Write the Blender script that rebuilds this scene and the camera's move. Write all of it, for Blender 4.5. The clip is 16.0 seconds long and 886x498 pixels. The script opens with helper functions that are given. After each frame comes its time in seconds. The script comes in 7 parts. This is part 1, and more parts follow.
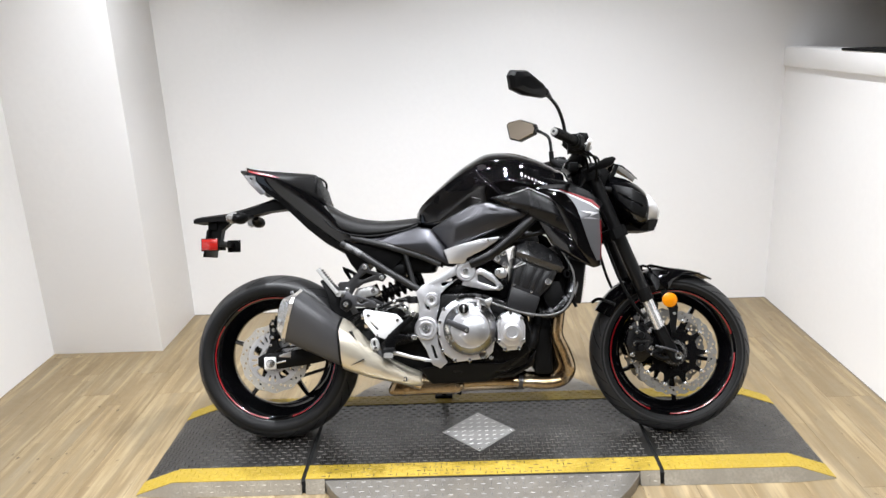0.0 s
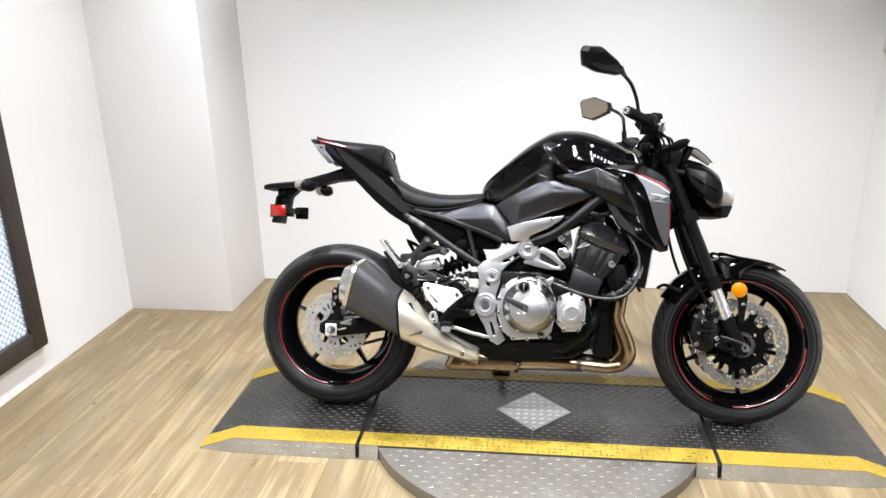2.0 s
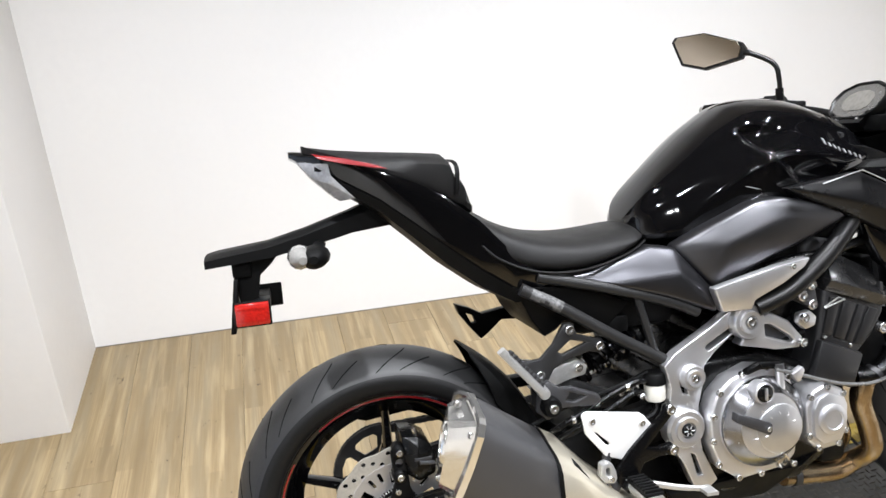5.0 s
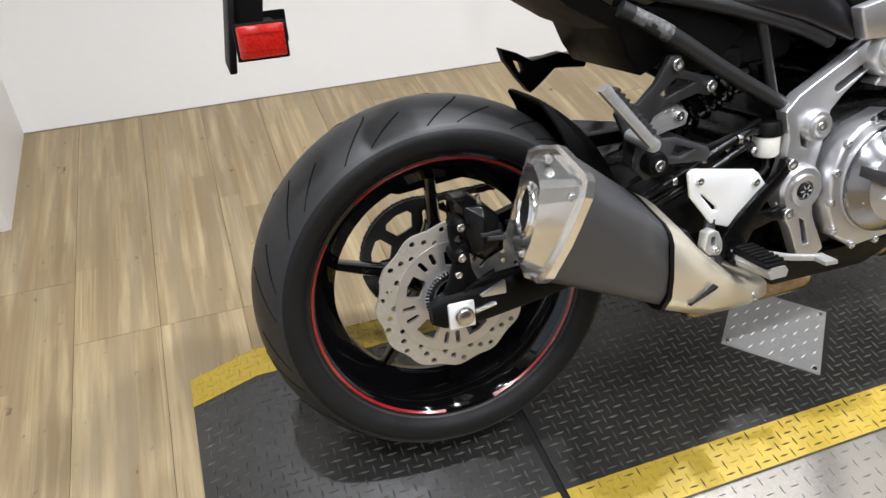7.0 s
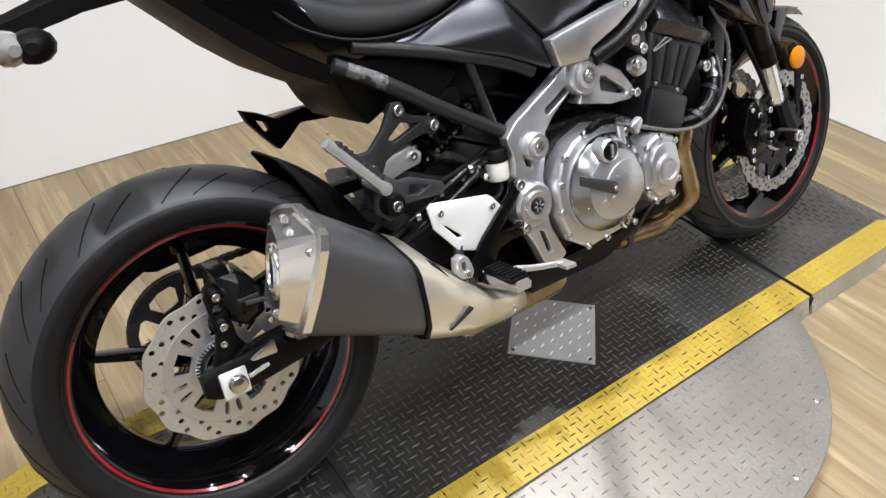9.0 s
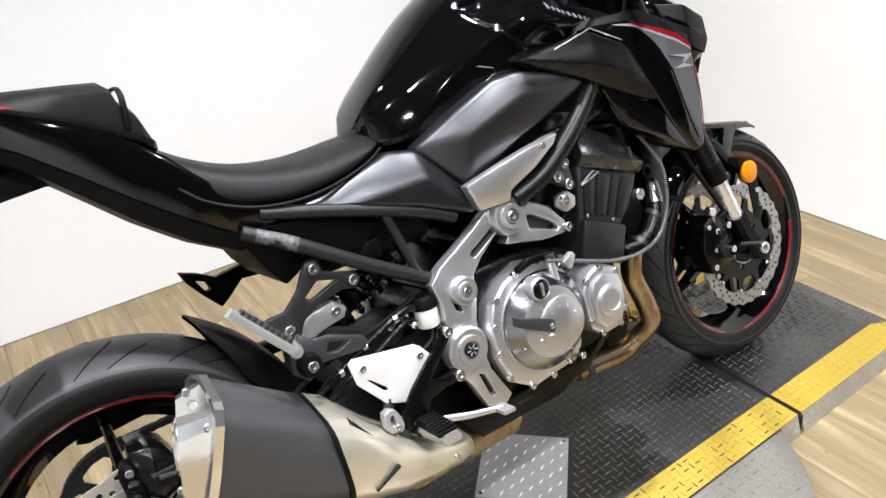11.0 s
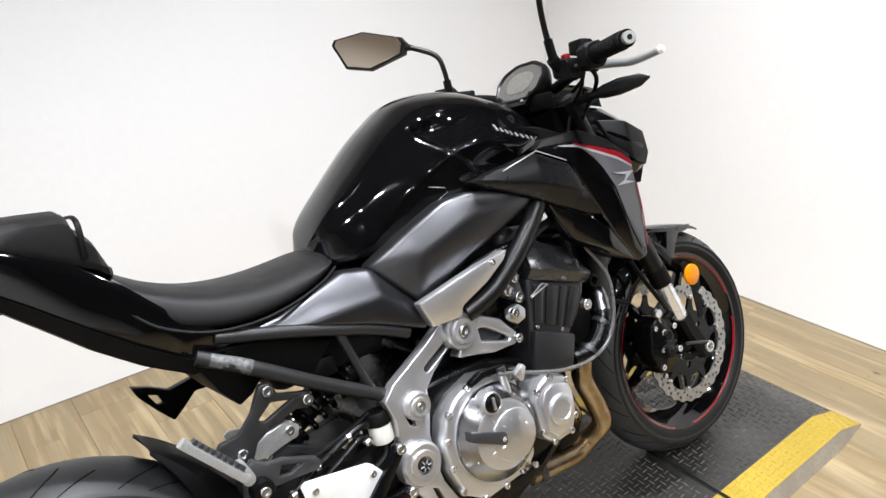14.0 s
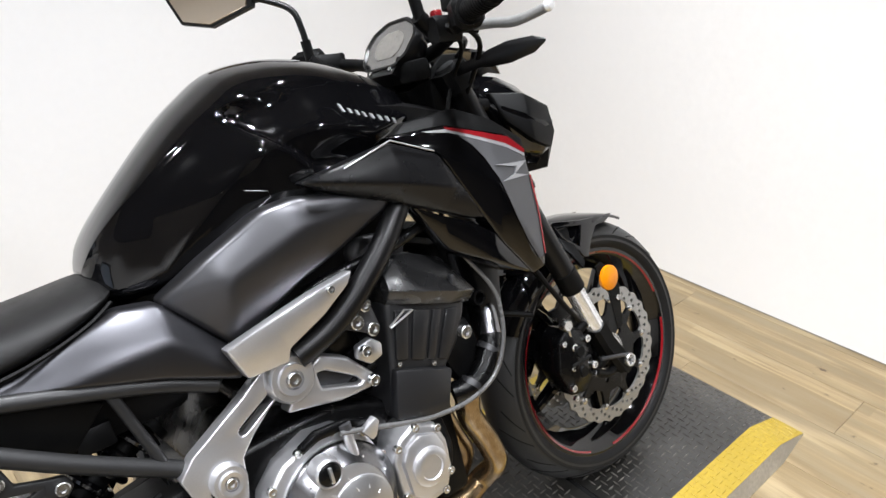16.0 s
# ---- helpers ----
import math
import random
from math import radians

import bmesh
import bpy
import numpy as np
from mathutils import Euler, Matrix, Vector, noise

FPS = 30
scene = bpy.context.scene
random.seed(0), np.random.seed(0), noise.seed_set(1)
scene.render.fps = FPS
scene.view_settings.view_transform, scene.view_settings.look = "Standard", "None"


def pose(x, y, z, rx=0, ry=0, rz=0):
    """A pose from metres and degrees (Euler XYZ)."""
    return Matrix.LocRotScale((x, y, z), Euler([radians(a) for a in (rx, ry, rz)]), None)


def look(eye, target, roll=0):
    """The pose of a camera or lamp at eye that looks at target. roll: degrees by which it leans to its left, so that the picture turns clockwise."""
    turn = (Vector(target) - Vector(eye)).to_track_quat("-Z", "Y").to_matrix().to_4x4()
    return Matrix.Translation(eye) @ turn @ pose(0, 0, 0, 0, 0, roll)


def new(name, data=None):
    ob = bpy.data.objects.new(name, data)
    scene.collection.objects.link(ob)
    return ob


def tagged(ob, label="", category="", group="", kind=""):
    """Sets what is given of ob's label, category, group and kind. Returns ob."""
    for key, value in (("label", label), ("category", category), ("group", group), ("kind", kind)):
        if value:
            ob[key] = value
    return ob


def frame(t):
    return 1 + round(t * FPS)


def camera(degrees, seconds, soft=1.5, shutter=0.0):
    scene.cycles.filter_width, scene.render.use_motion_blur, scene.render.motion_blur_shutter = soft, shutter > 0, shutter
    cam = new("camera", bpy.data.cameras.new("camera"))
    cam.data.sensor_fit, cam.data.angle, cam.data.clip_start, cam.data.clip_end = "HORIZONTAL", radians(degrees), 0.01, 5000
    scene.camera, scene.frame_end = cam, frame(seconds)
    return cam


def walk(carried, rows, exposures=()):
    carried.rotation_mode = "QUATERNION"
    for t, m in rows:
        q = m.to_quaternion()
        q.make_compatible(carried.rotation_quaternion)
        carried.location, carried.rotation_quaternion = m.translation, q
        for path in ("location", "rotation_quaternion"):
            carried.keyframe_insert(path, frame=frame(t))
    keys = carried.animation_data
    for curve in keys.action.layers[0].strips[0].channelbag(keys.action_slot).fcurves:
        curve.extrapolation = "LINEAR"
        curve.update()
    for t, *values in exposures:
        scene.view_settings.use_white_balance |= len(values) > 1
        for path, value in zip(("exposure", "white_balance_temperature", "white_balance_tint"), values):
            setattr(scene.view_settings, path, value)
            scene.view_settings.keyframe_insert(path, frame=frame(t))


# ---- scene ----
cam = camera(62.3, 16.0)
PATH = [
    (0, (-0.04, -2.441, 1.446), (-0.092, -0.526, 0.872), -2.4),
    (0.5, (-0.01, -2.439, 1.437), (-0.082, -0.521, 0.876), -3.1),
    (1, (-0.043, -2.443, 1.429), (-0.078, -0.522, 0.874), -2.4),
    (1.5, (-0.007, -2.432, 1.463), (-0.103, -0.523, 0.874), -2.9),
    (2, (-0.005, -2.431, 1.438), (-0.255, -0.549, 0.809), -1.3),
    (2.5, (-0.136, -2.339, 1.439), (-0.244, -0.463, 0.753), -6.2),
    (3, (-0.267, -2.106, 1.4), (-0.268, -0.211, 0.759), -6.8),
    (3.5, (-0.435, -1.796, 1.434), (-0.475, 0.092, 0.777), -7.8),
    (4, (-0.665, -1.559, 1.426), (-0.466, 0.322, 0.777), -6.2),
    (4.2, (-0.732, -1.45, 1.416), (-0.464, 0.404, 0.708), -4.6),
    (6.3, (-1.049, -0.758, 1.263), (-0.47, 0.854, 0.231), 0.0),
    (6.5, (-1.053, -0.761, 1.22), (-0.481, 0.802, 0.112), 0.4),
    (7, (-1.056, -0.77, 1.13), (-0.517, 0.651, -0.17), 1.4),
    (7.5, (-1.055, -0.785, 1.098), (-0.532, 0.577, -0.27), 2.1),
    (8, (-1.034, -0.778, 1.117), (-0.446, 0.593, -0.215), 1.4),
    (8.5, (-0.99, -0.798, 1.137), (-0.206, 0.515, -0.152), 0.4),
    (9, (-0.952, -0.833, 1.173), (0.001, 0.433, -0.048), 1.6),
    (9.5, (-0.873, -0.872, 1.198), (0.01, 0.526, 0.073), -3.2),
    (9.7, (-0.82, -0.897, 1.206), (0.034, 0.541, 0.11), -4.1),
    (12, (-0.75, -0.915, 1.25), (0.335, 0.481, 0.317), -3.0),
    (12.5, (-0.735, -0.926, 1.281), (0.405, 0.44, 0.369), -2.1),
    (13, (-0.724, -0.934, 1.299), (0.431, 0.463, 0.453), -2.2),
    (13.5, (-0.729, -0.912, 1.306), (0.412, 0.502, 0.47), -2.2),
    (14, (-0.743, -0.909, 1.321), (0.354, 0.543, 0.491), -2.8),
    (14.5, (-0.733, -0.905, 1.323), (0.414, 0.523, 0.52), -5.0),
    (15, (-0.683, -0.897, 1.336), (0.572, 0.444, 0.544), -4.7),
    (15.5, (-0.516, -0.911, 1.304), (0.652, 0.512, 0.523), -1.3),
    (16, (-0.385, -0.77, 1.272), (0.743, 0.576, 0.315), -2.0),
]
walk(cam, [(t, look(eye, target, roll)) for t, eye, target, roll in PATH], exposures=[(0.0, 0.02), (1.0, 0.07), (1.5, 0.13), (2.5, 0.13), (4.2, 0.14), (6.3, 0.0), (7.0, -0.25), (8.5, -0.31), (9.7, -0.17), (11.8, 0.05), (13.0, 0.02), (16.0, -0.05)])
# ---- light ----
world = bpy.data.worlds.new("world")
scene.world = world
world.use_nodes = True
world.node_tree.nodes["Background"].inputs[0].default_value = (1.0, 0.96, 0.92, 1)
world.node_tree.nodes["Background"].inputs[1].default_value = 0.05
LAMP_WATTS = {0.35: 29.0, -1.0: 24.0, -2.4: 47.0}
LAMP_SPREAD = {0.35: 101.0, -1.0: 118.0, -2.4: 116.0}
LAMPS = [(-1.25, 0.35), (0.0, 0.35), (0.95, 0.35), (-1.25, -1.0), (0.0, -1.0), (0.95, -1.0), (-1.25, -2.4), (0.0, -2.4), (0.95, -2.4)]
CEILING_Z = 2.75
for lx, ly in LAMPS:
    data = bpy.data.lights.new("downlight_lamp", "AREA")
    data.shape, data.size, data.energy, data.color, data.spread = "DISK", 0.08, LAMP_WATTS[ly] * (0.72 if lx > 0.5 else 0.8 if ly > 0 and lx < -1 else 1.0), (0.925, 0.95, 1.0), radians(LAMP_SPREAD[ly])
    new("downlight_lamp", data).matrix_world = look((lx, ly, CEILING_Z - 0.03), (lx, ly, 0))


# ---- materials ----
def material(name, color, rough=0.5, metal=0.0, coat=0.0, grain=0.0, grain_scale=60.0, bump=0.0, bump_scale=200.0, stain=0.0, stain_scale=4.0, dark=None, stretch=None, spec=0.5):
    """A surface with fine grain, broad stains and fine relief, at real-world size."""
    m = bpy.data.materials.new(name)
    m.use_nodes = True
    nt = m.node_tree
    b = nt.nodes["Principled BSDF"]
    b.inputs["Roughness"].default_value, b.inputs["Metallic"].default_value = rough, metal
    b.inputs["Coat Weight"].default_value = coat
    b.inputs["Specular IOR Level"].default_value = spec
    b.inputs["Coat Roughness"].default_value = 0.06
    b.inputs["Base Color"].default_value = (*color, 1)
    pos = nt.nodes.new("ShaderNodeTexCoord").outputs["Object"]
    if stretch:
        mp = nt.nodes.new("ShaderNodeMapping")
        mp.inputs["Scale"].default_value = stretch
        nt.links.new(pos, mp.inputs[0])
        pos = mp.outputs[0]

    def field(scale, detail=4):
        n = nt.nodes.new("ShaderNodeTexNoise")
        n.inputs["Scale"].default_value, n.inputs["Detail"].default_value = scale, detail
        nt.links.new(pos, n.inputs["Vector"])
        return n.outputs["Fac"]

    out = None
    for amount, scale in ((grain, grain_scale), (stain, stain_scale)):
        if not amount:
            continue
        ramp = nt.nodes.new("ShaderNodeValToRGB")
        ramp.color_ramp.elements[0].position, ramp.color_ramp.elements[1].position = 0.3, 0.72
        nt.links.new(field(scale), ramp.inputs[0])
        mix = nt.nodes.new("ShaderNodeMix")
        mix.data_type = "RGBA"
        low = dark or tuple(c * (1 - amount) for c in color)
        mix.inputs[6].default_value = (*low, 1)
        mix.inputs[7].default_value = (*color, 1)
        if out is not None:
            nt.links.new(out, mix.inputs[7])
        nt.links.new(ramp.outputs[0], mix.inputs[0])
        out = mix.outputs[2]
    if out is not None:
        nt.links.new(out, b.inputs["Base Color"])
    rr = nt.nodes.new("ShaderNodeMapRange")
    rr.inputs["To Min"].default_value, rr.inputs["To Max"].default_value = max(0.0, rough * 0.8), min(1.0, rough * 1.25)
    nt.links.new(field(25.0), rr.inputs[0])
    nt.links.new(rr.outputs[0], b.inputs["Roughness"])
    if bump:
        bp = nt.nodes.new("ShaderNodeBump")
        bp.inputs["Strength"].default_value, bp.inputs["Distance"].default_value = bump, 0.001
        nt.links.new(field(bump_scale), bp.inputs["Height"])
        nt.links.new(bp.outputs[0], b.inputs["Normal"])
    return m


def clear(name, color, rough=0.05, trans=0.9, ior=1.45):
    m = material(name, color, rough)
    b = m.node_tree.nodes["Principled BSDF"]
    b.inputs["Transmission Weight"].default_value, b.inputs["IOR"].default_value = trans, ior
    return m


GLOSS = material("black_lacquer", (0.0016, 0.0016, 0.0019), 0.045, spec=0.5, grain=0.2, grain_scale=900)
SATIN = material("black_satin_plastic", (0.0032, 0.0032, 0.0034), 0.33, bump=0.12, bump_scale=900, stain=0.25, spec=0.25)
MATT = material("black_matt_plastic", (0.0022, 0.0022, 0.0023), 0.5, bump=0.25, bump_scale=700, stain=0.3, stain_scale=12, spec=0.11)
GREYSATIN = material("graphite_satin_paint", (0.072, 0.072, 0.077), 0.35, metal=0.93, grain=0.06, grain_scale=2500, stain=0.06)
WINGSATIN = material("charcoal_satin_paint", (0.0055, 0.0055, 0.006), 0.28, metal=0.0, grain=0.12, grain_scale=1500, bump=0.05, bump_scale=800, stain=0.15, spec=0.22)
SILVERPAINT = material("silver_grey_paint", (0.1, 0.1, 0.105), 0.36, metal=0.5, grain=0.12, grain_scale=1500, stain=0.1)
DARKSATIN = material("dark_graphite_satin_paint", (0.05, 0.05, 0.055), 0.36, metal=0.93, grain=0.06, grain_scale=2500, stain=0.08)
WALLJOINT = material("grey_wall_joint", (0.26, 0.23, 0.19), 0.7, grain=0.4, stain=0.5, stain_scale=3)
ENGBLACK = material("black_engine_paint", (0.002, 0.002, 0.0022), 0.26, bump=0.06, bump_scale=600, stain=0.3, stain_scale=10, spec=0.2)
HEADBLACK = material("black_head_paint", (0.014, 0.014, 0.0145), 0.26, bump=0.05, bump_scale=600, stain=0.3, stain_scale=10, spec=0.6)
CYLBLACK = material("black_cylinder_paint", (0.011, 0.011, 0.0118), 0.36, bump=0.08, bump_scale=600, stain=0.25, stain_scale=10, spec=0.35)
CABLEGREY = material("grey_cable_sheath", (0.09, 0.09, 0.09), 0.26, grain=0.2, grain_scale=400, spec=0.7)
SIDEWALL = material("tyre_sidewall", (0.0085, 0.0085, 0.0087), 0.5, grain=0.3, grain_scale=200, bump=0.2, bump_scale=500, stain=0.3, stain_scale=8, spec=0.16)
PEGALU = material("worn_peg_aluminium", (0.56, 0.56, 0.55), 0.33, metal=0.7, grain=0.25, grain_scale=260, stain=0.25, stain_scale=30)
ENDSTEEL = material("satin_end_steel", (0.8, 0.785, 0.75), 0.14, metal=0.92, grain=0.06, grain_scale=220, bump=0.06, bump_scale=40, stain=0.12, stain_scale=9)
FORKCHROME = material("chromed_fork_steel", (0.78, 0.78, 0.78), 0.2, metal=0.75, grain=0.06, grain_scale=300)
FRAMEPAINT = material("dark_grey_frame_paint", (0.021, 0.021, 0.0215), 0.38, metal=0.3, bump=0.1, bump_scale=500, stain=0.2, spec=0.28)
RUBBER = material("tyre_rubber", (0.0155, 0.0155, 0.0159), 0.46, grain=0.3, grain_scale=260, bump=0.25, bump_scale=420, stain=0.4, stain_scale=7, spec=0.42)
# Rubber darkened to the shade inside a groove.
GROOVE = material("dark_groove_rubber", (0.003, 0.003, 0.003), 0.8, grain=0.2, spec=0.1)
VINYL = material("seat_vinyl", (0.0042, 0.004, 0.004), 0.46, grain=0.15, grain_scale=300, bump=0.5, bump_scale=900, stain=0.15, spec=0.2)
CAST = material("cast_silver", (0.62, 0.62, 0.635), 0.34, metal=0.9, grain=0.08, grain_scale=500, bump=0.1, bump_scale=900, stain=0.14, stain_scale=14)
CASTPOL = material("polished_cover_alloy", (0.55, 0.555, 0.57), 0.34, metal=0.95, grain=0.08, grain_scale=400, bump=0.1, bump_scale=900, stain=0.12, stain_scale=20)
# Polished alloy whose colour is darkened to hold a dark reflection.
RINGPOL = material("darkened_polished_alloy", (0.24, 0.24, 0.25), 0.22, metal=1.0, grain=0.1, grain_scale=300, stain=0.15, stain_scale=15)
CASTDARK = material("cast_grey_dark", (0.045, 0.045, 0.048), 0.4, metal=0.5, grain=0.2, grain_scale=400, bump=0.15, bump_scale=700, stain=0.2)
CHROME = material("polished_steel", (0.66, 0.65, 0.63), 0.13, metal=1.0, grain=0.06, grain_scale=300)
BOLTSTEEL = material("bolt_steel", (0.6, 0.6, 0.6), 0.25, metal=1.0, grain=0.1)
STAINLESS = material("heat_tinted_steel", (0.5, 0.42, 0.3), 0.24, metal=0.95, grain=0.12, grain_scale=80, stain=0.5, stain_scale=9, dark=(0.24, 0.165, 0.09))
CHAMPAGNE = material("brushed_champagne_steel", (0.66, 0.61, 0.5), 0.3, metal=0.75, grain=0.12, grain_scale=220, stretch=(1, 1, 8), stain=0.1)
DISCSTEEL = material("brake_disc_steel", (0.36, 0.352, 0.335), 0.36, metal=0.8, grain=0.3, grain_scale=240, stain=0.25, stain_scale=20)
DISCREAR = material("bright_brake_disc_steel", (0.52, 0.5, 0.455), 0.36, metal=0.7, grain=0.25, grain_scale=240, stain=0.2, stain_scale=20)
ALU = material("satin_aluminium", (0.8, 0.8, 0.8), 0.36, metal=0.45, grain=0.08, grain_scale=400, stain=0.1, stain_scale=18)
MUFFLERGREY = material("muffler_dark_grey", (0.064, 0.064, 0.067), 0.4, metal=0.3, grain=0.2, grain_scale=700, bump=0.2, bump_scale=900, spec=0.35, stain=0.2, stain_scale=6)
WHITEPLASTIC = material("milky_plastic", (0.72, 0.7, 0.64), 0.4, stain=0.1)
REDPAINT = material("red_paint", (0.165, 0.004, 0.007), 0.25, coat=0.5, grain=0.15, grain_scale=90)
WHITEDECAL = material("silver_decal", (0.34, 0.34, 0.35), 0.35, metal=0.5, grain=0.08, grain_scale=600)
REDLENS = material("red_reflector", (0.42, 0.012, 0.008), 0.2, coat=0.4, grain=0.5, grain_scale=420)
ORANGELENS = material("orange_reflector", (0.62, 0.2, 0.0008), 0.3, coat=0.15, grain=0.3, grain_scale=700, spec=0.2)
LENS = clear("clear_lens", (0.9, 0.9, 0.9), 0.06, 0.55)
GREYLENS = material("frosted_tail_lens", (0.3, 0.3, 0.31), 0.12, coat=0.9, grain=0.3, grain_scale=120)
SIGNALLENS = material("smoked_signal_lens", (0.2, 0.195, 0.185), 0.12, coat=0.9, grain=0.15, grain_scale=160)
# Tan tint puts the brown room's reflection into the mirror's own colour.
TANMIRROR = material("mirror_glass", (0.62, 0.55, 0.46), 0.02, metal=1.0)
SCREEN = material("meter_screen", (0.06, 0.057, 0.052), 0.12, coat=0.7, grain=0.3, spec=0.5)
DISPLAYGREY = material("grey_display", (0.115, 0.108, 0.096), 0.2, coat=0.6, grain=0.3, grain_scale=120)
CORE = material("radiator_core", (0.012, 0.012, 0.013), 0.7, grain=0.5, grain_scale=400, spec=0.15)
FOIL = material("ribbed_grey_wrap", (0.17, 0.17, 0.17), 0.5, metal=0.4, grain=0.85, grain_scale=130, bump=0.9, bump_scale=160)

WALLPAINT = material("white_wall_paint", (0.86, 0.85, 0.84), 0.6, grain=0.03, grain_scale=40, stain=0.035, stain_scale=1.3, bump=0.12, bump_scale=260)
# Dark colour for unseen closing walls, so gloss surfaces reflect little.
FARPAINT = material("dark_unseen_wall_paint", (0.075, 0.066, 0.056), 0.7, grain=0.08, stain=0.12)
# Ceiling colour darkened so the black lacquer does not mirror it.
CEILPAINT = material("dark_unseen_ceiling_paint", (0.085, 0.08, 0.074), 0.8, grain=0.05, stain=0.08, stain_scale=2)
DARKWOOD = material("dark_stained_wood", (0.045, 0.032, 0.025), 0.5, grain=0.5, grain_scale=30, stretch=(8, 8, 1), bump=0.2)
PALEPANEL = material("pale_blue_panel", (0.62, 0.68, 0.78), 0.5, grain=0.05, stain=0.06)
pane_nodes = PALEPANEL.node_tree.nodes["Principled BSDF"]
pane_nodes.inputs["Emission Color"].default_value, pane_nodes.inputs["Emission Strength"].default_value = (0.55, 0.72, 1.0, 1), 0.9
MESHWHITE = material("white_mesh_metal", (0.75, 0.78, 0.82), 0.4, metal=0.2, grain=0.1)
DECKBLACK = material("black_deck_coating", (0.0185, 0.0173, 0.0153), 0.34, grain=0.6, grain_scale=140, bump=0.3, bump_scale=300, stain=0.75, stain_scale=5, spec=1.0)
LUGBLACK = material("worn_black_tread", (0.22, 0.205, 0.185), 0.4, metal=0.4, grain=0.7, grain_scale=60, stain=0.75, stain_scale=5, spec=0.5)
TREADALU = material("tread_plate_aluminium", (0.3, 0.292, 0.28), 0.4, metal=0.72, grain=0.25, grain_scale=150, bump=0.12, bump_scale=300, stain=0.3, stain_scale=4, dark=(0.21, 0.19, 0.16))
LUGALU = material("worn_tread_lugs", (0.33, 0.32, 0.305), 0.44, metal=0.7, grain=0.25, grain_scale=150, stain=0.35, stain_scale=7)
COVERALU = material("cover_plate_aluminium", (0.47, 0.465, 0.45), 0.42, metal=0.6, grain=0.2, grain_scale=150, bump=0.12, bump_scale=300, stain=0.25, stain_scale=12)
TAPE = material("yellow_tape", (0.37, 0.255, 0.022), 0.5, grain=0.35, grain_scale=160, bump=0.2, bump_scale=250, stain=0.3, stain_scale=4)
TAPEWORN = material("worn_dark_tape", (0.09, 0.065, 0.02), 0.5, grain=0.6, grain_scale=90, stain=0.5, stain_scale=9)
GAP = material("near_black_fill", (0.012, 0.012, 0.012), 0.8, grain=0.3, spec=0.1)
PLANKJOINT = material("plank_joint", (0.13, 0.092, 0.048), 0.7, grain=0.3, stain=0.3)
EDGEPLATE = material("dull_edge_plate", (0.43, 0.39, 0.32), 0.48, metal=0.3, grain=0.35, grain_scale=110, bump=0.15, bump_scale=300, stain=0.45, stain_scale=8)


PLANK_W, PLANK_L = 0.178, 1.22


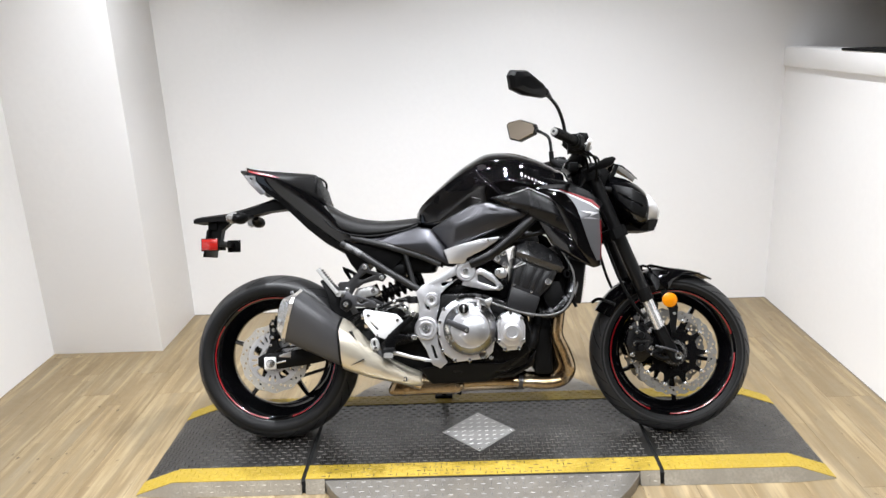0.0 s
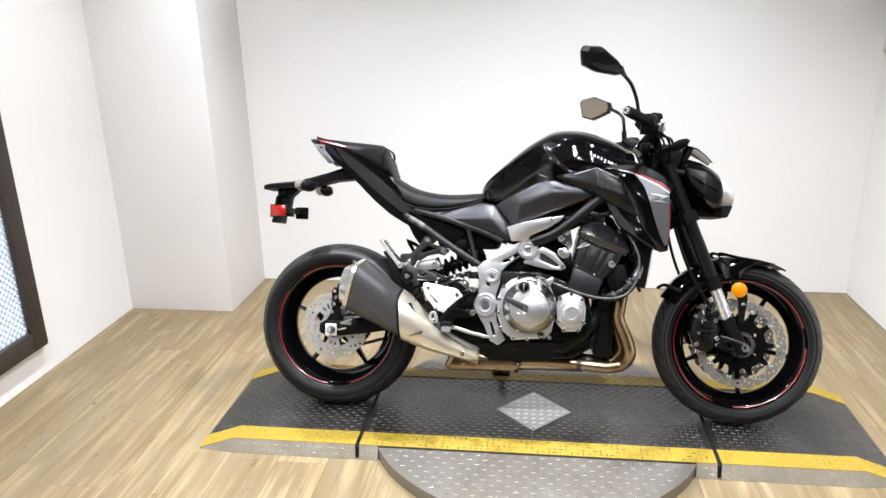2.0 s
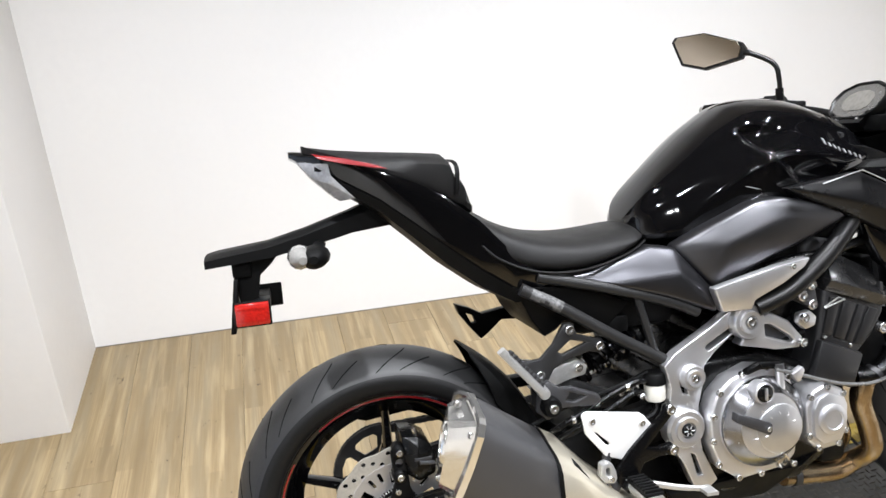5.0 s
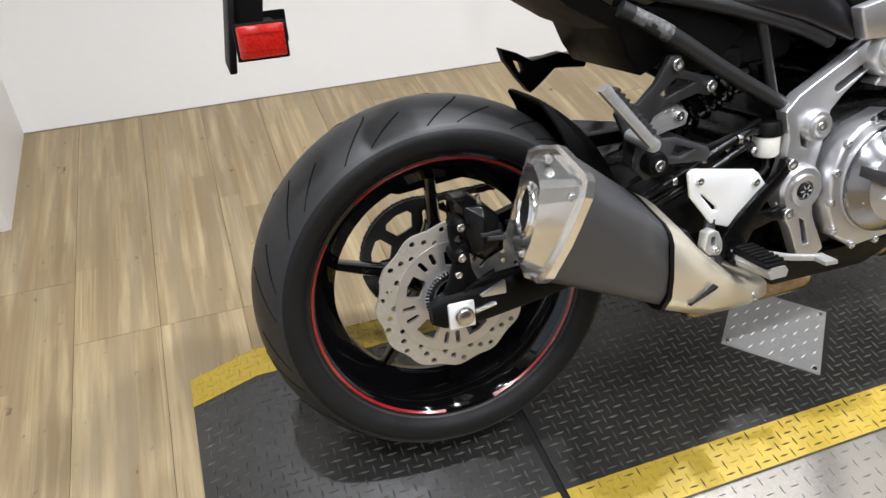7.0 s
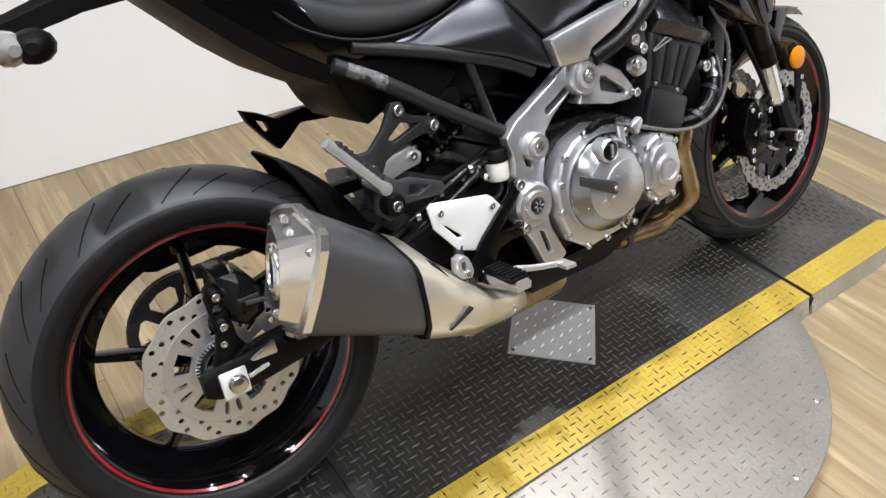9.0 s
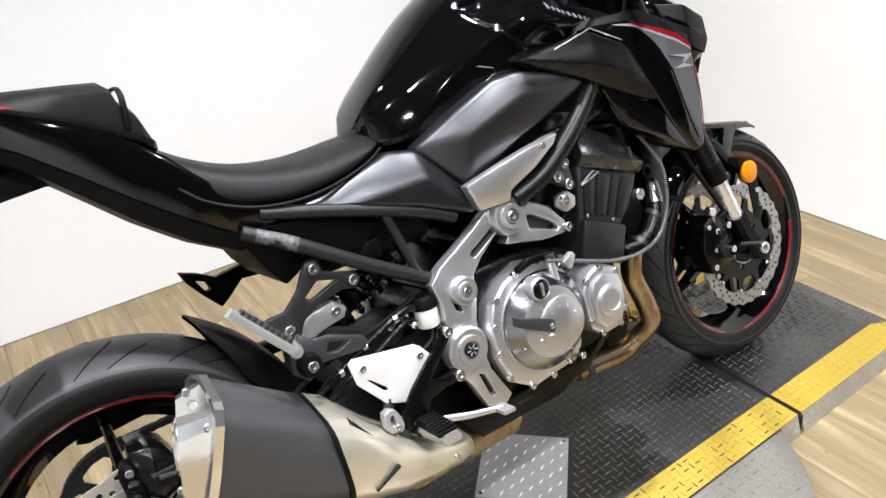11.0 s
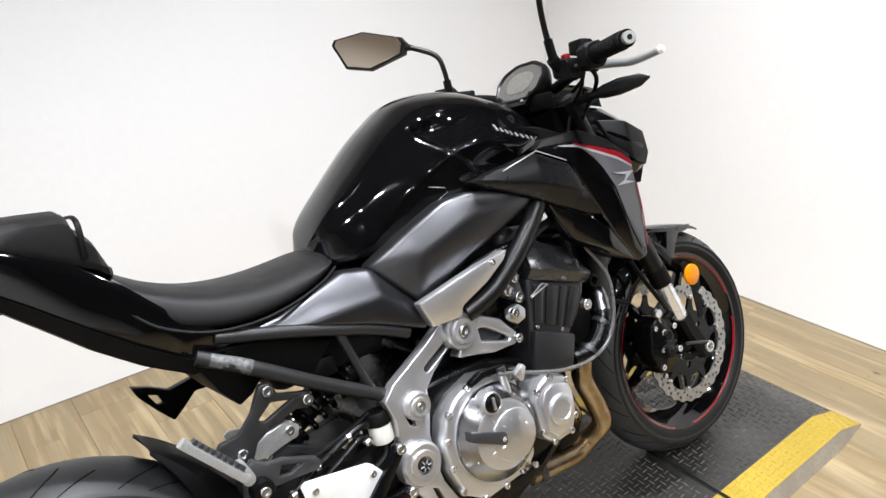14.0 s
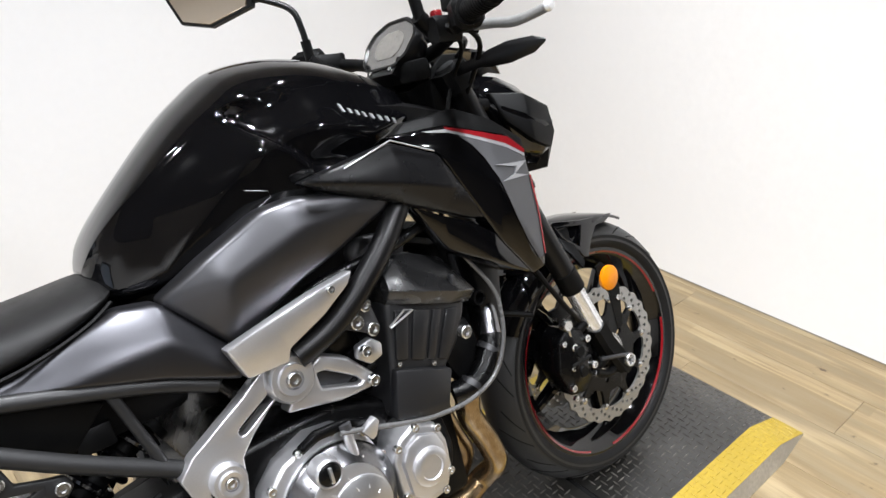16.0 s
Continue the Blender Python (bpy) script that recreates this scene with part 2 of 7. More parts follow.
def plank_material():
    m = material("oak_vinyl_plank", (0.4, 0.3, 0.18), 0.42)
    nt = m.node_tree
    b = nt.nodes["Principled BSDF"]
    info = nt.nodes.new("ShaderNodeObjectInfo")
    co = nt.nodes.new("ShaderNodeTexCoord")
    add = nt.nodes.new("ShaderNodeVectorMath")
    scl = nt.nodes.new("ShaderNodeVectorMath")
    scl.operation = "SCALE"
    scl.inputs["Scale"].default_value = 37.0
    comb = nt.nodes.new("ShaderNodeCombineXYZ")
    for k in range(3):
        nt.links.new(info.outputs["Random"], comb.inputs[k])
    nt.links.new(comb.outputs[0], scl.inputs[0])
    nt.links.new(co.outputs["Object"], add.inputs[0])
    nt.links.new(scl.outputs[0], add.inputs[1])

    def grain(sx, sy, scale, lo, hi):
        mp = nt.nodes.new("ShaderNodeMapping")
        mp.inputs["Scale"].default_value = (sx, sy, 1)
        nt.links.new(add.outputs[0], mp.inputs[0])
        n = nt.nodes.new("ShaderNodeTexNoise")
        n.inputs["Scale"].default_value, n.inputs["Detail"].default_value = scale, 6
        nt.links.new(mp.outputs[0], n.inputs["Vector"])
        r = nt.nodes.new("ShaderNodeMapRange")
        r.inputs["From Min"].default_value, r.inputs["From Max"].default_value = lo, hi
        nt.links.new(n.outputs["Fac"], r.inputs[0])
        return r.outputs[0]

    def mix(f, a, c):
        x = nt.nodes.new("ShaderNodeMix")
        x.data_type = "RGBA"
        nt.links.new(f, x.inputs[0])
        for sock, v in ((x.inputs[6], a), (x.inputs[7], c)):
            if isinstance(v, tuple):
                sock.default_value = (*v, 1)
            else:
                nt.links.new(v, sock)
        return x.outputs[2]

    # narrow printed staves with staggered ends inside each plank
    def calc(op, a, c=None):
        n = nt.nodes.new("ShaderNodeMath")
        n.operation = op
        for sock, v in zip(n.inputs, (a, c)):
            if isinstance(v, (int, float)):
                sock.default_value = v
            elif v is not None:
                nt.links.new(v, sock)
        return n.outputs[0]

    def dice(*parts):
        c = nt.nodes.new("ShaderNodeCombineXYZ")
        for sock, v in zip(c.inputs, parts):
            nt.links.new(v, sock)
        n = nt.nodes.new("ShaderNodeTexWhiteNoise")
        n.noise_dimensions = "3D"
        nt.links.new(c.outputs[0], n.inputs["Vector"])
        return n.outputs["Value"]

    sep = nt.nodes.new("ShaderNodeSeparateXYZ")
    nt.links.new(co.outputs["Object"], sep.inputs[0])
    own = calc("MULTIPLY", info.outputs["Random"], 91.0)
    stave = calc("FLOOR", calc("DIVIDE", sep.outputs[0], PLANK_W / 3))
    shift = dice(stave, own, own)
    block = calc("FLOOR", calc("ADD", calc("DIVIDE", sep.outputs[1], 0.52), shift))
    tone = mix(dice(stave, block, own), (0.155, 0.111, 0.056), (0.288, 0.215, 0.114))
    streak = mix(grain(16, 0.5, 2.2, 0.36, 0.62), (0.152, 0.108, 0.054), tone)
    fine = mix(grain(70, 1.2, 4.0, 0.3, 0.6), (0.165, 0.117, 0.059), streak)
    grey = mix(grain(11, 0.9, 2.3, 0.45, 0.72), fine, (0.19, 0.15, 0.09))
    worn = mix(grain(15, 1.2, 2.2, 0.52, 0.74), grey, (0.3, 0.232, 0.13))
    knots = mix(grain(9, 5.5, 4.1, 0.68, 0.75), worn, (0.06, 0.036, 0.016))
    nt.links.new(knots, b.inputs["Base Color"])
    bp = nt.nodes.new("ShaderNodeBump")
    bp.inputs["Strength"].default_value, bp.inputs["Distance"].default_value = 0.25, 0.0006
    nt.links.new(grain(60, 2.5, 4.0, 0.3, 0.7), bp.inputs["Height"])
    nt.links.new(bp.outputs[0], b.inputs["Normal"])
    return m


PLANK = plank_material()


# ---- mesh helpers ----
def part(name, bm, mat, parent=None, label="", angle=38, subsurf=0, matrix=None):
    """Links a bmesh as one mesh object, under a thing or a part."""
    bmesh.ops.recalc_face_normals(bm, faces=bm.faces[:])
    me = bpy.data.meshes.new(name)
    bm.to_mesh(me)
    bm.free()
    me.materials.append(mat)
    for p in me.polygons:
        p.use_smooth = True
    if not subsurf:
        me.set_sharp_from_angle(angle=radians(angle))
    ob = new(name, me)
    if subsurf:
        md = ob.modifiers.new("smooth", "SUBSURF")
        md.levels = md.render_levels = subsurf
    if parent is not None:
        ob.parent = parent
    if matrix is not None:
        ob.matrix_basis = matrix
    if label:
        tagged(ob, label)
    return ob


def group(name, parent=None, matrix=None):
    ob = new(name)
    ob.empty_display_size = 0.1
    if parent is not None:
        ob.parent = parent
    if matrix is not None:
        ob.matrix_basis = matrix
    return ob


def bevel_sharp(bm, width, segments=2, limit=40):
    if width:
        bm.normal_update()
        es = [e for e in bm.edges if len(e.link_faces) == 2 and e.calc_face_angle(0) > radians(limit)]
        bmesh.ops.bevel(bm, geom=es, offset=width, segments=segments, affect="EDGES", clamp_overlap=True, profile=0.5)
    return bm


def box(x0, x1, y0, y1, z0, z1, bevel=0.0, segments=2):
    bm = bmesh.new()
    bmesh.ops.create_cube(bm, size=1, matrix=Matrix.Translation(((x0 + x1) / 2, (y0 + y1) / 2, (z0 + z1) / 2)) @ Matrix.Diagonal((x1 - x0, y1 - y0, z1 - z0, 1)))
    return bevel_sharp(bm, bevel, segments)


def loft(rings, caps=True, closed=True):
    bm = bmesh.new()
    rows = [[bm.verts.new(p) for p in r] for r in rings]
    n = len(rows[0])
    for a, b in zip(rows, rows[1:]):
        for i in range(n if closed else n - 1):
            j = (i + 1) % n
            bm.faces.new((a[i], a[j], b[j], b[i]))
    if caps:
        bm.faces.new(rows[0])
        bm.faces.new(rows[-1])
    return bm


def plate(outer, y0, y1, holes=(), bevel=0.0015, segments=2, bend=None):
    """A plate of an outline in x, z between two depths, with holes through it; bend(x, z) shifts it sideways."""
    bm = bmesh.new()
    edges = []
    for ring in (outer, *holes):
        vs = [bm.verts.new((x, y0, z)) for x, z in ring]
        edges += [bm.edges.new((vs[i], vs[(i + 1) % len(vs)])) for i in range(len(vs))]
    bmesh.ops.triangle_fill(bm, use_beauty=True, use_dissolve=False, edges=edges)
    r = bmesh.ops.extrude_face_region(bm, geom=bm.faces[:])
    bmesh.ops.translate(bm, vec=(0, y1 - y0, 0), verts=[v for v in r["geom"] if isinstance(v, bmesh.types.BMVert)])
    bmesh.ops.recalc_face_normals(bm, faces=bm.faces[:])
    bevel_sharp(bm, bevel, segments)
    if bend:
        for v in bm.verts:
            v.co.y += bend(v.co.x, v.co.z)
    return bm


def facets(verts, faces, thick, bevel=0.004, segments=2, limit=14):
    """A folded panel of flat facets, thickened towards the machine's middle."""
    bm = bmesh.new()
    vs = [bm.verts.new(v) for v in verts]
    for f in faces:
        bm.faces.new([vs[i] for i in f])
    r = bmesh.ops.extrude_face_region(bm, geom=bm.faces[:])
    for v in r["geom"]:
        if isinstance(v, bmesh.types.BMVert):
            v.co.y += thick
    bmesh.ops.recalc_face_normals(bm, faces=bm.faces[:])
    return bevel_sharp(bm, bevel, segments, limit)


def spline(points, steps=6):
    ps = [Vector(p) for p in points]
    if len(ps) < 3:
        return ps
    out = []
    for i in range(len(ps) - 1):
        a, b, c, d = ps[max(i - 1, 0)], ps[i], ps[i + 1], ps[min(i + 2, len(ps) - 1)]
        for k in range(steps):
            t = k / steps
            out.append(0.5 * ((2 * b) + (c - a) * t + (2 * a - 5 * b + 4 * c - d) * t * t + (3 * b - a - 3 * c + d) * t ** 3))
    return out + [ps[-1]]


def tube(points, radius, sides=12, steps=6, flat=1.0):
    """A round bar along a smooth line; radius may be one value or one for each end."""
    line = spline(points, steps)
    r0, r1 = radius if isinstance(radius, tuple) else (radius, radius)
    up = Vector((0.01, 1, 0.02))
    rings = []
    for i, p in enumerate(line):
        d = (line[min(i + 1, len(line) - 1)] - line[max(i - 1, 0)]).normalized()
        u = (up - d * up.dot(d))
        if u.length < 0.05:
            u = Vector((1, 0, 0)) - d * d.x
        u.normalize()
        up = u
        v = d.cross(u)
        r = r0 + (r1 - r0) * i / (len(line) - 1)
        rings.append([p + (u * math.cos(a) * flat + v * math.sin(a)) * r for a in (2 * math.pi * k / sides for k in range(sides))])
    return loft(rings)


def lathe(profile, center=(0, 0, 0), segs=48, ring=False, axis="y", wave=None):
    """Turns a profile of (radius, depth) about an axis through the center; ring: the profile closes on itself."""
    bm = bmesh.new()
    rows = []
    for k in range(segs):
        a = 2 * math.pi * k / segs
        row = []
        for r, d in profile:
            rr = r * (wave(a) if wave else 1)
            c = (rr * math.cos(a), d, rr * math.sin(a)) if axis == "y" else ((d, rr * math.cos(a), rr * math.sin(a)) if axis == "x" else (rr * math.cos(a), rr * math.sin(a), d))
            row.append(bm.verts.new(Vector(c) + Vector(center)))
        rows.append(row)
    n = len(profile)
    for k in range(segs):
        a, b = rows[k], rows[(k + 1) % segs]
        for i in range(n if ring else n - 1):
            j = (i + 1) % n
            bm.faces.new((a[i], a[j], b[j], b[i]))
    if not ring:
        for end in (0, n - 1):
            if profile[end][0] > 1e-5:
                bm.faces.new([row[end] for row in rows])
    bmesh.ops.remove_doubles(bm, verts=bm.verts[:], dist=1e-6)
    return bm


def join(*bms):
    out = bms[0]
    for b in bms[1:]:
        me = bpy.data.meshes.new("joint")
        b.to_mesh(me)
        out.from_mesh(me)
        b.free()
        bpy.data.meshes.remove(me)
    return out


def moved(bm, m):
    bmesh.ops.transform(bm, matrix=m, verts=bm.verts[:])
    return bm


def mirrored(bm):
    """The same shape on the machine's other side."""
    for v in bm.verts:
        v.co.y = -v.co.y
    bmesh.ops.reverse_faces(bm, faces=bm.faces[:])
    return bm


def circle(cx, cz, r, n=16, a0=0.0):
    return [(cx + r * math.cos(a0 + 2 * math.pi * k / n), cz + r * math.sin(a0 + 2 * math.pi * k / n)) for k in range(n)]


def slot(x0, z0, x1, z1, r, n=6):
    """A long hole with round ends."""
    a = math.atan2(z1 - z0, x1 - x0)
    pts = [(x1 + r * math.cos(a - math.pi / 2 + math.pi * k / n), z1 + r * math.sin(a - math.pi / 2 + math.pi * k / n)) for k in range(n + 1)]
    return pts + [(x0 + r * math.cos(a + math.pi / 2 + math.pi * k / n), z0 + r * math.sin(a + math.pi / 2 + math.pi * k / n)) for k in range(n + 1)]


BOLT_MESH = None


def bolt(parent, x, y, z, r=0.007, mat=None, side=-1):
    """A socket-head bolt whose head faces outwards."""
    global BOLT_MESH
    if BOLT_MESH is None:
        bm = lathe([(0, -0.25), (0.45, -0.25), (0.5, -0.62), (0.85, -0.62), (1, -0.5), (1, 0.6)], segs=14)
        bmesh.ops.recalc_face_normals(bm, faces=bm.faces[:])
        BOLT_MESH = bpy.data.meshes.new("bolt")
        bm.to_mesh(BOLT_MESH)
        bm.free()
        BOLT_MESH.materials.append(BOLTSTEEL)
        for p in BOLT_MESH.polygons:
            p.use_smooth = True
        BOLT_MESH.set_sharp_from_angle(angle=radians(35))
    ob = new("bolt", BOLT_MESH)
    ob.parent = parent
    ob.matrix_basis = Matrix.Translation((x, y, z)) @ pose(0, 0, 0, 0, 0, 0 if side < 0 else 180) @ Matrix.Diagonal((r, r, r, 1))
    return ob


# ---- the room ----
FLOOR_Z = -0.056
BACK_Y, RIGHT_X, PIER_X, PIER_Y, LEFT_X, FRONT_Y = 1.425, 1.636, -1.572, 0.944, -2.13, -4.6


def setting(name, bm, mat, label, category):
    return tagged(part(name, bm, mat), label, category, kind="structure")


floor = setting("floor", box(LEFT_X - 0.1, 3.4, FRONT_Y - 0.1, BACK_Y + 0.1, FLOOR_Z - 0.1, FLOOR_Z - 0.004), PLANKJOINT, "pale oak-look vinyl plank floor", "floor")
setting("wall_back", box(PIER_X, 3.4, BACK_Y, BACK_Y + 0.12, FLOOR_Z - 0.1, CEILING_Z), WALLPAINT, "plain white painted back wall", "wall")
setting("wall_pier", box(LEFT_X - 0.12, PIER_X, PIER_Y, BACK_Y + 0.12, FLOOR_Z - 0.1, CEILING_Z, 0.004), WALLPAINT, "white painted wall pier beside the back wall", "wall")
setting("wall_left", box(LEFT_X - 0.12, LEFT_X, FRONT_Y, PIER_Y, FLOOR_Z - 0.1, CEILING_Z), WALLPAINT, "plain white painted side wall", "wall")
half_wall = setting("wall_right", box(RIGHT_X, RIGHT_X + 0.12, -1.6, BACK_Y, FLOOR_Z - 0.1, 1.2), WALLPAINT, "white painted half-height partition wall", "wall")
part("cap", box(RIGHT_X - 0.014, RIGHT_X + 0.134, -1.62, BACK_Y - 0.001, 1.2, 1.292, 0.006), WALLPAINT, half_wall)
part("ledge", box(RIGHT_X - 0.016, RIGHT_X + 0.136, -1.62, 0.85, 1.292, 1.3), GAP, half_wall, "thin dark top edge")
# Two added walls out of view; their dark colour keeps the reflections dim.
setting("wall_far", box(3.3, 3.4, FRONT_Y, BACK_Y, FLOOR_Z - 0.1, CEILING_Z), FARPAINT, "unseen dark wall beyond the partition, dimming reflections", "wall")
setting("wall_front", box(LEFT_X - 0.12, 3.4, FRONT_Y - 0.12, FRONT_Y, FLOOR_Z - 0.1, CEILING_Z), FARPAINT, "unseen dark wall behind the camera, dimming reflections", "wall")
# Ceiling stays out of view; dark only to hold reflections down.
setting("ceiling", box(LEFT_X - 0.12, 3.4, FRONT_Y - 0.12, BACK_Y + 0.12, CEILING_Z, CEILING_Z + 0.1), CEILPAINT, "unseen ceiling coloured dark to dim reflections", "ceiling")
for lx, ly in LAMPS:
    light = group("ceiling_light", None, Matrix.Translation((lx, ly, CEILING_Z)))
    tagged(light, "round white recessed ceiling downlight, switched on", "ceiling light", "downlights in the ceiling")
    part("trim_ring", lathe([(0.106, 0), (0.106, -0.022), (0.115, -0.026), (0.125, -0.02), (0.128, 0)], segs=32, ring=True, axis="z"), WALLPAINT, light)

setting("trim_back", box(PIER_X + 0.001, RIGHT_X - 0.001, BACK_Y - 0.004, BACK_Y - 0.0005, FLOOR_Z, FLOOR_Z + 0.0025), WALLJOINT, "thin dark joint along the back wall", "trim")
setting("trim_right", box(RIGHT_X - 0.004, RIGHT_X - 0.0005, -1.6, BACK_Y - 0.005, FLOOR_Z, FLOOR_Z + 0.0025), WALLJOINT, "thin dark joint along the partition wall", "trim")

# a dark-framed mesh panel on the side wall
win = group("window_1", None, Matrix.Translation((LEFT_X, 0, 0)))
tagged(win, "dark wooden framed window panel with pale diamond mesh", "window", kind="structure")
WY0, WY1, WZ0, WZ1, WF = -0.75, 0.225, 0.085, 1.75, 0.085
part("window_frame", box(0.0, 0.035, WY1 - WF, WY1, WZ0, WZ1, 0.003), DARKWOOD, win)
part("window_frame", box(0.0, 0.035, WY0, WY0 + WF, WZ0, WZ1, 0.003), DARKWOOD, win)
part("window_frame", box(0.0, 0.034, WY0 + WF, WY1 - WF, WZ0, WZ0 + WF, 0.003), DARKWOOD, win)
part("window_frame", box(0.0, 0.034, WY0 + WF, WY1 - WF, WZ1 - WF, WZ1, 0.003), DARKWOOD, win)
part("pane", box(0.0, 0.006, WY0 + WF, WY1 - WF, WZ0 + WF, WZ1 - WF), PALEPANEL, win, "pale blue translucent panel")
mesh_bm = bmesh.new()
span, tall = WY1 - WY0 - 2 * WF, WZ1 - WZ0 - 2 * WF
for sgn in (-1, 1):
    k = -tall
    while k < span:
        ya, yb = max(0.0, k), min(span, k + tall)
        if yb - ya > 0.01:
            za, zb = ya - k, yb - k
            if sgn < 0:
                za, zb = tall - za, tall - zb
            p, q = Vector((0.013, WY0 + WF + ya, WZ0 + WF + za)), Vector((0.013, WY0 + WF + yb, WZ0 + WF + zb))
            w = Vector((0, 0, 0.0045))
            vs = [mesh_bm.verts.new(v) for v in (p - w, q - w, q + w, p + w)]
            mesh_bm.faces.new(vs)
        k += 0.03
r = bmesh.ops.extrude_face_region(mesh_bm, geom=mesh_bm.faces[:])
bmesh.ops.translate(mesh_bm, vec=(-0.004, 0, 0), verts=[v for v in r["geom"] if isinstance(v, bmesh.types.BMVert)])
tagged(part("mesh_grille", mesh_bm, MESHWHITE, win), kind="stuff")


# ---- the display platform ----
DECK_Z = -0.006
DY0, DY1, TAPE_W, SLOPE_X, END_X, JOINT_X = -0.279, 0.297, 0.08, 1.06, 1.193, 0.608
DISC_R, DISC_Z = 0.604, -0.0125


def deck_profile(x):
    a = abs(x)
    return DECK_Z if a <= SLOPE_X else DECK_Z + (FLOOR_Z + 0.003 - DECK_Z) * (a - SLOPE_X) / (END_X - SLOPE_X)


def deck_strip(xs, ya, yb, lift, drop):
    """A sheet that follows the deck's top from end to end, with thickness."""
    rings = []
    for x in xs:
        z = deck_profile(x)
        rings.append([(x, ya, z + lift), (x, yb, z + lift), (x, yb, z - drop), (x, ya, z - drop)])
    return loft(rings)


def lugs(spots, size, height, zf):
    """Raised lozenges, alternately turned, as on tread plate."""
    verts, faces = [], []
    for n, (x, y, turn) in enumerate(spots):
        c, s = math.cos(turn), math.sin(turn)
        base = len(verts)
        for u, v, h in ((-1, 0, 0), (0, -0.2, 0), (1, 0, 0), (0, 0.2, 0), (-0.45, 0, 1), (0.45, 0, 1)):
            px, py = x + (u * c - v * s) * size, y + (u * s + v * c) * size
            verts.append((px, py, zf(px) + h * height - (0.0005 if not h else 0)))
        faces += [(base, base + 1, base + 4), (base + 1, base + 5, base + 4), (base + 1, base + 2, base + 5), (base + 2, base + 3, base + 5), (base + 3, base + 4, base + 5), (base + 3, base, base + 4)]
    bm = bmesh.new()
    vs = [bm.verts.new(v) for v in verts]
    for f in faces:
        bm.faces.new([vs[i] for i in f])
    return bm


def lug_grid(x0, x1, y0, y1, pitch, keep=lambda x, y: True, turn=0.0):
    spots, row = [], 0
    y = y0 + pitch * 0.5
    while y < y1:
        x, col = x0 + pitch * 0.5, 0
        while x < x1:
            if keep(x, y):
                spots.append((x, y, turn + (radians(90) if (row + col) % 2 else 0.0)))
            x += pitch
            col += 1
        y += pitch
        row += 1
    return spots


platform = group("display_platform", None, Matrix.Translation((0, 0, 0)))
tagged(platform, "low black tread-plate display platform with yellow edge tape", "platform")
SKIRT = 0.535
SECTIONS = ([-END_X, -SLOPE_X, -JOINT_X - 0.007], [-JOINT_X + 0.007, JOINT_X - 0.007], [JOINT_X + 0.007, SLOPE_X, END_X])
DIAMOND = 0.137
for xs in SECTIONS:
    panel = part("deck_panel", deck_strip(xs, DY0, DY1, 0.0, 0.012), DECKBLACK, platform)
    spots = lug_grid(xs[0] + 0.012, xs[-1] - 0.012, DY0 + TAPE_W + 0.004, DY1 - TAPE_W + 0.006, 0.0192, lambda x, y: abs(x) + abs(y) > DIAMOND + 0.01)
    tagged(part("tread", lugs(spots, 0.0128, 0.0026, deck_profile), LUGBLACK, panel, angle=60), kind="stuff")
    for ta, tb in ((DY0, DY0 + TAPE_W), (DY1 - TAPE_W + 0.01, DY1)):
        tape = part("yellow_tape", deck_strip(xs, ta, tb, 0.0022, 0.0), TAPE, platform, "worn yellow safety tape")
        spots = lug_grid(xs[0] + 0.012, xs[-1] - 0.012, ta + 0.002, tb, 0.0192)
        wear = random.Random(int(ta * 1000) + len(xs))
        bare = [p for p in spots if abs(p[0]) < JOINT_X and ta < 0 and wear.random() < 0.55 - 0.5 * abs(p[0] + 0.1)]
        gone = set(bare)
        tagged(part("tread", lugs([p for p in spots if p not in gone], 0.0124, 0.0014, lambda x: deck_profile(x) + 0.0022), TAPE, tape, angle=60), kind="stuff")
        if bare:
            tagged(part("worn_tread", lugs(bare, 0.0122, 0.0017, lambda x: deck_profile(x) + 0.0022), TAPEWORN, tape, "dark tread worn through the tape", angle=60), kind="stuff")
    runs = [(xs, ya, yb) for ya, yb in ((DY0, DY0 - 0.016), (DY1, DY1 + 0.016))]
    if len(xs) == 2:
        runs = [(run, ya, yb) for _, ya, yb in runs for run in ([xs[0], -SKIRT], [SKIRT, xs[1]])]
    for run, ya, yb in runs:
        rings = []
        for x in run:
            z = deck_profile(x)
            f = (z - FLOOR_Z) / (DECK_Z - FLOOR_Z)
            y2 = ya + (yb - ya) * max(f, 0.05)
            rings.append([(x, ya, z), (x, y2, FLOOR_Z + 0.001), (x, ya + (0.03 if yb < ya else -0.03), FLOOR_Z + 0.001), (x, ya + (0.03 if yb < ya else -0.03), z - 0.003)])
        skirt = part("edge_plate", loft(rings), EDGEPLATE, platform, "sloping aluminium tread-plate edge")
        if yb < ya:
            sp = []
            for i, (x, y, turn) in enumerate(lug_grid(run[0] + 0.14 * (run[0] < -1), run[-1] - 0.14 * (run[-1] > 1), 0.0, 0.04, 0.02)):
                if abs(x) > SKIRT + 0.01 and x < JOINT_X:
                    sp.append((x, y - 0.02, turn))
            lm = lugs(sp, 0.0095, 0.0008, lambda x: 0.0)
            slope = Matrix.Translation((0, (ya + yb) / 2 - 0.0004, (DECK_Z + FLOOR_Z) / 2 + 0.0004)) @ Matrix.Rotation(math.atan2(DECK_Z - FLOOR_Z, ya - yb), 4, "X")
            tagged(part("tread", moved(lm, slope), EDGEPLATE, skirt, angle=60), kind="stuff")
for sx in (-1, 1):
    part("joint_strip", box(sx * JOINT_X - 0.007, sx * JOINT_X + 0.007, DY0 - 0.006, DY1, FLOOR_Z + 0.002, DECK_Z - 0.004), GAP, platform, "black gap between the deck sections")
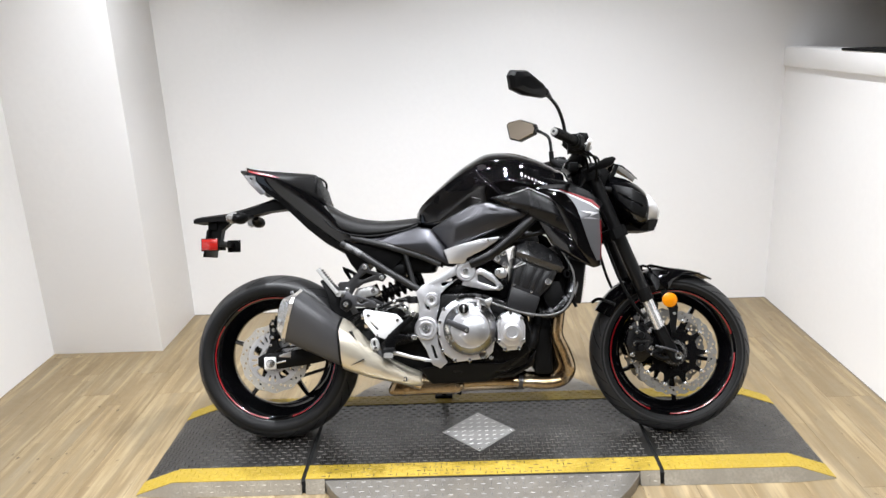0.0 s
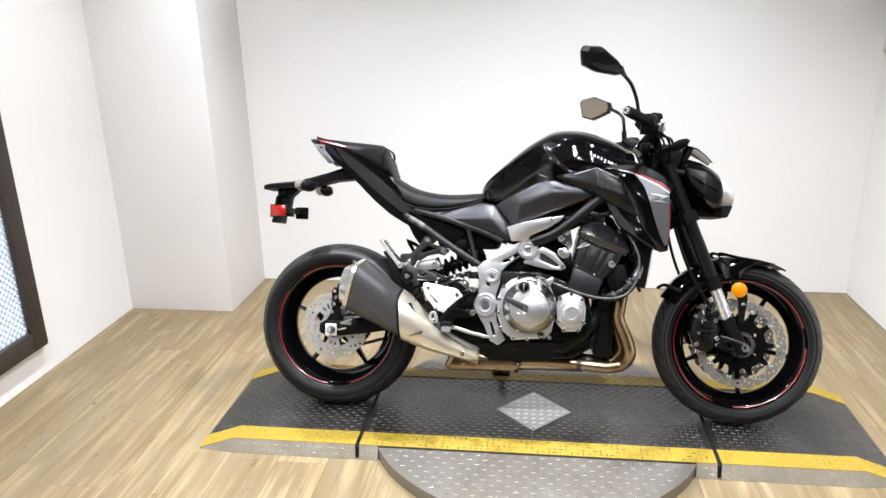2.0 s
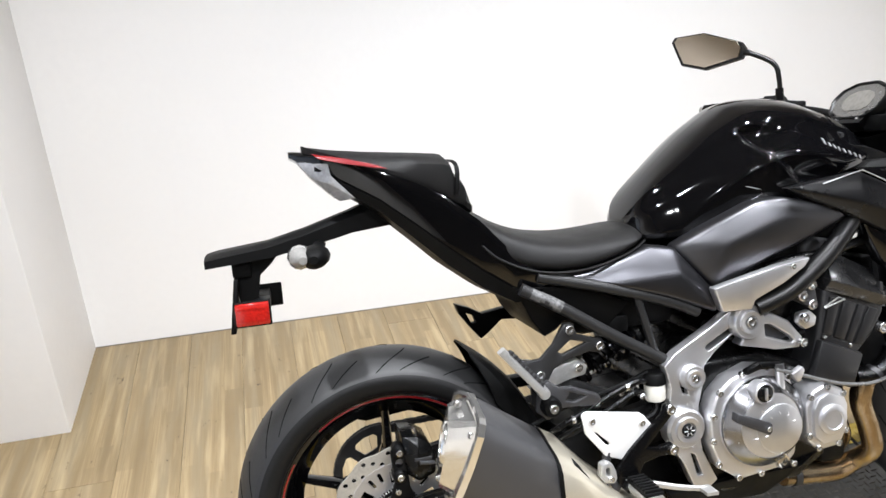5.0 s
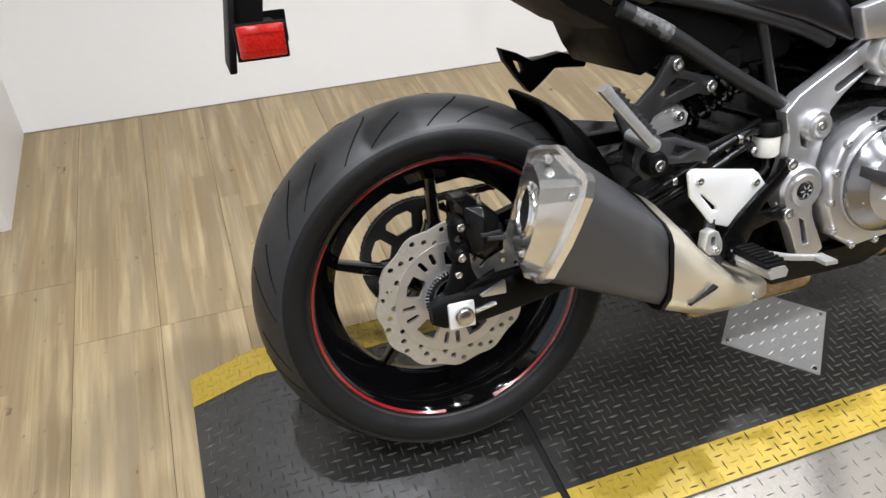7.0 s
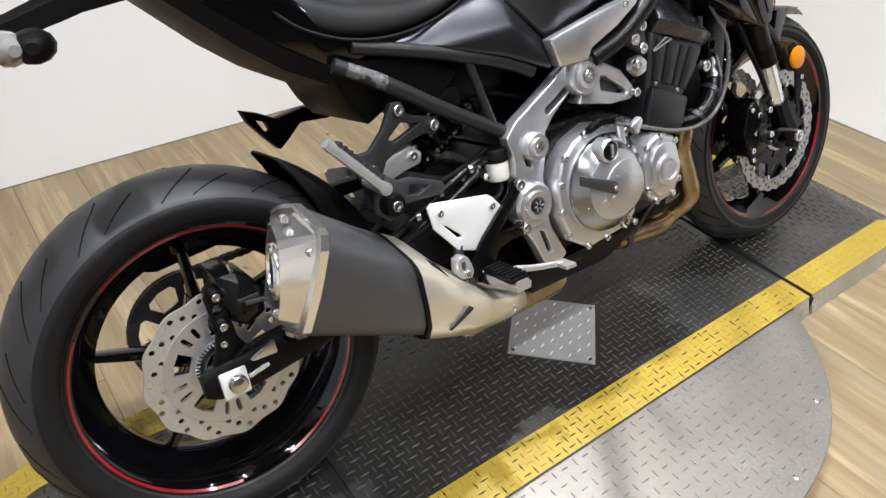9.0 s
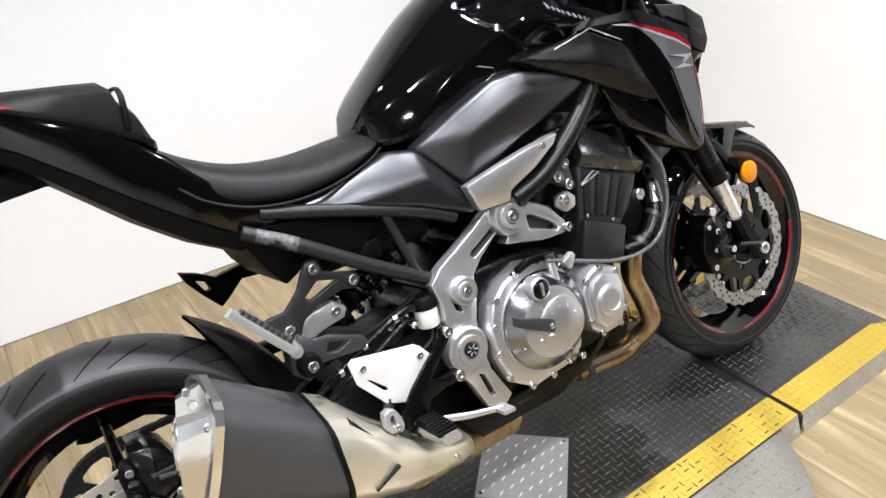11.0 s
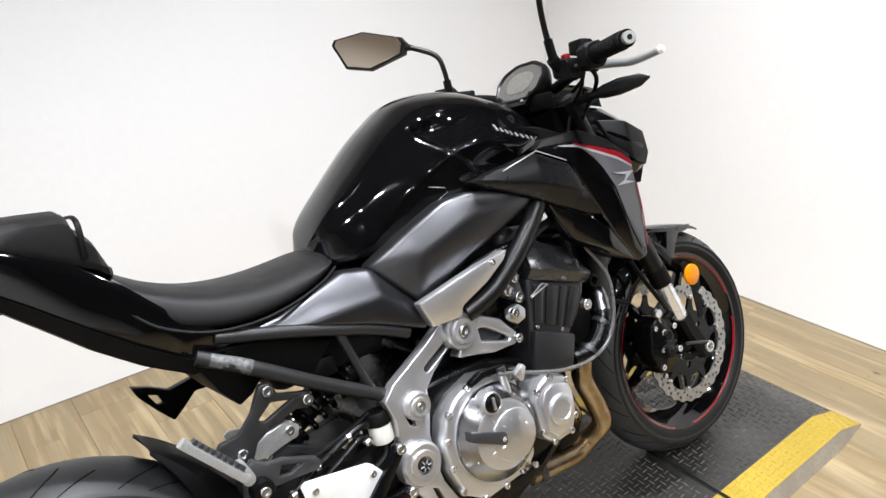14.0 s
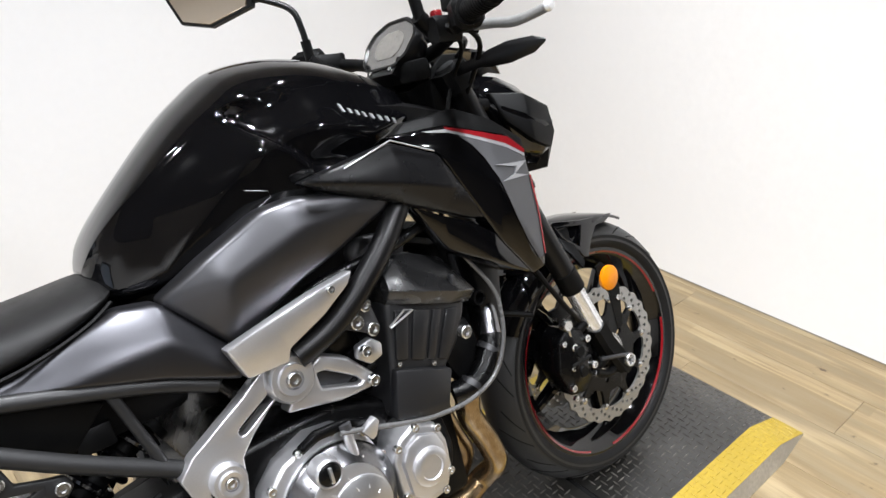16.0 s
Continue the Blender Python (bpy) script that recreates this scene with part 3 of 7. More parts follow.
cover = part("inset_plate", loft([[(DIAMOND, 0, z), (0, DIAMOND, z), (-DIAMOND, 0, z), (0, -DIAMOND, z)] for z in (DECK_Z - 0.002, DECK_Z + 0.0032)]), COVERALU, platform, "square aluminium tread plate set cornerwise")
tagged(part("tread", lugs([(x, y, radians(20)) for x, y, turn in lug_grid(-0.13, 0.13, -0.13, 0.13, 0.029, lambda x, y: abs(x) + abs(y) < DIAMOND - 0.014, 0.0)], 0.0115, 0.0014, lambda x: DECK_Z + 0.0032), ALU, cover, angle=60), kind="stuff")
for bx, by in ((DIAMOND - 0.016, 0), (-DIAMOND + 0.016, 0), (0, DIAMOND - 0.016), (0, -DIAMOND + 0.016)):
    part("screw", lathe([(0, 0.0012), (0.0045, 0.001), (0.0055, 0)], (bx, by, DECK_Z + 0.0034), 12, axis="z"), BOLTSTEEL, cover)

turntable = part("turntable_disc", lathe([(0, DISC_Z), (DISC_R - 0.002, DISC_Z), (DISC_R, DISC_Z - 0.002), (DISC_R, FLOOR_Z + 0.001), (0, FLOOR_Z + 0.001)], segs=120, axis="z"), TREADALU)
tagged(turntable, "round aluminium tread-plate turntable disc under the platform", "turntable")
spots = lug_grid(-DISC_R, DISC_R, -DISC_R, DISC_R, 0.027, lambda x, y: x * x + y * y < (DISC_R - 0.02) ** 2 and not (DY0 - 0.012 < y < DY1 + 0.012))
tagged(part("tread", lugs(spots, 0.0118, 0.0015, lambda x: DISC_Z), LUGALU, turntable, angle=60), kind="stuff")
for k in range(16):
    a = 2 * math.pi * (k + 0.5) / 16
    sx, sy = (DISC_R - 0.03) * math.cos(a), (DISC_R - 0.03) * math.sin(a)
    if not DY0 - 0.05 < sy < DY1 + 0.05:
        part("screw", lathe([(0, 0.0015), (0.005, 0.0012), (0.0065, 0)], (sx, sy, DISC_Z), 12, axis="z"), BOLTSTEEL, turntable)


# ---- the motorcycle: x forwards, y to its left, z up along its own leaning middle plane ----
LEAN, YAW, BIKE_Y = 18.5, -0.9, -0.02
bike = group("motorcycle", None, Matrix.Translation((0, BIKE_Y, 0)) @ pose(0, 0, 0, 0, 0, YAW) @ pose(0, 0, 0, -LEAN))
tagged(bike, "black naked sports motorcycle leaning on its side stand on the platform", "motorcycle")
REAR, FRONT = (-0.742, 0.304), (0.709, 0.290)


def wheel(name, cx, cz, tyre_r, half, disc_sides, disc_r, first_spoke, label):
    hub = group(name, bike, Matrix.Translation((cx, 0, cz)))
    tagged(hub, label)
    s = half / 0.088
    def crown(q):
        return 0.033 * (q / 0.084) ** 2.15

    wall = [(0.224, 0.066), (0.231, 0.076), (0.244, 0.0845), (0.258, 0.0875), (tyre_r - 0.045, 0.0873)]
    tread = [(tyre_r - crown(q), q) for q in (0.084, 0.0785, 0.072, 0.064, 0.055, 0.045, 0.034, 0.022, 0.011)]
    half_ = wall + tread
    tyre = part("tyre", lathe([(r, -q * s) for r, q in half_] + [(tyre_r, 0)] + [(r, q * s) for r, q in reversed(half_)], segs=120, ring=True), RUBBER, hub, angle=60)
    # curved tread grooves on both shoulders, near-black tubes coloured like the grooves' shade
    gbm = None
    for k in range(26):
        a0 = 2 * math.pi * k / 26
        for sd in (-1, 1):
            line = []
            for u in range(6):
                f = u / 5
                d = sd * (0.016 + f * 0.062) * s
                # follows the crown of the tyre
                q = abs(d) / s
                rad = tyre_r - 0.0012 - crown(q)
                a = a0 + sd * 0.05 + 0.3 * f ** 1.4 * (1 if k % 2 else 0.75)
                line.append((rad * math.cos(a), d, rad * math.sin(a)))
            if k % 2:
                line = line[2:]
            g = tube(line, (0.0022, 0.0016), 6, 2)
            gbm = g if gbm is None else join(gbm, g)
    tagged(part("tread_groove", gbm, GROOVE, tyre), kind="stuff")
    w = 0.066 * s
    for sd in (-1, 1):
        part("sidewall", lathe([(0.2305, sd * 0.0745 * s), (0.2315, sd * 0.0775 * s), (0.244, sd * 0.0858 * s), (0.258, sd * 0.0888 * s), (tyre_r - 0.038, sd * 0.0866 * s), (tyre_r - 0.036, sd * 0.0842 * s), (0.258, sd * 0.087 * s), (0.244, sd * 0.084 * s)], segs=96, ring=True), SIDEWALL, tyre, angle=60)
    RIMK, WELL = 1.05, 0.168 if half > 0.07 else 0.172
    rim = part("rim", lathe([(r * RIMK, d) for r, d in [(0.2235, -w), (0.221, -w - 0.006), (0.214, -w - 0.0075), (0.204, -w - 0.001), (0.194, -w * 0.65), (WELL + 0.002, -w * 0.3), (WELL, 0), (WELL + 0.002, w * 0.3), (0.194, w * 0.65), (0.204, w + 0.001), (0.214, w + 0.0075), (0.221, w + 0.006), (0.2235, w), (0.203, w * 0.62), (0.184, w * 0.28), (0.184, -w * 0.28), (0.203, -w * 0.62)]], segs=96, ring=True), GLOSS, hub, angle=50)
    for sd in (-1, 1):
        arcs = ((147, 263), (286, 373), (30, 127)) if half > 0.07 else ((143, 247), (266, 358), (16, 127))
        for a0, a1 in arcs:
            rings = []
            for k in range(41):
                a = radians(a0 + (a1 - a0) * k / 40)
                rings.append([(r * RIMK * math.cos(a), sd * d, r * RIMK * math.sin(a)) for r, d in ((0.209, w + 0.0034), (0.209, w + 0.0054), (0.2128, w + 0.0081), (0.2128, w + 0.006))])
            part("rim_stripe", loft(rings), REDPAINT, rim, "thin red rim stripe")
    part("hub_shell", lathe([(0, -0.062), (0.03, -0.062), (0.045, -0.05), (0.04, -0.02), (0.04, 0.02), (0.045, 0.05), (0.03, 0.062), (0, 0.062)], segs=32), GLOSS, hub)
    for k in range(5):
        base = math.radians(first_spoke + 72 * k)
        limbs = [(base, base, 0.085, 0.209, 0.0105, 0.006), (base + 0.62, base + 0.03, 0.036, 0.1, 0.009, 0.0085), (base - 0.62, base - 0.03, 0.036, 0.1, 0.009, 0.0085)]
        bms = []
        for a1, a2, r1, r2, w1, w2 in limbs:
            rings = []
            for f in (0, 0.35, 0.7, 1.0):
                r = r1 + f * (r2 - r1)
                a = a1 + (a2 - a1) * f ** 0.6
                wd, dp = w1 + (w2 - w1) * f, (0.02 - 0.05 * (r - 0.036)) 
                p = Vector((r * math.cos(a), 0, r * math.sin(a)))
                t = Vector((-math.sin(a), 0, math.cos(a)))
                y = Vector((0, 1, 0))
                rings.append([p + t * wd * i + y * dp * j for i, j in ((-1, -0.6), (-0.6, -1), (0.6, -1), (1, -0.6), (1, 0.6), (0.6, 1), (-0.6, 1), (-1, 0.6))])
            bms.append(loft(rings))
        part("spoke", join(*bms), GLOSS, rim)
    for sd in disc_sides:
        yd = sd * (0.072 if half < 0.07 else 0.083)
        n = 12 if half > 0.07 else 28
        amp = 0.02 if half > 0.07 else 0.016
        outer = [(disc_r * (1 + amp * math.cos(n * a)) * math.cos(a), disc_r * (1 + amp * math.cos(n * a)) * math.sin(a)) for a in (2 * math.pi * k / 160 for k in range(160))]
        inner_r = disc_r * (0.7 if half > 0.07 else 0.785)
        if half > 0.07:
            edge_in = lambda a: inner_r * (1 + 0.03 * math.cos(n * a))
        else:
            edge_in = lambda a: inner_r * (1.035 - 0.13 * max(0.0, math.cos(10 * a)) ** 3)
        holes = [[(edge_in(a) * math.cos(a), edge_in(a) * math.sin(a)) for a in (2 * math.pi * k / 120 for k in range(120))]]
        count = 42 if half > 0.07 else 66
        for k in range(count):
            a = 2 * math.pi * k / count
            rr = disc_r * ((0.79, 0.865, 0.935) if half > 0.07 else (0.845, 0.895, 0.945))[k % 3]
            holes.append(circle(rr * math.cos(a), rr * math.sin(a), 0.005 if half > 0.07 else 0.0043, 8))
        disc = part("brake_disc", plate(outer, yd - 0.0025, yd + 0.0025, holes, 0.0), DISCREAR if half > 0.07 else DISCSTEEL, hub)
        cr = inner_r + 0.004
        if half < 0.07:
            # dark carrier with ten arms
            outline = []
            for k in range(10):
                a = 2 * math.pi * k / 10
                for da, rr in ((-0.05, cr * 0.97), (0.05, cr * 0.97), (0.085, cr * 0.8), (0.16, cr * 0.7), (0.47, cr * 0.7), (0.54, cr * 0.8)):
                    outline.append((rr * math.cos(a + da), rr * math.sin(a + da)))
            ch = [circle(0, 0, 0.03, 20)] + [slot(0.42 * cr * math.cos(a), 0.42 * cr * math.sin(a), 0.48 * cr * math.cos(a), 0.48 * cr * math.sin(a), 0.006, 4) for a in (2 * math.pi * (k + 0.5) / 5 for k in range(5))]
            carrier = part("disc_carrier", plate(outline, yd - 0.0035, yd + 0.0035, ch, 0.0), ENGBLACK, disc)
        else:
            # bright carrier with windows and pairs of slots
            ch = [circle(0, 0, 0.03, 24)]
            for k in range(5):
                a = 2 * math.pi * k / 5 + 0.2
                ch.append([(rr * math.cos(a + da), rr * math.sin(a + da)) for rr, da in ((0.055, -0.26), (0.079, -0.24), (0.08, 0.0), (0.079, 0.24), (0.055, 0.26), (0.053, 0.0))])
                for da in (0.5, 0.76):
                    ch.append(slot(0.066 * math.cos(a + da), 0.066 * math.sin(a + da), 0.082 * math.cos(a + da), 0.082 * math.sin(a + da), 0.0038, 4))
            carrier = part("disc_carrier", plate(circle(0, 0, cr + 0.004, 60), yd - 0.0035, yd + 0.0035, ch, 0.0), CAST, disc, "bright silver slotted disc carrier")
        for k in range(10 if half < 0.07 else 0):
            a = 2 * math.pi * k / 10
            part("rivet", lathe([(0, -0.0055), (0.005, -0.0055), (0.007, -0.004), (0.007, 0.004), (0.005, 0.0055), (0, 0.0055)], (inner_r * math.cos(a), yd, inner_r * math.sin(a)), 12), BOLTSTEEL, disc)
        # toothed sensor ring
        teeth = []
        for k in range(48):
            a = 2 * math.pi * k / 48
            for da, rr in ((0, 0.047), (0.065, 0.047), (0.066, 0.041), (0.13, 0.041)):
                teeth.append((rr * math.cos(a + da), rr * math.sin(a + da)))
        part("sensor_ring", plate(teeth, yd + sd * 0.004, yd + sd * 0.006, [circle(0, 0, 0.034, 24)], 0.0), BOLTSTEEL, disc)
    return hub


rear_wheel = wheel("rear_wheel", REAR[0], REAR[1], 0.305, 0.088, (-1,), 0.124, 161, "wide rear wheel, black rim with red stripe")
front_wheel = wheel("front_wheel", FRONT[0], FRONT[1], 0.291, 0.06, (-1, 1), 0.15, 58, "front wheel, black rim with red stripe and twin discs")

# sprocket and chain on the far side
teeth = []
for k in range(44):
    a = 2 * math.pi * k / 44
    for da, rr in ((0, 0.102), (0.05, 0.107), (0.09, 0.102)):
        teeth.append((rr * math.cos(a + da), rr * math.sin(a + da)))
windows = []
for k in range(7):
    a = 2 * math.pi * k / 7 + 0.2
    windows.append([(r * math.cos(a + d), r * math.sin(a + d)) for r, d in ((0.058, -0.27), (0.083, -0.33), (0.09, -0.25), (0.0915, 0.0), (0.09, 0.25), (0.083, 0.33), (0.058, 0.27), (0.055, 0.0))])
part("sprocket", plate(teeth, 0.098, 0.103, windows + [circle(0, 0, 0.04, 24)], 0.0), CASTDARK, rear_wheel)
cpath = []
for k in range(41):
    a = math.radians(78 + 204 * k / 40)
    cpath.append((REAR[0] + 0.104 * math.cos(a), REAR[1] + 0.104 * math.sin(a)))
fx, fz = -0.20, 0.385
low = cpath[-1]
for k in range(1, 36):
    f = k / 36
    cpath.append((low[0] + (fx - low[0]) * f, low[1] + (fz - 0.033 - low[1]) * f))
for k in range(9):
    a = math.radians(-90 + 180 * k / 8)
    cpath.append((fx + 0.033 * math.cos(a), fz + 0.033 * math.sin(a)))
top = cpath[0]
for k in range(1, 36):
    f = k / 36
    cpath.append((fx + (top[0] - fx) * f, fz + 0.033 + (top[1] - fz - 0.033) * f))
cv, cf = [], []
for i, (x, z) in enumerate(cpath):
    x2, z2 = cpath[(i + 1) % len(cpath)]
    ang = math.atan2(z2 - z, x2 - x)
    yo = 0.0065 if i % 2 else 0.0045
    for yy in (0.1005 - yo, 0.1005 + yo):
        b0 = len(cv)
        for u, v in ((-0.011, -0.004), (-0.006, -0.0065), (0, -0.005), (0.006, -0.0065), (0.011, -0.004), (0.011, 0.004), (0.006, 0.0065), (0, 0.005), (-0.006, 0.0065), (-0.011, 0.004)):
            for dy in (-0.001, 0.001):
                cv.append((x + u * math.cos(ang) - v * math.sin(ang), yy + dy, z + u * math.sin(ang) + v * math.cos(ang)))
        cf.append(tuple(b0 + 2 * k for k in range(10)))
        cf.append(tuple(b0 + 2 * k + 1 for k in range(10)))
        cf += [(b0 + 2 * k, b0 + 2 * ((k + 1) % 10), b0 + 2 * ((k + 1) % 10) + 1, b0 + 2 * k + 1) for k in range(10)]
chain_bm = bmesh.new()
vs = [chain_bm.verts.new(v) for v in cv]
for f in cf:
    chain_bm.faces.new([vs[i] for i in f])
tagged(part("drive_chain", chain_bm, CASTDARK, bike), kind="stuff")

# ---- swingarm, rear brake, rear suspension ----
swingarm = group("swingarm", bike)
part("chain_guard", plate([(-0.79, 0.434), (-0.77, 0.428), (-0.66, 0.438), (-0.55, 0.444), (-0.32, 0.45), (-0.32, 0.474), (-0.58, 0.472), (-0.7, 0.466), (-0.78, 0.447)], 0.086, 0.116, (), 0.004), MATT, swingarm, "black plastic chain guard")
for sd in (-1, 1):
    rings = []
    for x, z, hh, ww, y in ((-0.79, 0.297, 0.016, 0.010, 0.115), (-0.77, 0.298, 0.027, 0.013, 0.115), (-0.70, 0.300, 0.029, 0.014, 0.115), (-0.6, 0.315, 0.03, 0.015, 0.115), (-0.45, 0.35, 0.036, 0.018, 0.113), (-0.3, 0.385, 0.044, 0.02, 0.108), (-0.17, 0.408, 0.044, 0.02, 0.105)):
        rings.append([(x, sd * y + i * ww, z + j * hh) for i, j in ((-1, -0.7), (-0.6, -1), (0.6, -1), (1, -0.7), (1, 0.7), (0.6, 1), (-0.6, 1), (-1, 0.7))])
    part("arm", loft(rings), MATT, swingarm)
    blk = part("axle_block", box(REAR[0] - 0.024, REAR[0] + 0.019, sd * 0.129 - 0.004, sd * 0.129 + 0.004, 0.27, 0.314, 0.003), ALU, swingarm, "square aluminium chain adjuster block")
    part("axle_nut", lathe([(0, -0.012), (0.006, -0.012), (0.009, -0.011), (0.013, -0.011), (0.015, -0.008), (0.016, 0.006)], (REAR[0], sd * 0.133, REAR[1] - 0.012), 6 * 4), BOLTSTEEL, blk)
    part("adjuster_bolt", tube([(REAR[0] + 0.02, sd * 0.129, 0.292), (REAR[0] + 0.055, sd * 0.129, 0.299)], 0.004, 8), BOLTSTEEL, blk)
# Added dark filler closing the view through the black clutter below the pivot.
part("linkage_housing", plate([(-0.34, 0.4), (-0.3, 0.25), (-0.2, 0.215), (-0.12, 0.24), (-0.13, 0.42), (-0.2, 0.45), (-0.3, 0.44)], -0.09, 0.09, (), 0.01), MATT, swingarm)
part("cross_brace", box(-0.4, -0.33, -0.1, 0.1, 0.35, 0.41, 0.012), MATT, swingarm)
part("axle", lathe([(0.011, -0.13), (0.011, 0.13)], (REAR[0], 0, REAR[1] - 0.012), 16), BOLTSTEEL, swingarm)
caliper = part("rear_caliper", facets([(-0.726, -0.124, 0.462), (-0.7, -0.13, 0.462), (-0.676, -0.128, 0.446), (-0.664, -0.124, 0.418), (-0.668, -0.126, 0.384), (-0.7, -0.128, 0.372), (-0.72, -0.124, 0.386), (-0.728, -0.12, 0.424), (-0.7, -0.142, 0.446), (-0.68, -0.14, 0.43), (-0.682, -0.14, 0.398), (-0.706, -0.142, 0.396)],
                                      [(0, 1, 8), (1, 2, 9, 8), (2, 3, 9), (3, 4, 10, 9), (4, 5, 11, 10), (5, 6, 11), (6, 7, 11), (7, 0, 8, 11), (8, 9, 10, 11)], 0.085, 0.003, 2, 8), ENGBLACK, bike, "black rear brake caliper")
for px_, pz_, pr_ in ((-0.734, 0.434, 0.011), (-0.736, 0.385, 0.013)):
    part("slide_pin", lathe([(0, -0.126), (pr_ * 0.75, -0.126), (pr_, -0.122), (pr_ * 1.1, -0.105), (pr_, -0.09)], (px_, 0, pz_), 18), MATT, caliper)
    bolt(caliper, px_, -0.127, pz_, 0.0065)
bolt(caliper, -0.742, -0.124, 0.357, 0.0055)
part("bleed_nipple", tube([(-0.7, -0.12, 0.456), (-0.704, -0.125, 0.478)], 0.004, 8, 1), BOLTSTEEL, caliper)
part("pad_pin", tube([(-0.672, -0.144, 0.412), (-0.7, -0.146, 0.416)], 0.004, 8, 1), CASTDARK, caliper)
part("caliper_rib", box(-0.708, -0.676, -0.1445, -0.138, 0.418, 0.424, 0.001), CASTDARK, caliper)
part("caliper_bracket", plate([(-0.757, 0.34), (-0.746, 0.375), (-0.75, 0.432), (-0.738, 0.45), (-0.722, 0.436), (-0.718, 0.36), (-0.705, 0.33), (-0.72, 0.285), (-0.752, 0.272), (-0.768, 0.29), (-0.77, 0.318)], -0.118, -0.105, [circle(-0.734, 0.41, 0.008, 10)], 0.003), MATT, caliper)
part("torque_stay", plate([(-0.714, 0.319), (-0.669, 0.334), (-0.668, 0.311), (-0.708, 0.313)], -0.13, -0.118, (), 0.002), CASTPOL, caliper, "bright cast torque stay")
part("sensor_lead", tube([(-0.735, -0.12, 0.325), (-0.7, -0.128, 0.345), (-0.64, -0.13, 0.352), (-0.55, -0.135, 0.372)], 0.0035, 8), MATT, caliper)
part("brake_hose", tube([(-0.66, -0.12, 0.425), (-0.6, -0.115, 0.42), (-0.5, -0.12, 0.43), (-0.4, -0.13, 0.47), (-0.3, -0.15, 0.5), (-0.23, -0.145, 0.52)], 0.0045, 8), MATT, bike)
# the hugger over the tyre
rings = []
for k in range(13):
    a = math.radians(4 + 54 * k / 12)
    rr = 0.328 + 0.006 * (k / 12)
    row = []
    for v, dr in ((-0.088, -0.05), (-0.086, -0.02), (-0.07, -0.002), (-0.03, 0.004), (0.03, 0.004), (0.07, -0.002), (0.086, -0.02), (0.088, -0.05)):
        squeeze = 1 - 0.25 * max(0, (k - 9) / 3)
        row.append((REAR[0] + (rr + dr * (1 - 0.9 * max(0, (k - 8) / 4))) * math.cos(a), v * squeeze, REAR[1] + (rr + dr * (1 - 0.9 * max(0, (k - 8) / 4))) * math.sin(a)))
    rings.append(row + [(p[0] - 0.003 * math.cos(a), p[1] * 0.97, p[2] - 0.003 * math.sin(a)) for p in reversed(row)])
part("hugger", loft(rings), MATT, bike, "black plastic tyre hugger")
shock = group("rear_shock", bike)
p0, p1 = Vector((-0.41, -0.075, 0.492)), Vector((-0.17, -0.055, 0.60))
ax = (p1 - p0).normalized()
su = ax.cross(Vector((0, 1, 0))).normalized()
sv = ax.cross(su)
coil = [p0 + ax * (0.07 + 0.15 * k / 96) + (su * math.cos(2 * math.pi * k / 16) + sv * math.sin(2 * math.pi * k / 16)) * 0.029 for k in range(97)]
part("spring", tube(coil, 0.0058, 8, 1), GLOSS, shock)
part("damper", tube([p0 + ax * 0.02, p0 + ax * 0.24], 0.018, 16, 1), MATT, shock)
part("rod", tube([p0, p0 + ax * 0.06], 0.011, 14, 1), CHROME, shock)
for q, rr in ((0.06, 0.031), (0.225, 0.031)):
    part("spring_seat", tube([p0 + ax * q, p0 + ax * (q + 0.012)], rr, 20, 1), MATT, shock)
clevis = part("clevis", plate([(-0.436, 0.532), (-0.424, 0.552), (-0.398, 0.556), (-0.365, 0.562), (-0.345, 0.545), (-0.35, 0.527), (-0.382, 0.522), (-0.41, 0.515), (-0.43, 0.518)], -0.125, -0.105, (), 0.004, 2), PEGALU, shock, "silver shock clevis")
part("collar", tube([(-0.367, -0.09, 0.535), (-0.345, -0.088, 0.545)], 0.026, 18, 1), CHROME, shock)
bolt(clevis, -0.365, -0.126, 0.544, 0.008)
link = part("suspension_link", plate([(-0.43, 0.52), (-0.405, 0.532), (-0.36, 0.512), (-0.322, 0.493), (-0.27, 0.475), (-0.25, 0.455), (-0.27, 0.44), (-0.335, 0.452), (-0.36, 0.458), (-0.395, 0.485), (-0.425, 0.502)], -0.112, -0.098, [[(-0.372, 0.497), (-0.345, 0.492), (-0.33, 0.478), (-0.352, 0.474)], [(-0.32, 0.48), (-0.3, 0.474), (-0.305, 0.463), (-0.32, 0.464)]], 0.0025), FRAMEPAINT, bike, "dark grey suspension link plate")
bolt(link, -0.412, -0.114, 0.516, 0.012)
part("hose", tube([(-0.44, -0.15, 0.43), (-0.41, -0.163, 0.452), (-0.34, -0.166, 0.484), (-0.27, -0.163, 0.508), (-0.235, -0.155, 0.505)], 0.0065, 10), ENGBLACK, bike, "black rubber hose")
part("hose", tube([(-0.43, -0.155, 0.415), (-0.395, -0.17, 0.44), (-0.325, -0.172, 0.468), (-0.265, -0.165, 0.49), (-0.24, -0.15, 0.475)], 0.0055, 10), ENGBLACK, bike, "black rubber hose")
for hx, hz in ((-0.4, 0.456), (-0.35, 0.48), (-0.285, 0.503)):
    part("hose_clip", lathe([(0.008, -0.004), (0.0085, -0.004), (0.0085, 0.004), (0.008, 0.004)], (hx, -0.166, hz), 12, ring=True, axis="x"), BOLTSTEEL, bike)
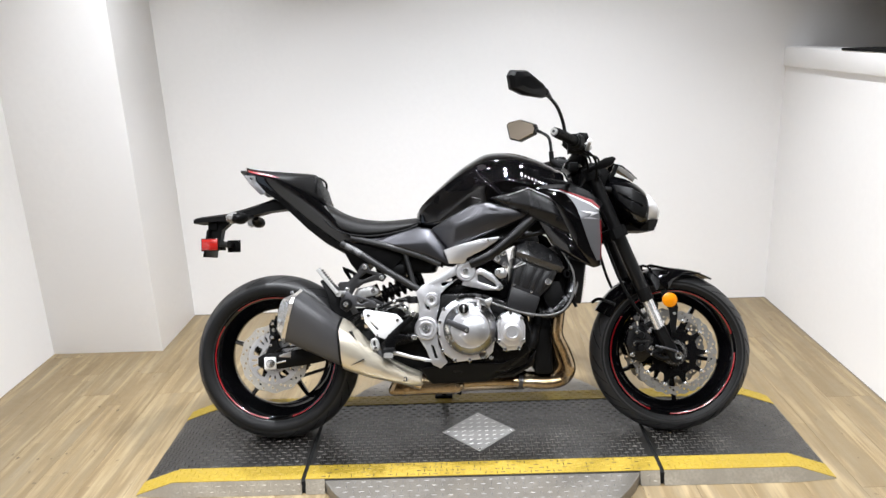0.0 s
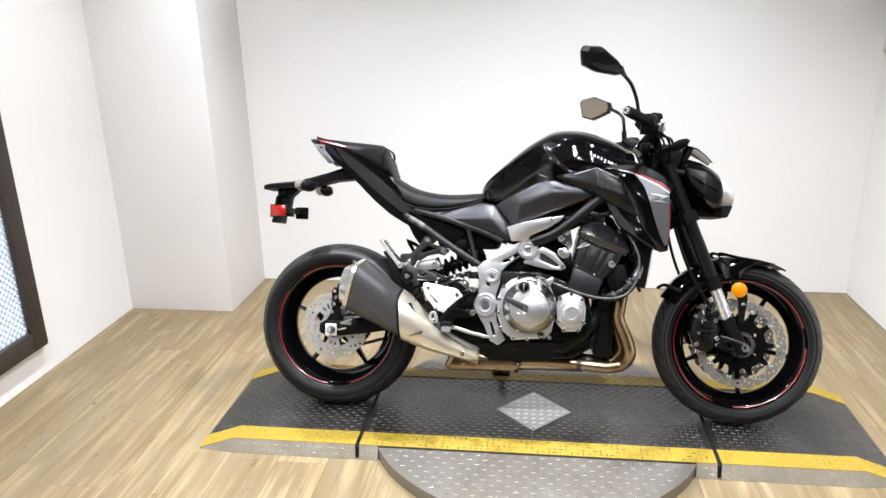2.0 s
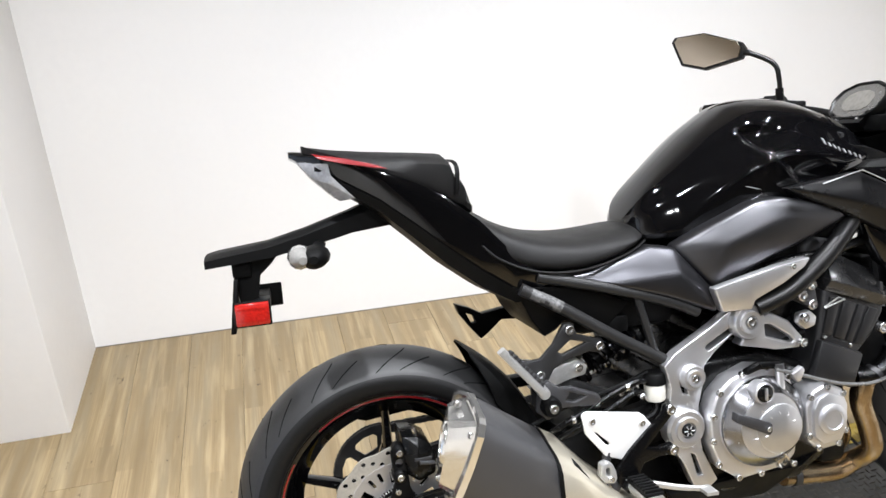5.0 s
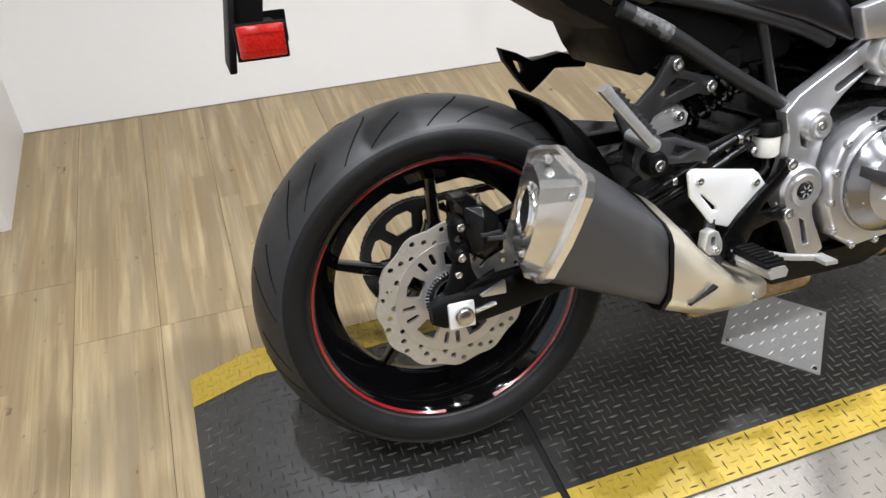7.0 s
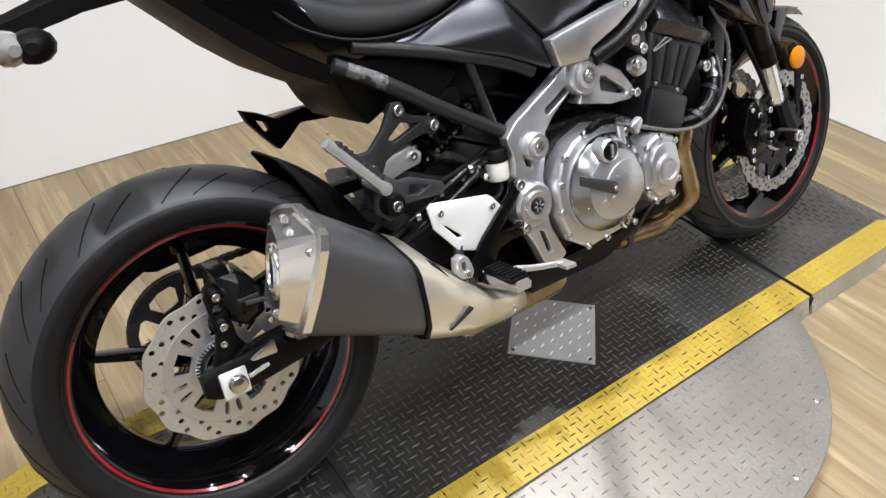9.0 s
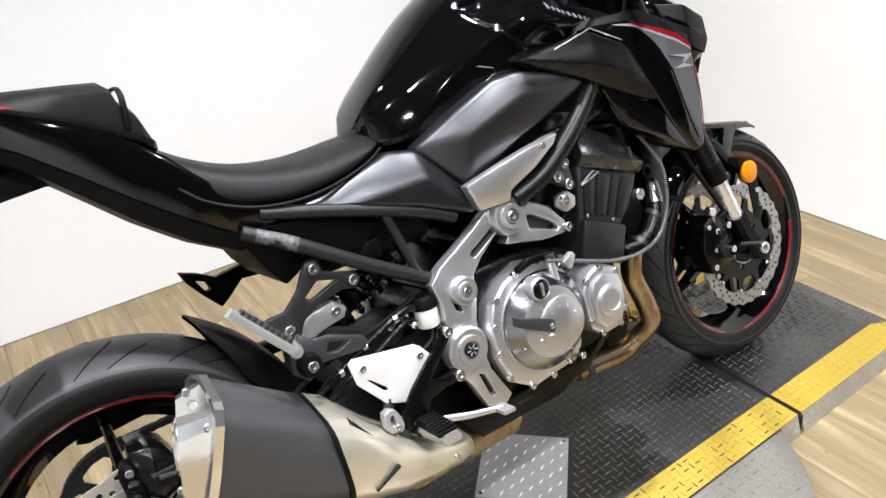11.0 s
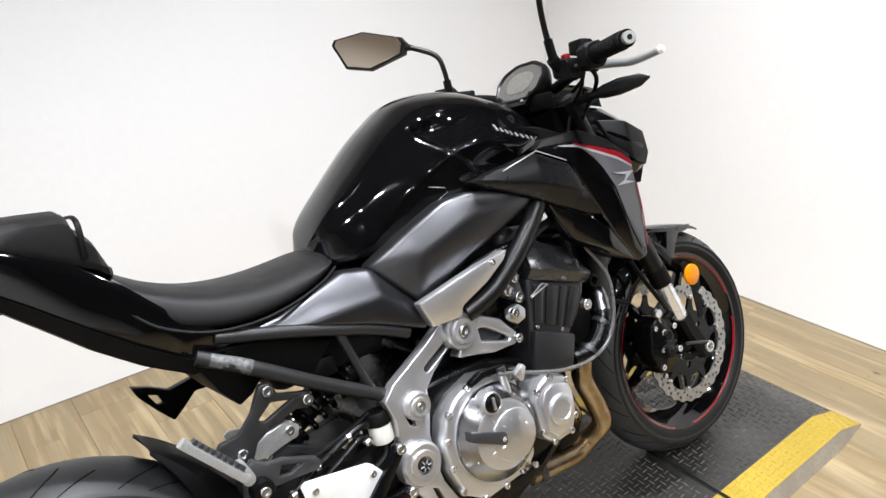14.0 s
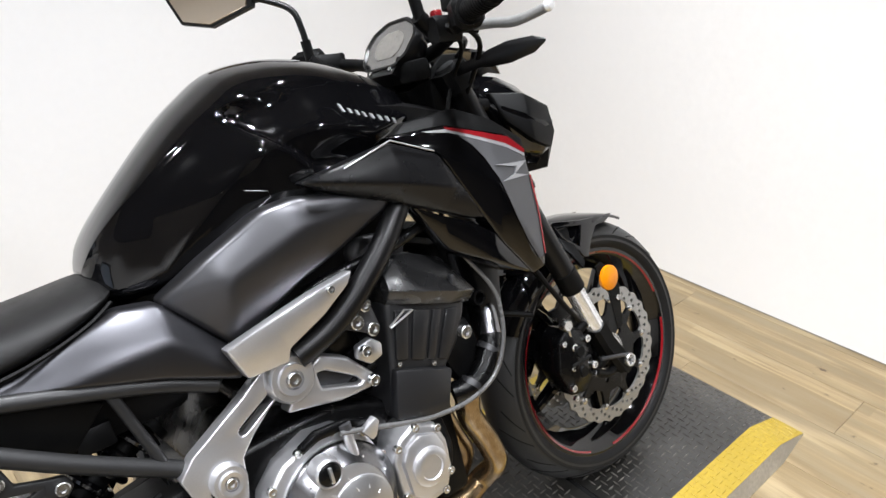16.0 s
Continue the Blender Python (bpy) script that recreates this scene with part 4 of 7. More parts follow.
for hx, hy, hz, hr in ((-0.262, -0.15, 0.497, 0.009), (-0.25, -0.16, 0.478, 0.007), (-0.285, -0.14, 0.485, 0.007)):
    part("banjo", lathe([(0, -0.008), (hr * 0.5, -0.008), (hr, -0.005), (hr, 0.006), (0, 0.006)], (hx, hy, hz), 12), BOLTSTEEL, bike)
part("connector_block", box(-0.3, -0.25, -0.12, -0.06, 0.6, 0.635, 0.005), MATT, bike)
part("spring_adjuster", moved(lathe([(0.029, 0), (0.034, 0.003), (0.034, 0.014), (0.029, 0.017)], (0, 0, 0), 28, ring=True, axis="x", wave=lambda a: 1 + 0.04 * math.cos(9 * a)), Matrix.Translation(p0 + ax * 0.205) @ ax.to_track_quat("X", "Z").to_matrix().to_4x4()), ENGBLACK, shock)

# ---- frame ----
frame_group = group("frame", bike)
for sd in (-1, 1):
    part("main_tube", tube([(0.28, sd * 0.165, 0.84), (0.2, sd * 0.198, 0.776), (0.15, sd * 0.206, 0.73), (0.1, sd * 0.205, 0.688), (0.046, sd * 0.2, 0.652), (-0.014, sd * 0.192, 0.63)], 0.0182, 16), SATIN, frame_group)
    part("seat_rail_lower", tube([(-0.475, sd * 0.135, 0.716), (-0.398, sd * 0.148, 0.671), (-0.301, sd * 0.152, 0.606), (-0.185, sd * 0.155, 0.535)], 0.0122, 14), FRAMEPAINT, frame_group)
    part("seat_rail_upper", tube([(-0.44, sd * 0.135, 0.736), (-0.312, sd * 0.15, 0.702), (-0.188, sd * 0.155, 0.661), (-0.12, sd * 0.158, 0.63)], 0.0112, 12), FRAMEPAINT, frame_group)
    part("seat_rail_strut", tube([(-0.245, sd * 0.15, 0.675), (-0.213, sd * 0.153, 0.555)], 0.008, 10), FRAMEPAINT, frame_group)
    outer = [(-0.208, 0.535), (-0.185, 0.558), (-0.097, 0.605), (-0.058, 0.632), (-0.026, 0.634), (-0.004, 0.612), (-0.012, 0.59), (-0.06, 0.578), (-0.10, 0.548), (-0.122, 0.525), (-0.126, 0.49), (-0.138, 0.445), (-0.14, 0.40), (-0.133, 0.35), (-0.103, 0.285), (-0.128, 0.266), (-0.156, 0.28), (-0.178, 0.335), (-0.21, 0.385), (-0.214, 0.41), (-0.2, 0.45), (-0.196, 0.49)]
    hls = [slot(-0.112, 0.56, -0.052, 0.592, 0.0065, 4), [(-0.178, 0.5), (-0.172, 0.475), (-0.16, 0.47), (-0.163, 0.5)], [(-0.16, 0.35), (-0.15, 0.345), (-0.135, 0.30), (-0.147, 0.3)]]
    ya, yb = (-0.178, -0.153) if sd < 0 else (0.153, 0.178)
    piv = part("pivot_plate", plate(outer, ya, yb, hls, 0.006, 3), CAST, frame_group, "cast silver swingarm pivot plate")
    for (bx, bz), rr in (((-0.03, 0.604), 0.036), ((-0.152, 0.507), 0.026), ((-0.174, 0.407), 0.041)):
        disc = lathe([(0, -0.006), (rr * 0.36, -0.006), (rr * 0.4, -0.011), (rr * 0.62, -0.012), (rr * 0.66, -0.007), (rr * 0.88, -0.007), (rr, -0.001), (rr, 0.02)], (0, 0, 0), 28)
        if sd > 0:
            mirrored(disc)
        out_ = sd * (0.004 if rr < 0.03 else 0.01 if rr < 0.04 else 0.0065)
        boss = part("pivot_boss", moved(disc, Matrix.Translation((bx, sd * 0.18 + out_, bz))), CAST, piv)
        if rr > 0.04:
            # Near-black disc gives the cap's hole its shade by colour.
            part("cap_recess", lathe([(0, -0.0135), (0.0115, -0.0135), (0.0122, -0.012), (0.0122, -0.004)] if sd < 0 else [(0, 0.0135), (0.0115, 0.0135), (0.0122, 0.012), (0.0122, 0.004)], (bx, sd * 0.18 + out_, bz), 24), GAP, boss, "dark disc for the pierced pivot cap")
        for q in range(6 if rr > 0.04 else 0):
            part("boss_rib", tube([(bx + 0.004 * math.cos(q * 1.047), sd * 0.194 + out_, bz + 0.004 * math.sin(q * 1.047)), (bx + 0.011 * math.cos(q * 1.047), sd * 0.194 + out_, bz + 0.011 * math.sin(q * 1.047))], 0.0011, 6, 1), CAST, boss)
        if rr < 0.04:
            bolt(boss, bx, sd * 0.187 + out_, bz, rr * 0.3, side=sd)
    arm = [(-0.012, 0.604), (0.004, 0.606), (0.021, 0.616), (0.065, 0.592), (0.097, 0.553), (0.099, 0.542), (0.086, 0.533), (0.034, 0.536), (-0.005, 0.546), (-0.047, 0.556), (-0.03, 0.58)]
    br = part("engine_bracket", plate(arm, ya - 0.008 if sd < 0 else ya, yb if sd < 0 else yb + 0.008, [[(0.01, 0.592), (0.024, 0.59), (0.068, 0.56), (0.078, 0.549), (0.07, 0.546), (0.012, 0.567)]], 0.007, 3), CAST, frame_group, "cast silver engine bracket with a hollow middle")
    part("bracket_web", plate([(0.0, 0.6), (0.03, 0.596), (0.08, 0.556), (0.08, 0.543), (0.0, 0.56)], min(sd * 0.168, sd * 0.16), max(sd * 0.168, sd * 0.16), (), 0.001), CASTDARK, br, "dark recessed web")
    bolt(br, 0.09, sd * 0.194, 0.546, 0.009, side=sd)
part("rail_wrap", tube([(-0.458, -0.139, 0.7065), (-0.445, -0.141, 0.699), (-0.42, -0.145, 0.685), (-0.402, -0.148, 0.6735)], (0.0118, 0.0128), 14), FOIL, frame_group, "ribbed grey wrap on the rail")
part("steering_head", tube([(0.375, 0, 0.93), (0.46, 0, 0.74)], 0.036, 18, 1), FRAMEPAINT, frame_group)
part("battery_tray", box(-0.36, -0.14, -0.11, 0.11, 0.6, 0.7, 0.02), MATT, frame_group)
part("under_seat_cover", facets([(-0.5, -0.122, 0.72), (-0.43, -0.132, 0.715), (-0.33, -0.128, 0.7), (-0.25, -0.125, 0.66), (-0.3, -0.122, 0.612), (-0.385, -0.118, 0.64), (-0.4, -0.112, 0.622), (-0.424, -0.11, 0.61), (-0.449, -0.114, 0.645), (-0.472, -0.12, 0.692)], [(0, 1, 9), (1, 2, 5, 6, 7, 8, 9), (2, 3, 4, 5)], 0.22, 0.004), MATT, frame_group, "black plastic cover under the seat")

# ---- engine ----
engine = group("engine", bike)
part("crankcase", plate([(-0.19, 0.36), (-0.15, 0.28), (-0.08, 0.245), (0.1, 0.245), (0.19, 0.31), (0.2, 0.38), (0.175, 0.46), (0.1, 0.5), (0.02, 0.53), (-0.12, 0.53), (-0.19, 0.47)], -0.165, 0.165, (), 0.012, 3), ENGBLACK, engine, "black crankcase")
cyl = part("cylinder_block", plate([(0.106, 0.47), (0.2, 0.434), (0.226, 0.507), (0.256, 0.535), (0.283, 0.578), (0.29, 0.6), (0.2, 0.632), (0.143, 0.652), (0.127, 0.554)], -0.192, 0.19, (), 0.01, 3), CYLBLACK, engine, "black cylinder block")
for fa, fb in ((0.05, 0.24), (0.3, 0.53), (0.57, 0.7), (0.76, 0.94)):
    lo_, hi_ = ((0.13, 0.56), (0.234, 0.516)), ((0.147, 0.634), (0.277, 0.588))
    part("rib", plate([(lo_[0][0] + 0.104 * fa, lo_[0][1] - 0.044 * fa), (lo_[0][0] + 0.104 * fb, lo_[0][1] - 0.044 * fb), (hi_[0][0] + 0.13 * fb, hi_[0][1] - 0.046 * fb), (hi_[0][0] + 0.13 * fa, hi_[0][1] - 0.046 * fa)], -0.1965, -0.185, (), 0.003, 2), CYLBLACK, cyl, "raised black cylinder panel")
head = part("cylinder_head", facets([(0.143, -0.19, 0.644), (0.146, -0.209, 0.667), (0.2, -0.217, 0.648), (0.262, -0.215, 0.625), (0.314, -0.192, 0.606), (0.3, -0.186, 0.588), (0.196, -0.203, 0.626), (0.256, -0.201, 0.603), (0.153, -0.194, 0.69), (0.186, -0.182, 0.704), (0.222, -0.156, 0.7), (0.288, -0.15, 0.668), (0.186, -0.204, 0.673)],
            [(0, 1, 2, 6), (6, 2, 3, 7), (7, 3, 4, 5), (1, 8, 12), (1, 12, 2), (8, 9, 12), (12, 9, 10, 2), (2, 10, 11, 3), (3, 11, 4)], 0.36, 0.0025, 2, 5), HEADBLACK, engine, "black faceted cylinder head")
part("head_clip", tube([(0.136, -0.2, 0.613), (0.164, -0.207, 0.631), (0.178, -0.208, 0.626), (0.137, -0.201, 0.611)], 0.0017, 8, 1), CASTPOL, head, "bent steel wire clip")
part("head_tab", box(0.262, 0.268, -0.208, -0.196, 0.632, 0.65, 0.0015), CASTDARK, head)
part("head_cover", plate([(0.13, 0.7), (0.215, 0.688), (0.235, 0.7), (0.225, 0.735), (0.15, 0.75), (0.125, 0.735)], -0.15, 0.15, (), 0.014, 3), CASTDARK, head)
part("jacket", plate([(0.106, 0.47), (0.2, 0.434), (0.226, 0.505), (0.127, 0.547)], -0.203, -0.17, (), 0.005, 2), CYLBLACK, cyl, "black satin water jacket")
for bx, by, bz, rr in ((0.252, -0.222, 0.56, 0.011), (0.101, -0.206, 0.664, 0.01), (0.082, -0.204, 0.644, 0.011), (0.107, -0.2, 0.623, 0.0105), (0.082, -0.21, 0.6, 0.0085), (0.196, -0.2, 0.526, 0.004), (0.136, -0.2, 0.552, 0.004)):
    bolt(head, bx, by, bz, rr)
part("bolt_plate", plate([(0.062, 0.64), (0.1, 0.678), (0.114, 0.668), (0.122, 0.622), (0.112, 0.608), (0.1, 0.618)], -0.2, -0.185, (), 0.003), CASTDARK, head, "dark grey bolted plate")
part("thermostat_flange", plate([(0.07, 0.59), (0.073, 0.609), (0.098, 0.613), (0.114, 0.598), (0.11, 0.58), (0.088, 0.574)], -0.206, -0.19, (), 0.004), CASTPOL, head, "silver cast flange")
# Added black block that hides the inner header pipes.
part("oil_cooler", box(0.205, 0.272, -0.1, 0.1, 0.225, 0.5, 0.015), MATT, engine)
part("throttle_body", box(0.0, 0.11, -0.15, 0.15, 0.58, 0.68, 0.02), ENGBLACK, engine)
part("airbox", plate([(-0.16, 0.66), (-0.1, 0.62), (0.05, 0.64), (0.16, 0.7), (0.24, 0.74), (0.3, 0.8), (0.28, 0.86), (0.1, 0.84), (-0.12, 0.76)], -0.135, 0.135, (), 0.015, 2), MATT, engine)
part("starter_motor", lathe([(0, -0.11), (0.03, -0.11), (0.034, -0.1), (0.034, 0.08), (0, 0.08)], (-0.05, 0, 0.565), 20), ENGBLACK, engine)
part("crankcase_top", plate([(-0.17, 0.5), (-0.12, 0.565), (0.02, 0.575), (0.12, 0.6), (0.125, 0.5)], -0.13, 0.13, (), 0.01), ENGBLACK, engine)
part("wiring_loom", tube([(-0.1, -0.145, 0.6), (-0.03, -0.15, 0.56), (0.05, -0.16, 0.545), (0.11, -0.17, 0.56)], 0.008, 10), MATT, engine)
part("breather_hose", tube([(0.04, -0.15, 0.7), (0.1, -0.175, 0.715), (0.17, -0.18, 0.72), (0.25, -0.175, 0.735)], 0.009, 10), ENGBLACK, engine)
part("fuel_rail_hose", tube([(0.0, -0.16, 0.66), (0.06, -0.18, 0.68), (0.12, -0.185, 0.7)], 0.006, 8), ENGBLACK, engine)

outline = [(-0.132, 0.43), (-0.118, 0.468), (-0.085, 0.498), (-0.03, 0.516), (0.015, 0.508), (0.048, 0.482), (0.066, 0.435), (0.066, 0.37), (0.056, 0.322), (0.034, 0.3), (-0.03, 0.294), (-0.07, 0.29), (-0.112, 0.318), (-0.13, 0.37)]
clutch = part("clutch_cover", plate(outline, -0.207, -0.155, (), 0.006, 3), CAST, engine, "cast silver clutch cover")
part("cover_dome", lathe([(0.0925, -0.2), (0.092, -0.212), (0.089, -0.217), (0.076, -0.23), (0.066, -0.2385), (0.06, -0.24), (0, -0.241)], (-0.021, 0, 0.406), 56), CAST, clutch)
# Ring's dark reflection of the room is put into its colour.
part("dome_ring", lathe([(0.0918, -0.2105), (0.0922, -0.2155), (0.089, -0.2207), (0.066, -0.2402), (0.065, -0.235), (0.086, -0.216)], (-0.021, 0, 0.406), 56, ring=True), RINGPOL, clutch, "polished bevel ring, darkened for its reflection")
part("cover_boss", lathe([(0.05, -0.236), (0.0495, -0.2425), (0.047, -0.244), (0, -0.2445)], (-0.004, 0, 0.398), 40), CASTPOL, clutch)
for k in range(6):
    a = math.radians(20 + k * 36)
    part("cover_rib", tube([(-0.004 + 0.03 * math.cos(a), -0.2435, 0.398 + 0.03 * math.sin(a)), (-0.021 + 0.074 * math.cos(a), -0.2325, 0.406 + 0.074 * math.sin(a))], 0.0022, 6, 1), CAST, clutch)
part("cover_badge", plate([(-0.096, 0.443), (-0.1, 0.426), (-0.03, 0.39), (-0.024, 0.396), (-0.023, 0.411), (-0.029, 0.416)], -0.2468, -0.22, (), 0.002), CASTDARK, clutch, "dark trapezoid cover badge")
bolt(clutch, -0.033, -0.2475, 0.404, 0.0052)
cap = part("oil_filler_cap", lathe([(0, -0.2455), (0.0165, -0.2455), (0.017, -0.2485), (0.0185, -0.25), (0.0205, -0.248), (0.0215, -0.243), (0.0215, -0.222)], (-0.04, 0, 0.476), 28), CAST, clutch, "silver oil filler collar")
part("cap_face", lathe([(0, -0.2512), (0.0145, -0.2512), (0.0168, -0.2495), (0.0168, -0.24)], (-0.04, 0, 0.476), 24), ENGBLACK, cap, "black filler cap")
part("cap_grip", box(-0.0425, -0.0375, -0.2555, -0.25, 0.464, 0.488, 0.0012), CASTPOL, cap)
part("sight_plug", lathe([(0, -0.21), (0.008, -0.21), (0.0095, -0.216), (0.0135, -0.217), (0.0155, -0.213), (0.0155, -0.2)], (0.022, 0, 0.315), 24), CHROME, clutch)
for bx, bz in ((-0.125, 0.43), (-0.11, 0.475), (-0.06, 0.506), (-0.005, 0.512), (0.042, 0.487), (0.062, 0.44), (0.062, 0.365), (0.05, 0.303), (-0.025, 0.296), (-0.075, 0.296), (-0.118, 0.33), (-0.128, 0.38)):
    bolt(clutch, bx, -0.208, bz, 0.0065)
part("clutch_arm", plate([(-0.06, 0.516), (-0.03, 0.527), (0.02, 0.522), (0.05, 0.508), (0.048, 0.5), (0.012, 0.51), (-0.03, 0.514), (-0.058, 0.506)], -0.222, -0.206, (), 0.003), ENGBLACK, clutch, "black clutch release lever")
part("arm_clip", plate([(0.03, 0.5), (0.055, 0.512), (0.06, 0.504), (0.05, 0.484), (0.042, 0.482)], -0.236, -0.222, (), 0.002), CAST, clutch)
part("cover_tower", tube([(0.012, -0.226, 0.462), (0.012, -0.222, 0.512)], (0.0085, 0.0075), 14, 1), CAST, clutch)
part("tower_cap", tube([(0.012, -0.222, 0.51), (0.012, -0.2215, 0.52)], 0.0095, 14, 1), CASTDARK, clutch)

outline = [(0.071, 0.42), (0.088, 0.45), (0.118, 0.462), (0.158, 0.447), (0.17, 0.41), (0.168, 0.365), (0.15, 0.33), (0.1, 0.326), (0.075, 0.35)]
pulser = part("pulser_cover", plate(outline, -0.222, -0.16, (), 0.006, 3), CAST, engine, "cast silver ignition cover")
part("pulser_face", plate([(0.12 + (x - 0.12) * 0.78, 0.393 + (z - 0.393) * 0.78) for x, z in outline], -0.231, -0.2, (), 0.004, 2), CAST, pulser)
part("pulser_disc", lathe([(0.032, -0.225), (0.031, -0.236), (0.026, -0.239), (0.02, -0.239), (0.0185, -0.2365), (0, -0.2365)], (0.123, 0, 0.392), 36), CAST, pulser)
for bx, bz in ((0.082, 0.44), (0.12, 0.456), (0.157, 0.438), (0.162, 0.36), (0.145, 0.335), (0.098, 0.332), (0.077, 0.36)):
    bolt(pulser, bx, -0.222, bz, 0.0065)
part("oil_pan", plate([(-0.13, 0.26), (0.14, 0.26), (0.19, 0.3), (0.215, 0.32), (0.2, 0.26), (0.13, 0.22), (0.02, 0.215), (-0.1, 0.235)], -0.12, 0.12, (), 0.01, 3), ENGBLACK, engine)
part("lower_cowl", facets([(-0.2, -0.16, 0.262), (-0.05, -0.185, 0.283), (0.09, -0.18, 0.278), (0.15, -0.165, 0.302), (0.195, -0.15, 0.33), (0.175, -0.135, 0.27), (0.03, -0.14, 0.21), (-0.16, -0.13, 0.205)], [(0, 1, 6, 7), (1, 2, 6), (2, 3, 5, 6), (3, 4, 5)], 0.03, 0.004), MATT, engine, "black plastic lower engine cowl")
part("front_cover_hose", tube([(0.21, -0.12, 0.4), (0.2, -0.15, 0.36), (0.19, -0.15, 0.33)], 0.018, 12), MATT, engine)
part("clutch_cable", tube([(0.0, -0.228, 0.512), (0.035, -0.229, 0.501), (0.11, -0.228, 0.473), (0.166, -0.222, 0.455), (0.24, -0.212, 0.444), (0.3, -0.208, 0.459), (0.333, -0.208, 0.504), (0.343, -0.208, 0.557), (0.336, -0.206, 0.606), (0.3, -0.19, 0.68), (0.27, -0.16, 0.78)], 0.0038, 10), CABLEGREY, engine, "grey sheathed clutch cable")
elbow = part("coolant_elbow", tube([(0.352, -0.15, 0.56), (0.334, -0.176, 0.515), (0.305, -0.186, 0.476), (0.272, -0.184, 0.452), (0.235, -0.17, 0.447)], 0.019, 16), ENGBLACK, engine, "black rubber coolant elbow")
for cx_, cy_, cz_ in ((0.318, -0.182, 0.492), (0.268, -0.183, 0.451)):
    part("hose_clamp", tube([(cx_ + 0.004, cy_, cz_ + 0.004), (cx_ - 0.004, cy_, cz_ - 0.002)], 0.0205, 16, 1), CASTDARK, elbow)
part("hose_fitting", tube([(0.352, -0.15, 0.556), (0.344, -0.164, 0.537), (0.333, -0.176, 0.512)], (0.0195, 0.0205), 16, 2), RINGPOL, elbow, "dull metal hose fitting")
part("hose_end", lathe([(0.009, -0.184), (0.0135, -0.184), (0.0145, -0.18), (0.0145, -0.14), (0.009, -0.14)], (0.325, 0, 0.585), 20, ring=True), ENGBLACK, engine, "open black hose end")
part("header_cowl", plate([(0.235, 0.56), (0.3, 0.56), (0.318, 0.5), (0.308, 0.455), (0.262, 0.452), (0.24, 0.5)], -0.168, 0.168, (), 0.008, 2), MATT, engine, "black plastic cowl over the header pipes")

# ---- exhaust ----
exhaust = group("exhaust", bike)
for i, y in enumerate((-0.135, -0.05, 0.045, 0.13)):
    yl = -0.075 + i * 0.045
    drop = (0.0, -0.012, 0.004, 0.016)[i]
    inset = (0.0, -0.022, -0.03, -0.012)[i]
    part("header_pipe", tube([(0.255, y, 0.535), (0.296, y, 0.49), (0.29, y * 0.98, 0.42), (0.287 + inset * 0.5, y * 0.92, 0.37), (0.316 + inset, y * 0.85, 0.30), (0.329 + inset, y * 0.8, 0.245 - drop), (0.31 + inset, yl * 0.95, 0.204 - drop), (0.262, yl, 0.192 - drop), (0.2, yl * 0.95, 0.194 - drop), (0.13, yl * 0.9, 0.2 - drop)], 0.0225, 16), STAINLESS, exhaust)
    part("pipe_clamp", tube([(0.165, yl * 0.93, 0.197 - drop), (0.15, yl * 0.92, 0.198 - drop)], 0.0248, 16, 1), CASTDARK, exhaust)
part("collector", tube([(0.17, -0.005, 0.2), (0.0, -0.01, 0.2), (-0.15, -0.03, 0.195), (-0.28, -0.07, 0.195)], 0.04, 20, 4, flat=1.5), STAINLESS, exhaust)
part("cat_box", plate([(-0.33, 0.17), (-0.3, 0.23), (-0.1, 0.235), (-0.04, 0.2), (-0.06, 0.165), (-0.3, 0.16)], -0.12, 0.08, (), 0.02, 3), STAINLESS, exhaust)
part("link_pipe", tube([(-0.2, -0.12, 0.21), (-0.3, -0.14, 0.25), (-0.38, -0.165, 0.31), (-0.46, -0.19, 0.37)], 0.03, 16), STAINLESS, exhaust)


BODY_RING = ((0.06, 0.2), (0.0, 0.5), (0.09, 1.0), (0.13, 1.07), (0.24, 1.1), (0.45, 1.05), (0.62, 1.0), (0.91, 0.87), (0.98, 0.78), (1.02, 0.54), (0.88, 0.0), (0.14, 0.0))
SHIELD_RING = ((0.0, 0.3), (0.02, 0.45), (0.14, 0.9), (0.2, 0.99), (0.28, 1.03), (0.6, 1.02), (0.8, 0.98), (0.96, 0.86), (1.0, 0.74), (0.99, 0.25), (0.85, 0.0), (0.1, 0.0))


def muffler_ring(top, low, y_in, y_out, grow=1.0, ring=BODY_RING):
    t, l = Vector((top[0], 0, top[1])), Vector((low[0], 0, low[1]))
    m = (t + l) / 2
    ym = (y_in + y_out) / 2
    out = []
    for s, w in ring:
        p = t + (l - t) * s
        y = y_in + (y_out - y_in) * w
        q = m + (p - m) * grow
        out.append((q.x, ym + (y - ym) * grow, q.z))
    return out


silencer = part("silencer", loft([muffler_ring((-0.47, 0.45), (-0.462, 0.284), -0.115, -0.264, 0.985, SHIELD_RING), muffler_ring((-0.526, 0.492), (-0.54, 0.322), -0.118, -0.276, 1, [(a * 0.5 + c * 0.5, b * 0.5 + d * 0.5) for (a, b), (c, d) in zip(BODY_RING, SHIELD_RING)]), muffler_ring((-0.602, 0.549), (-0.66, 0.378), -0.125, -0.286)]), MUFFLERGREY, exhaust, "dark grey angular silencer body", angle=60)
part("joint_band", loft([muffler_ring((-0.476, 0.456), (-0.468, 0.28), -0.113, -0.267, 1.0, SHIELD_RING), muffler_ring((-0.469, 0.452), (-0.46, 0.278), -0.112, -0.267, 1.0, SHIELD_RING)]), MATT, silencer, "black joint band", angle=60)
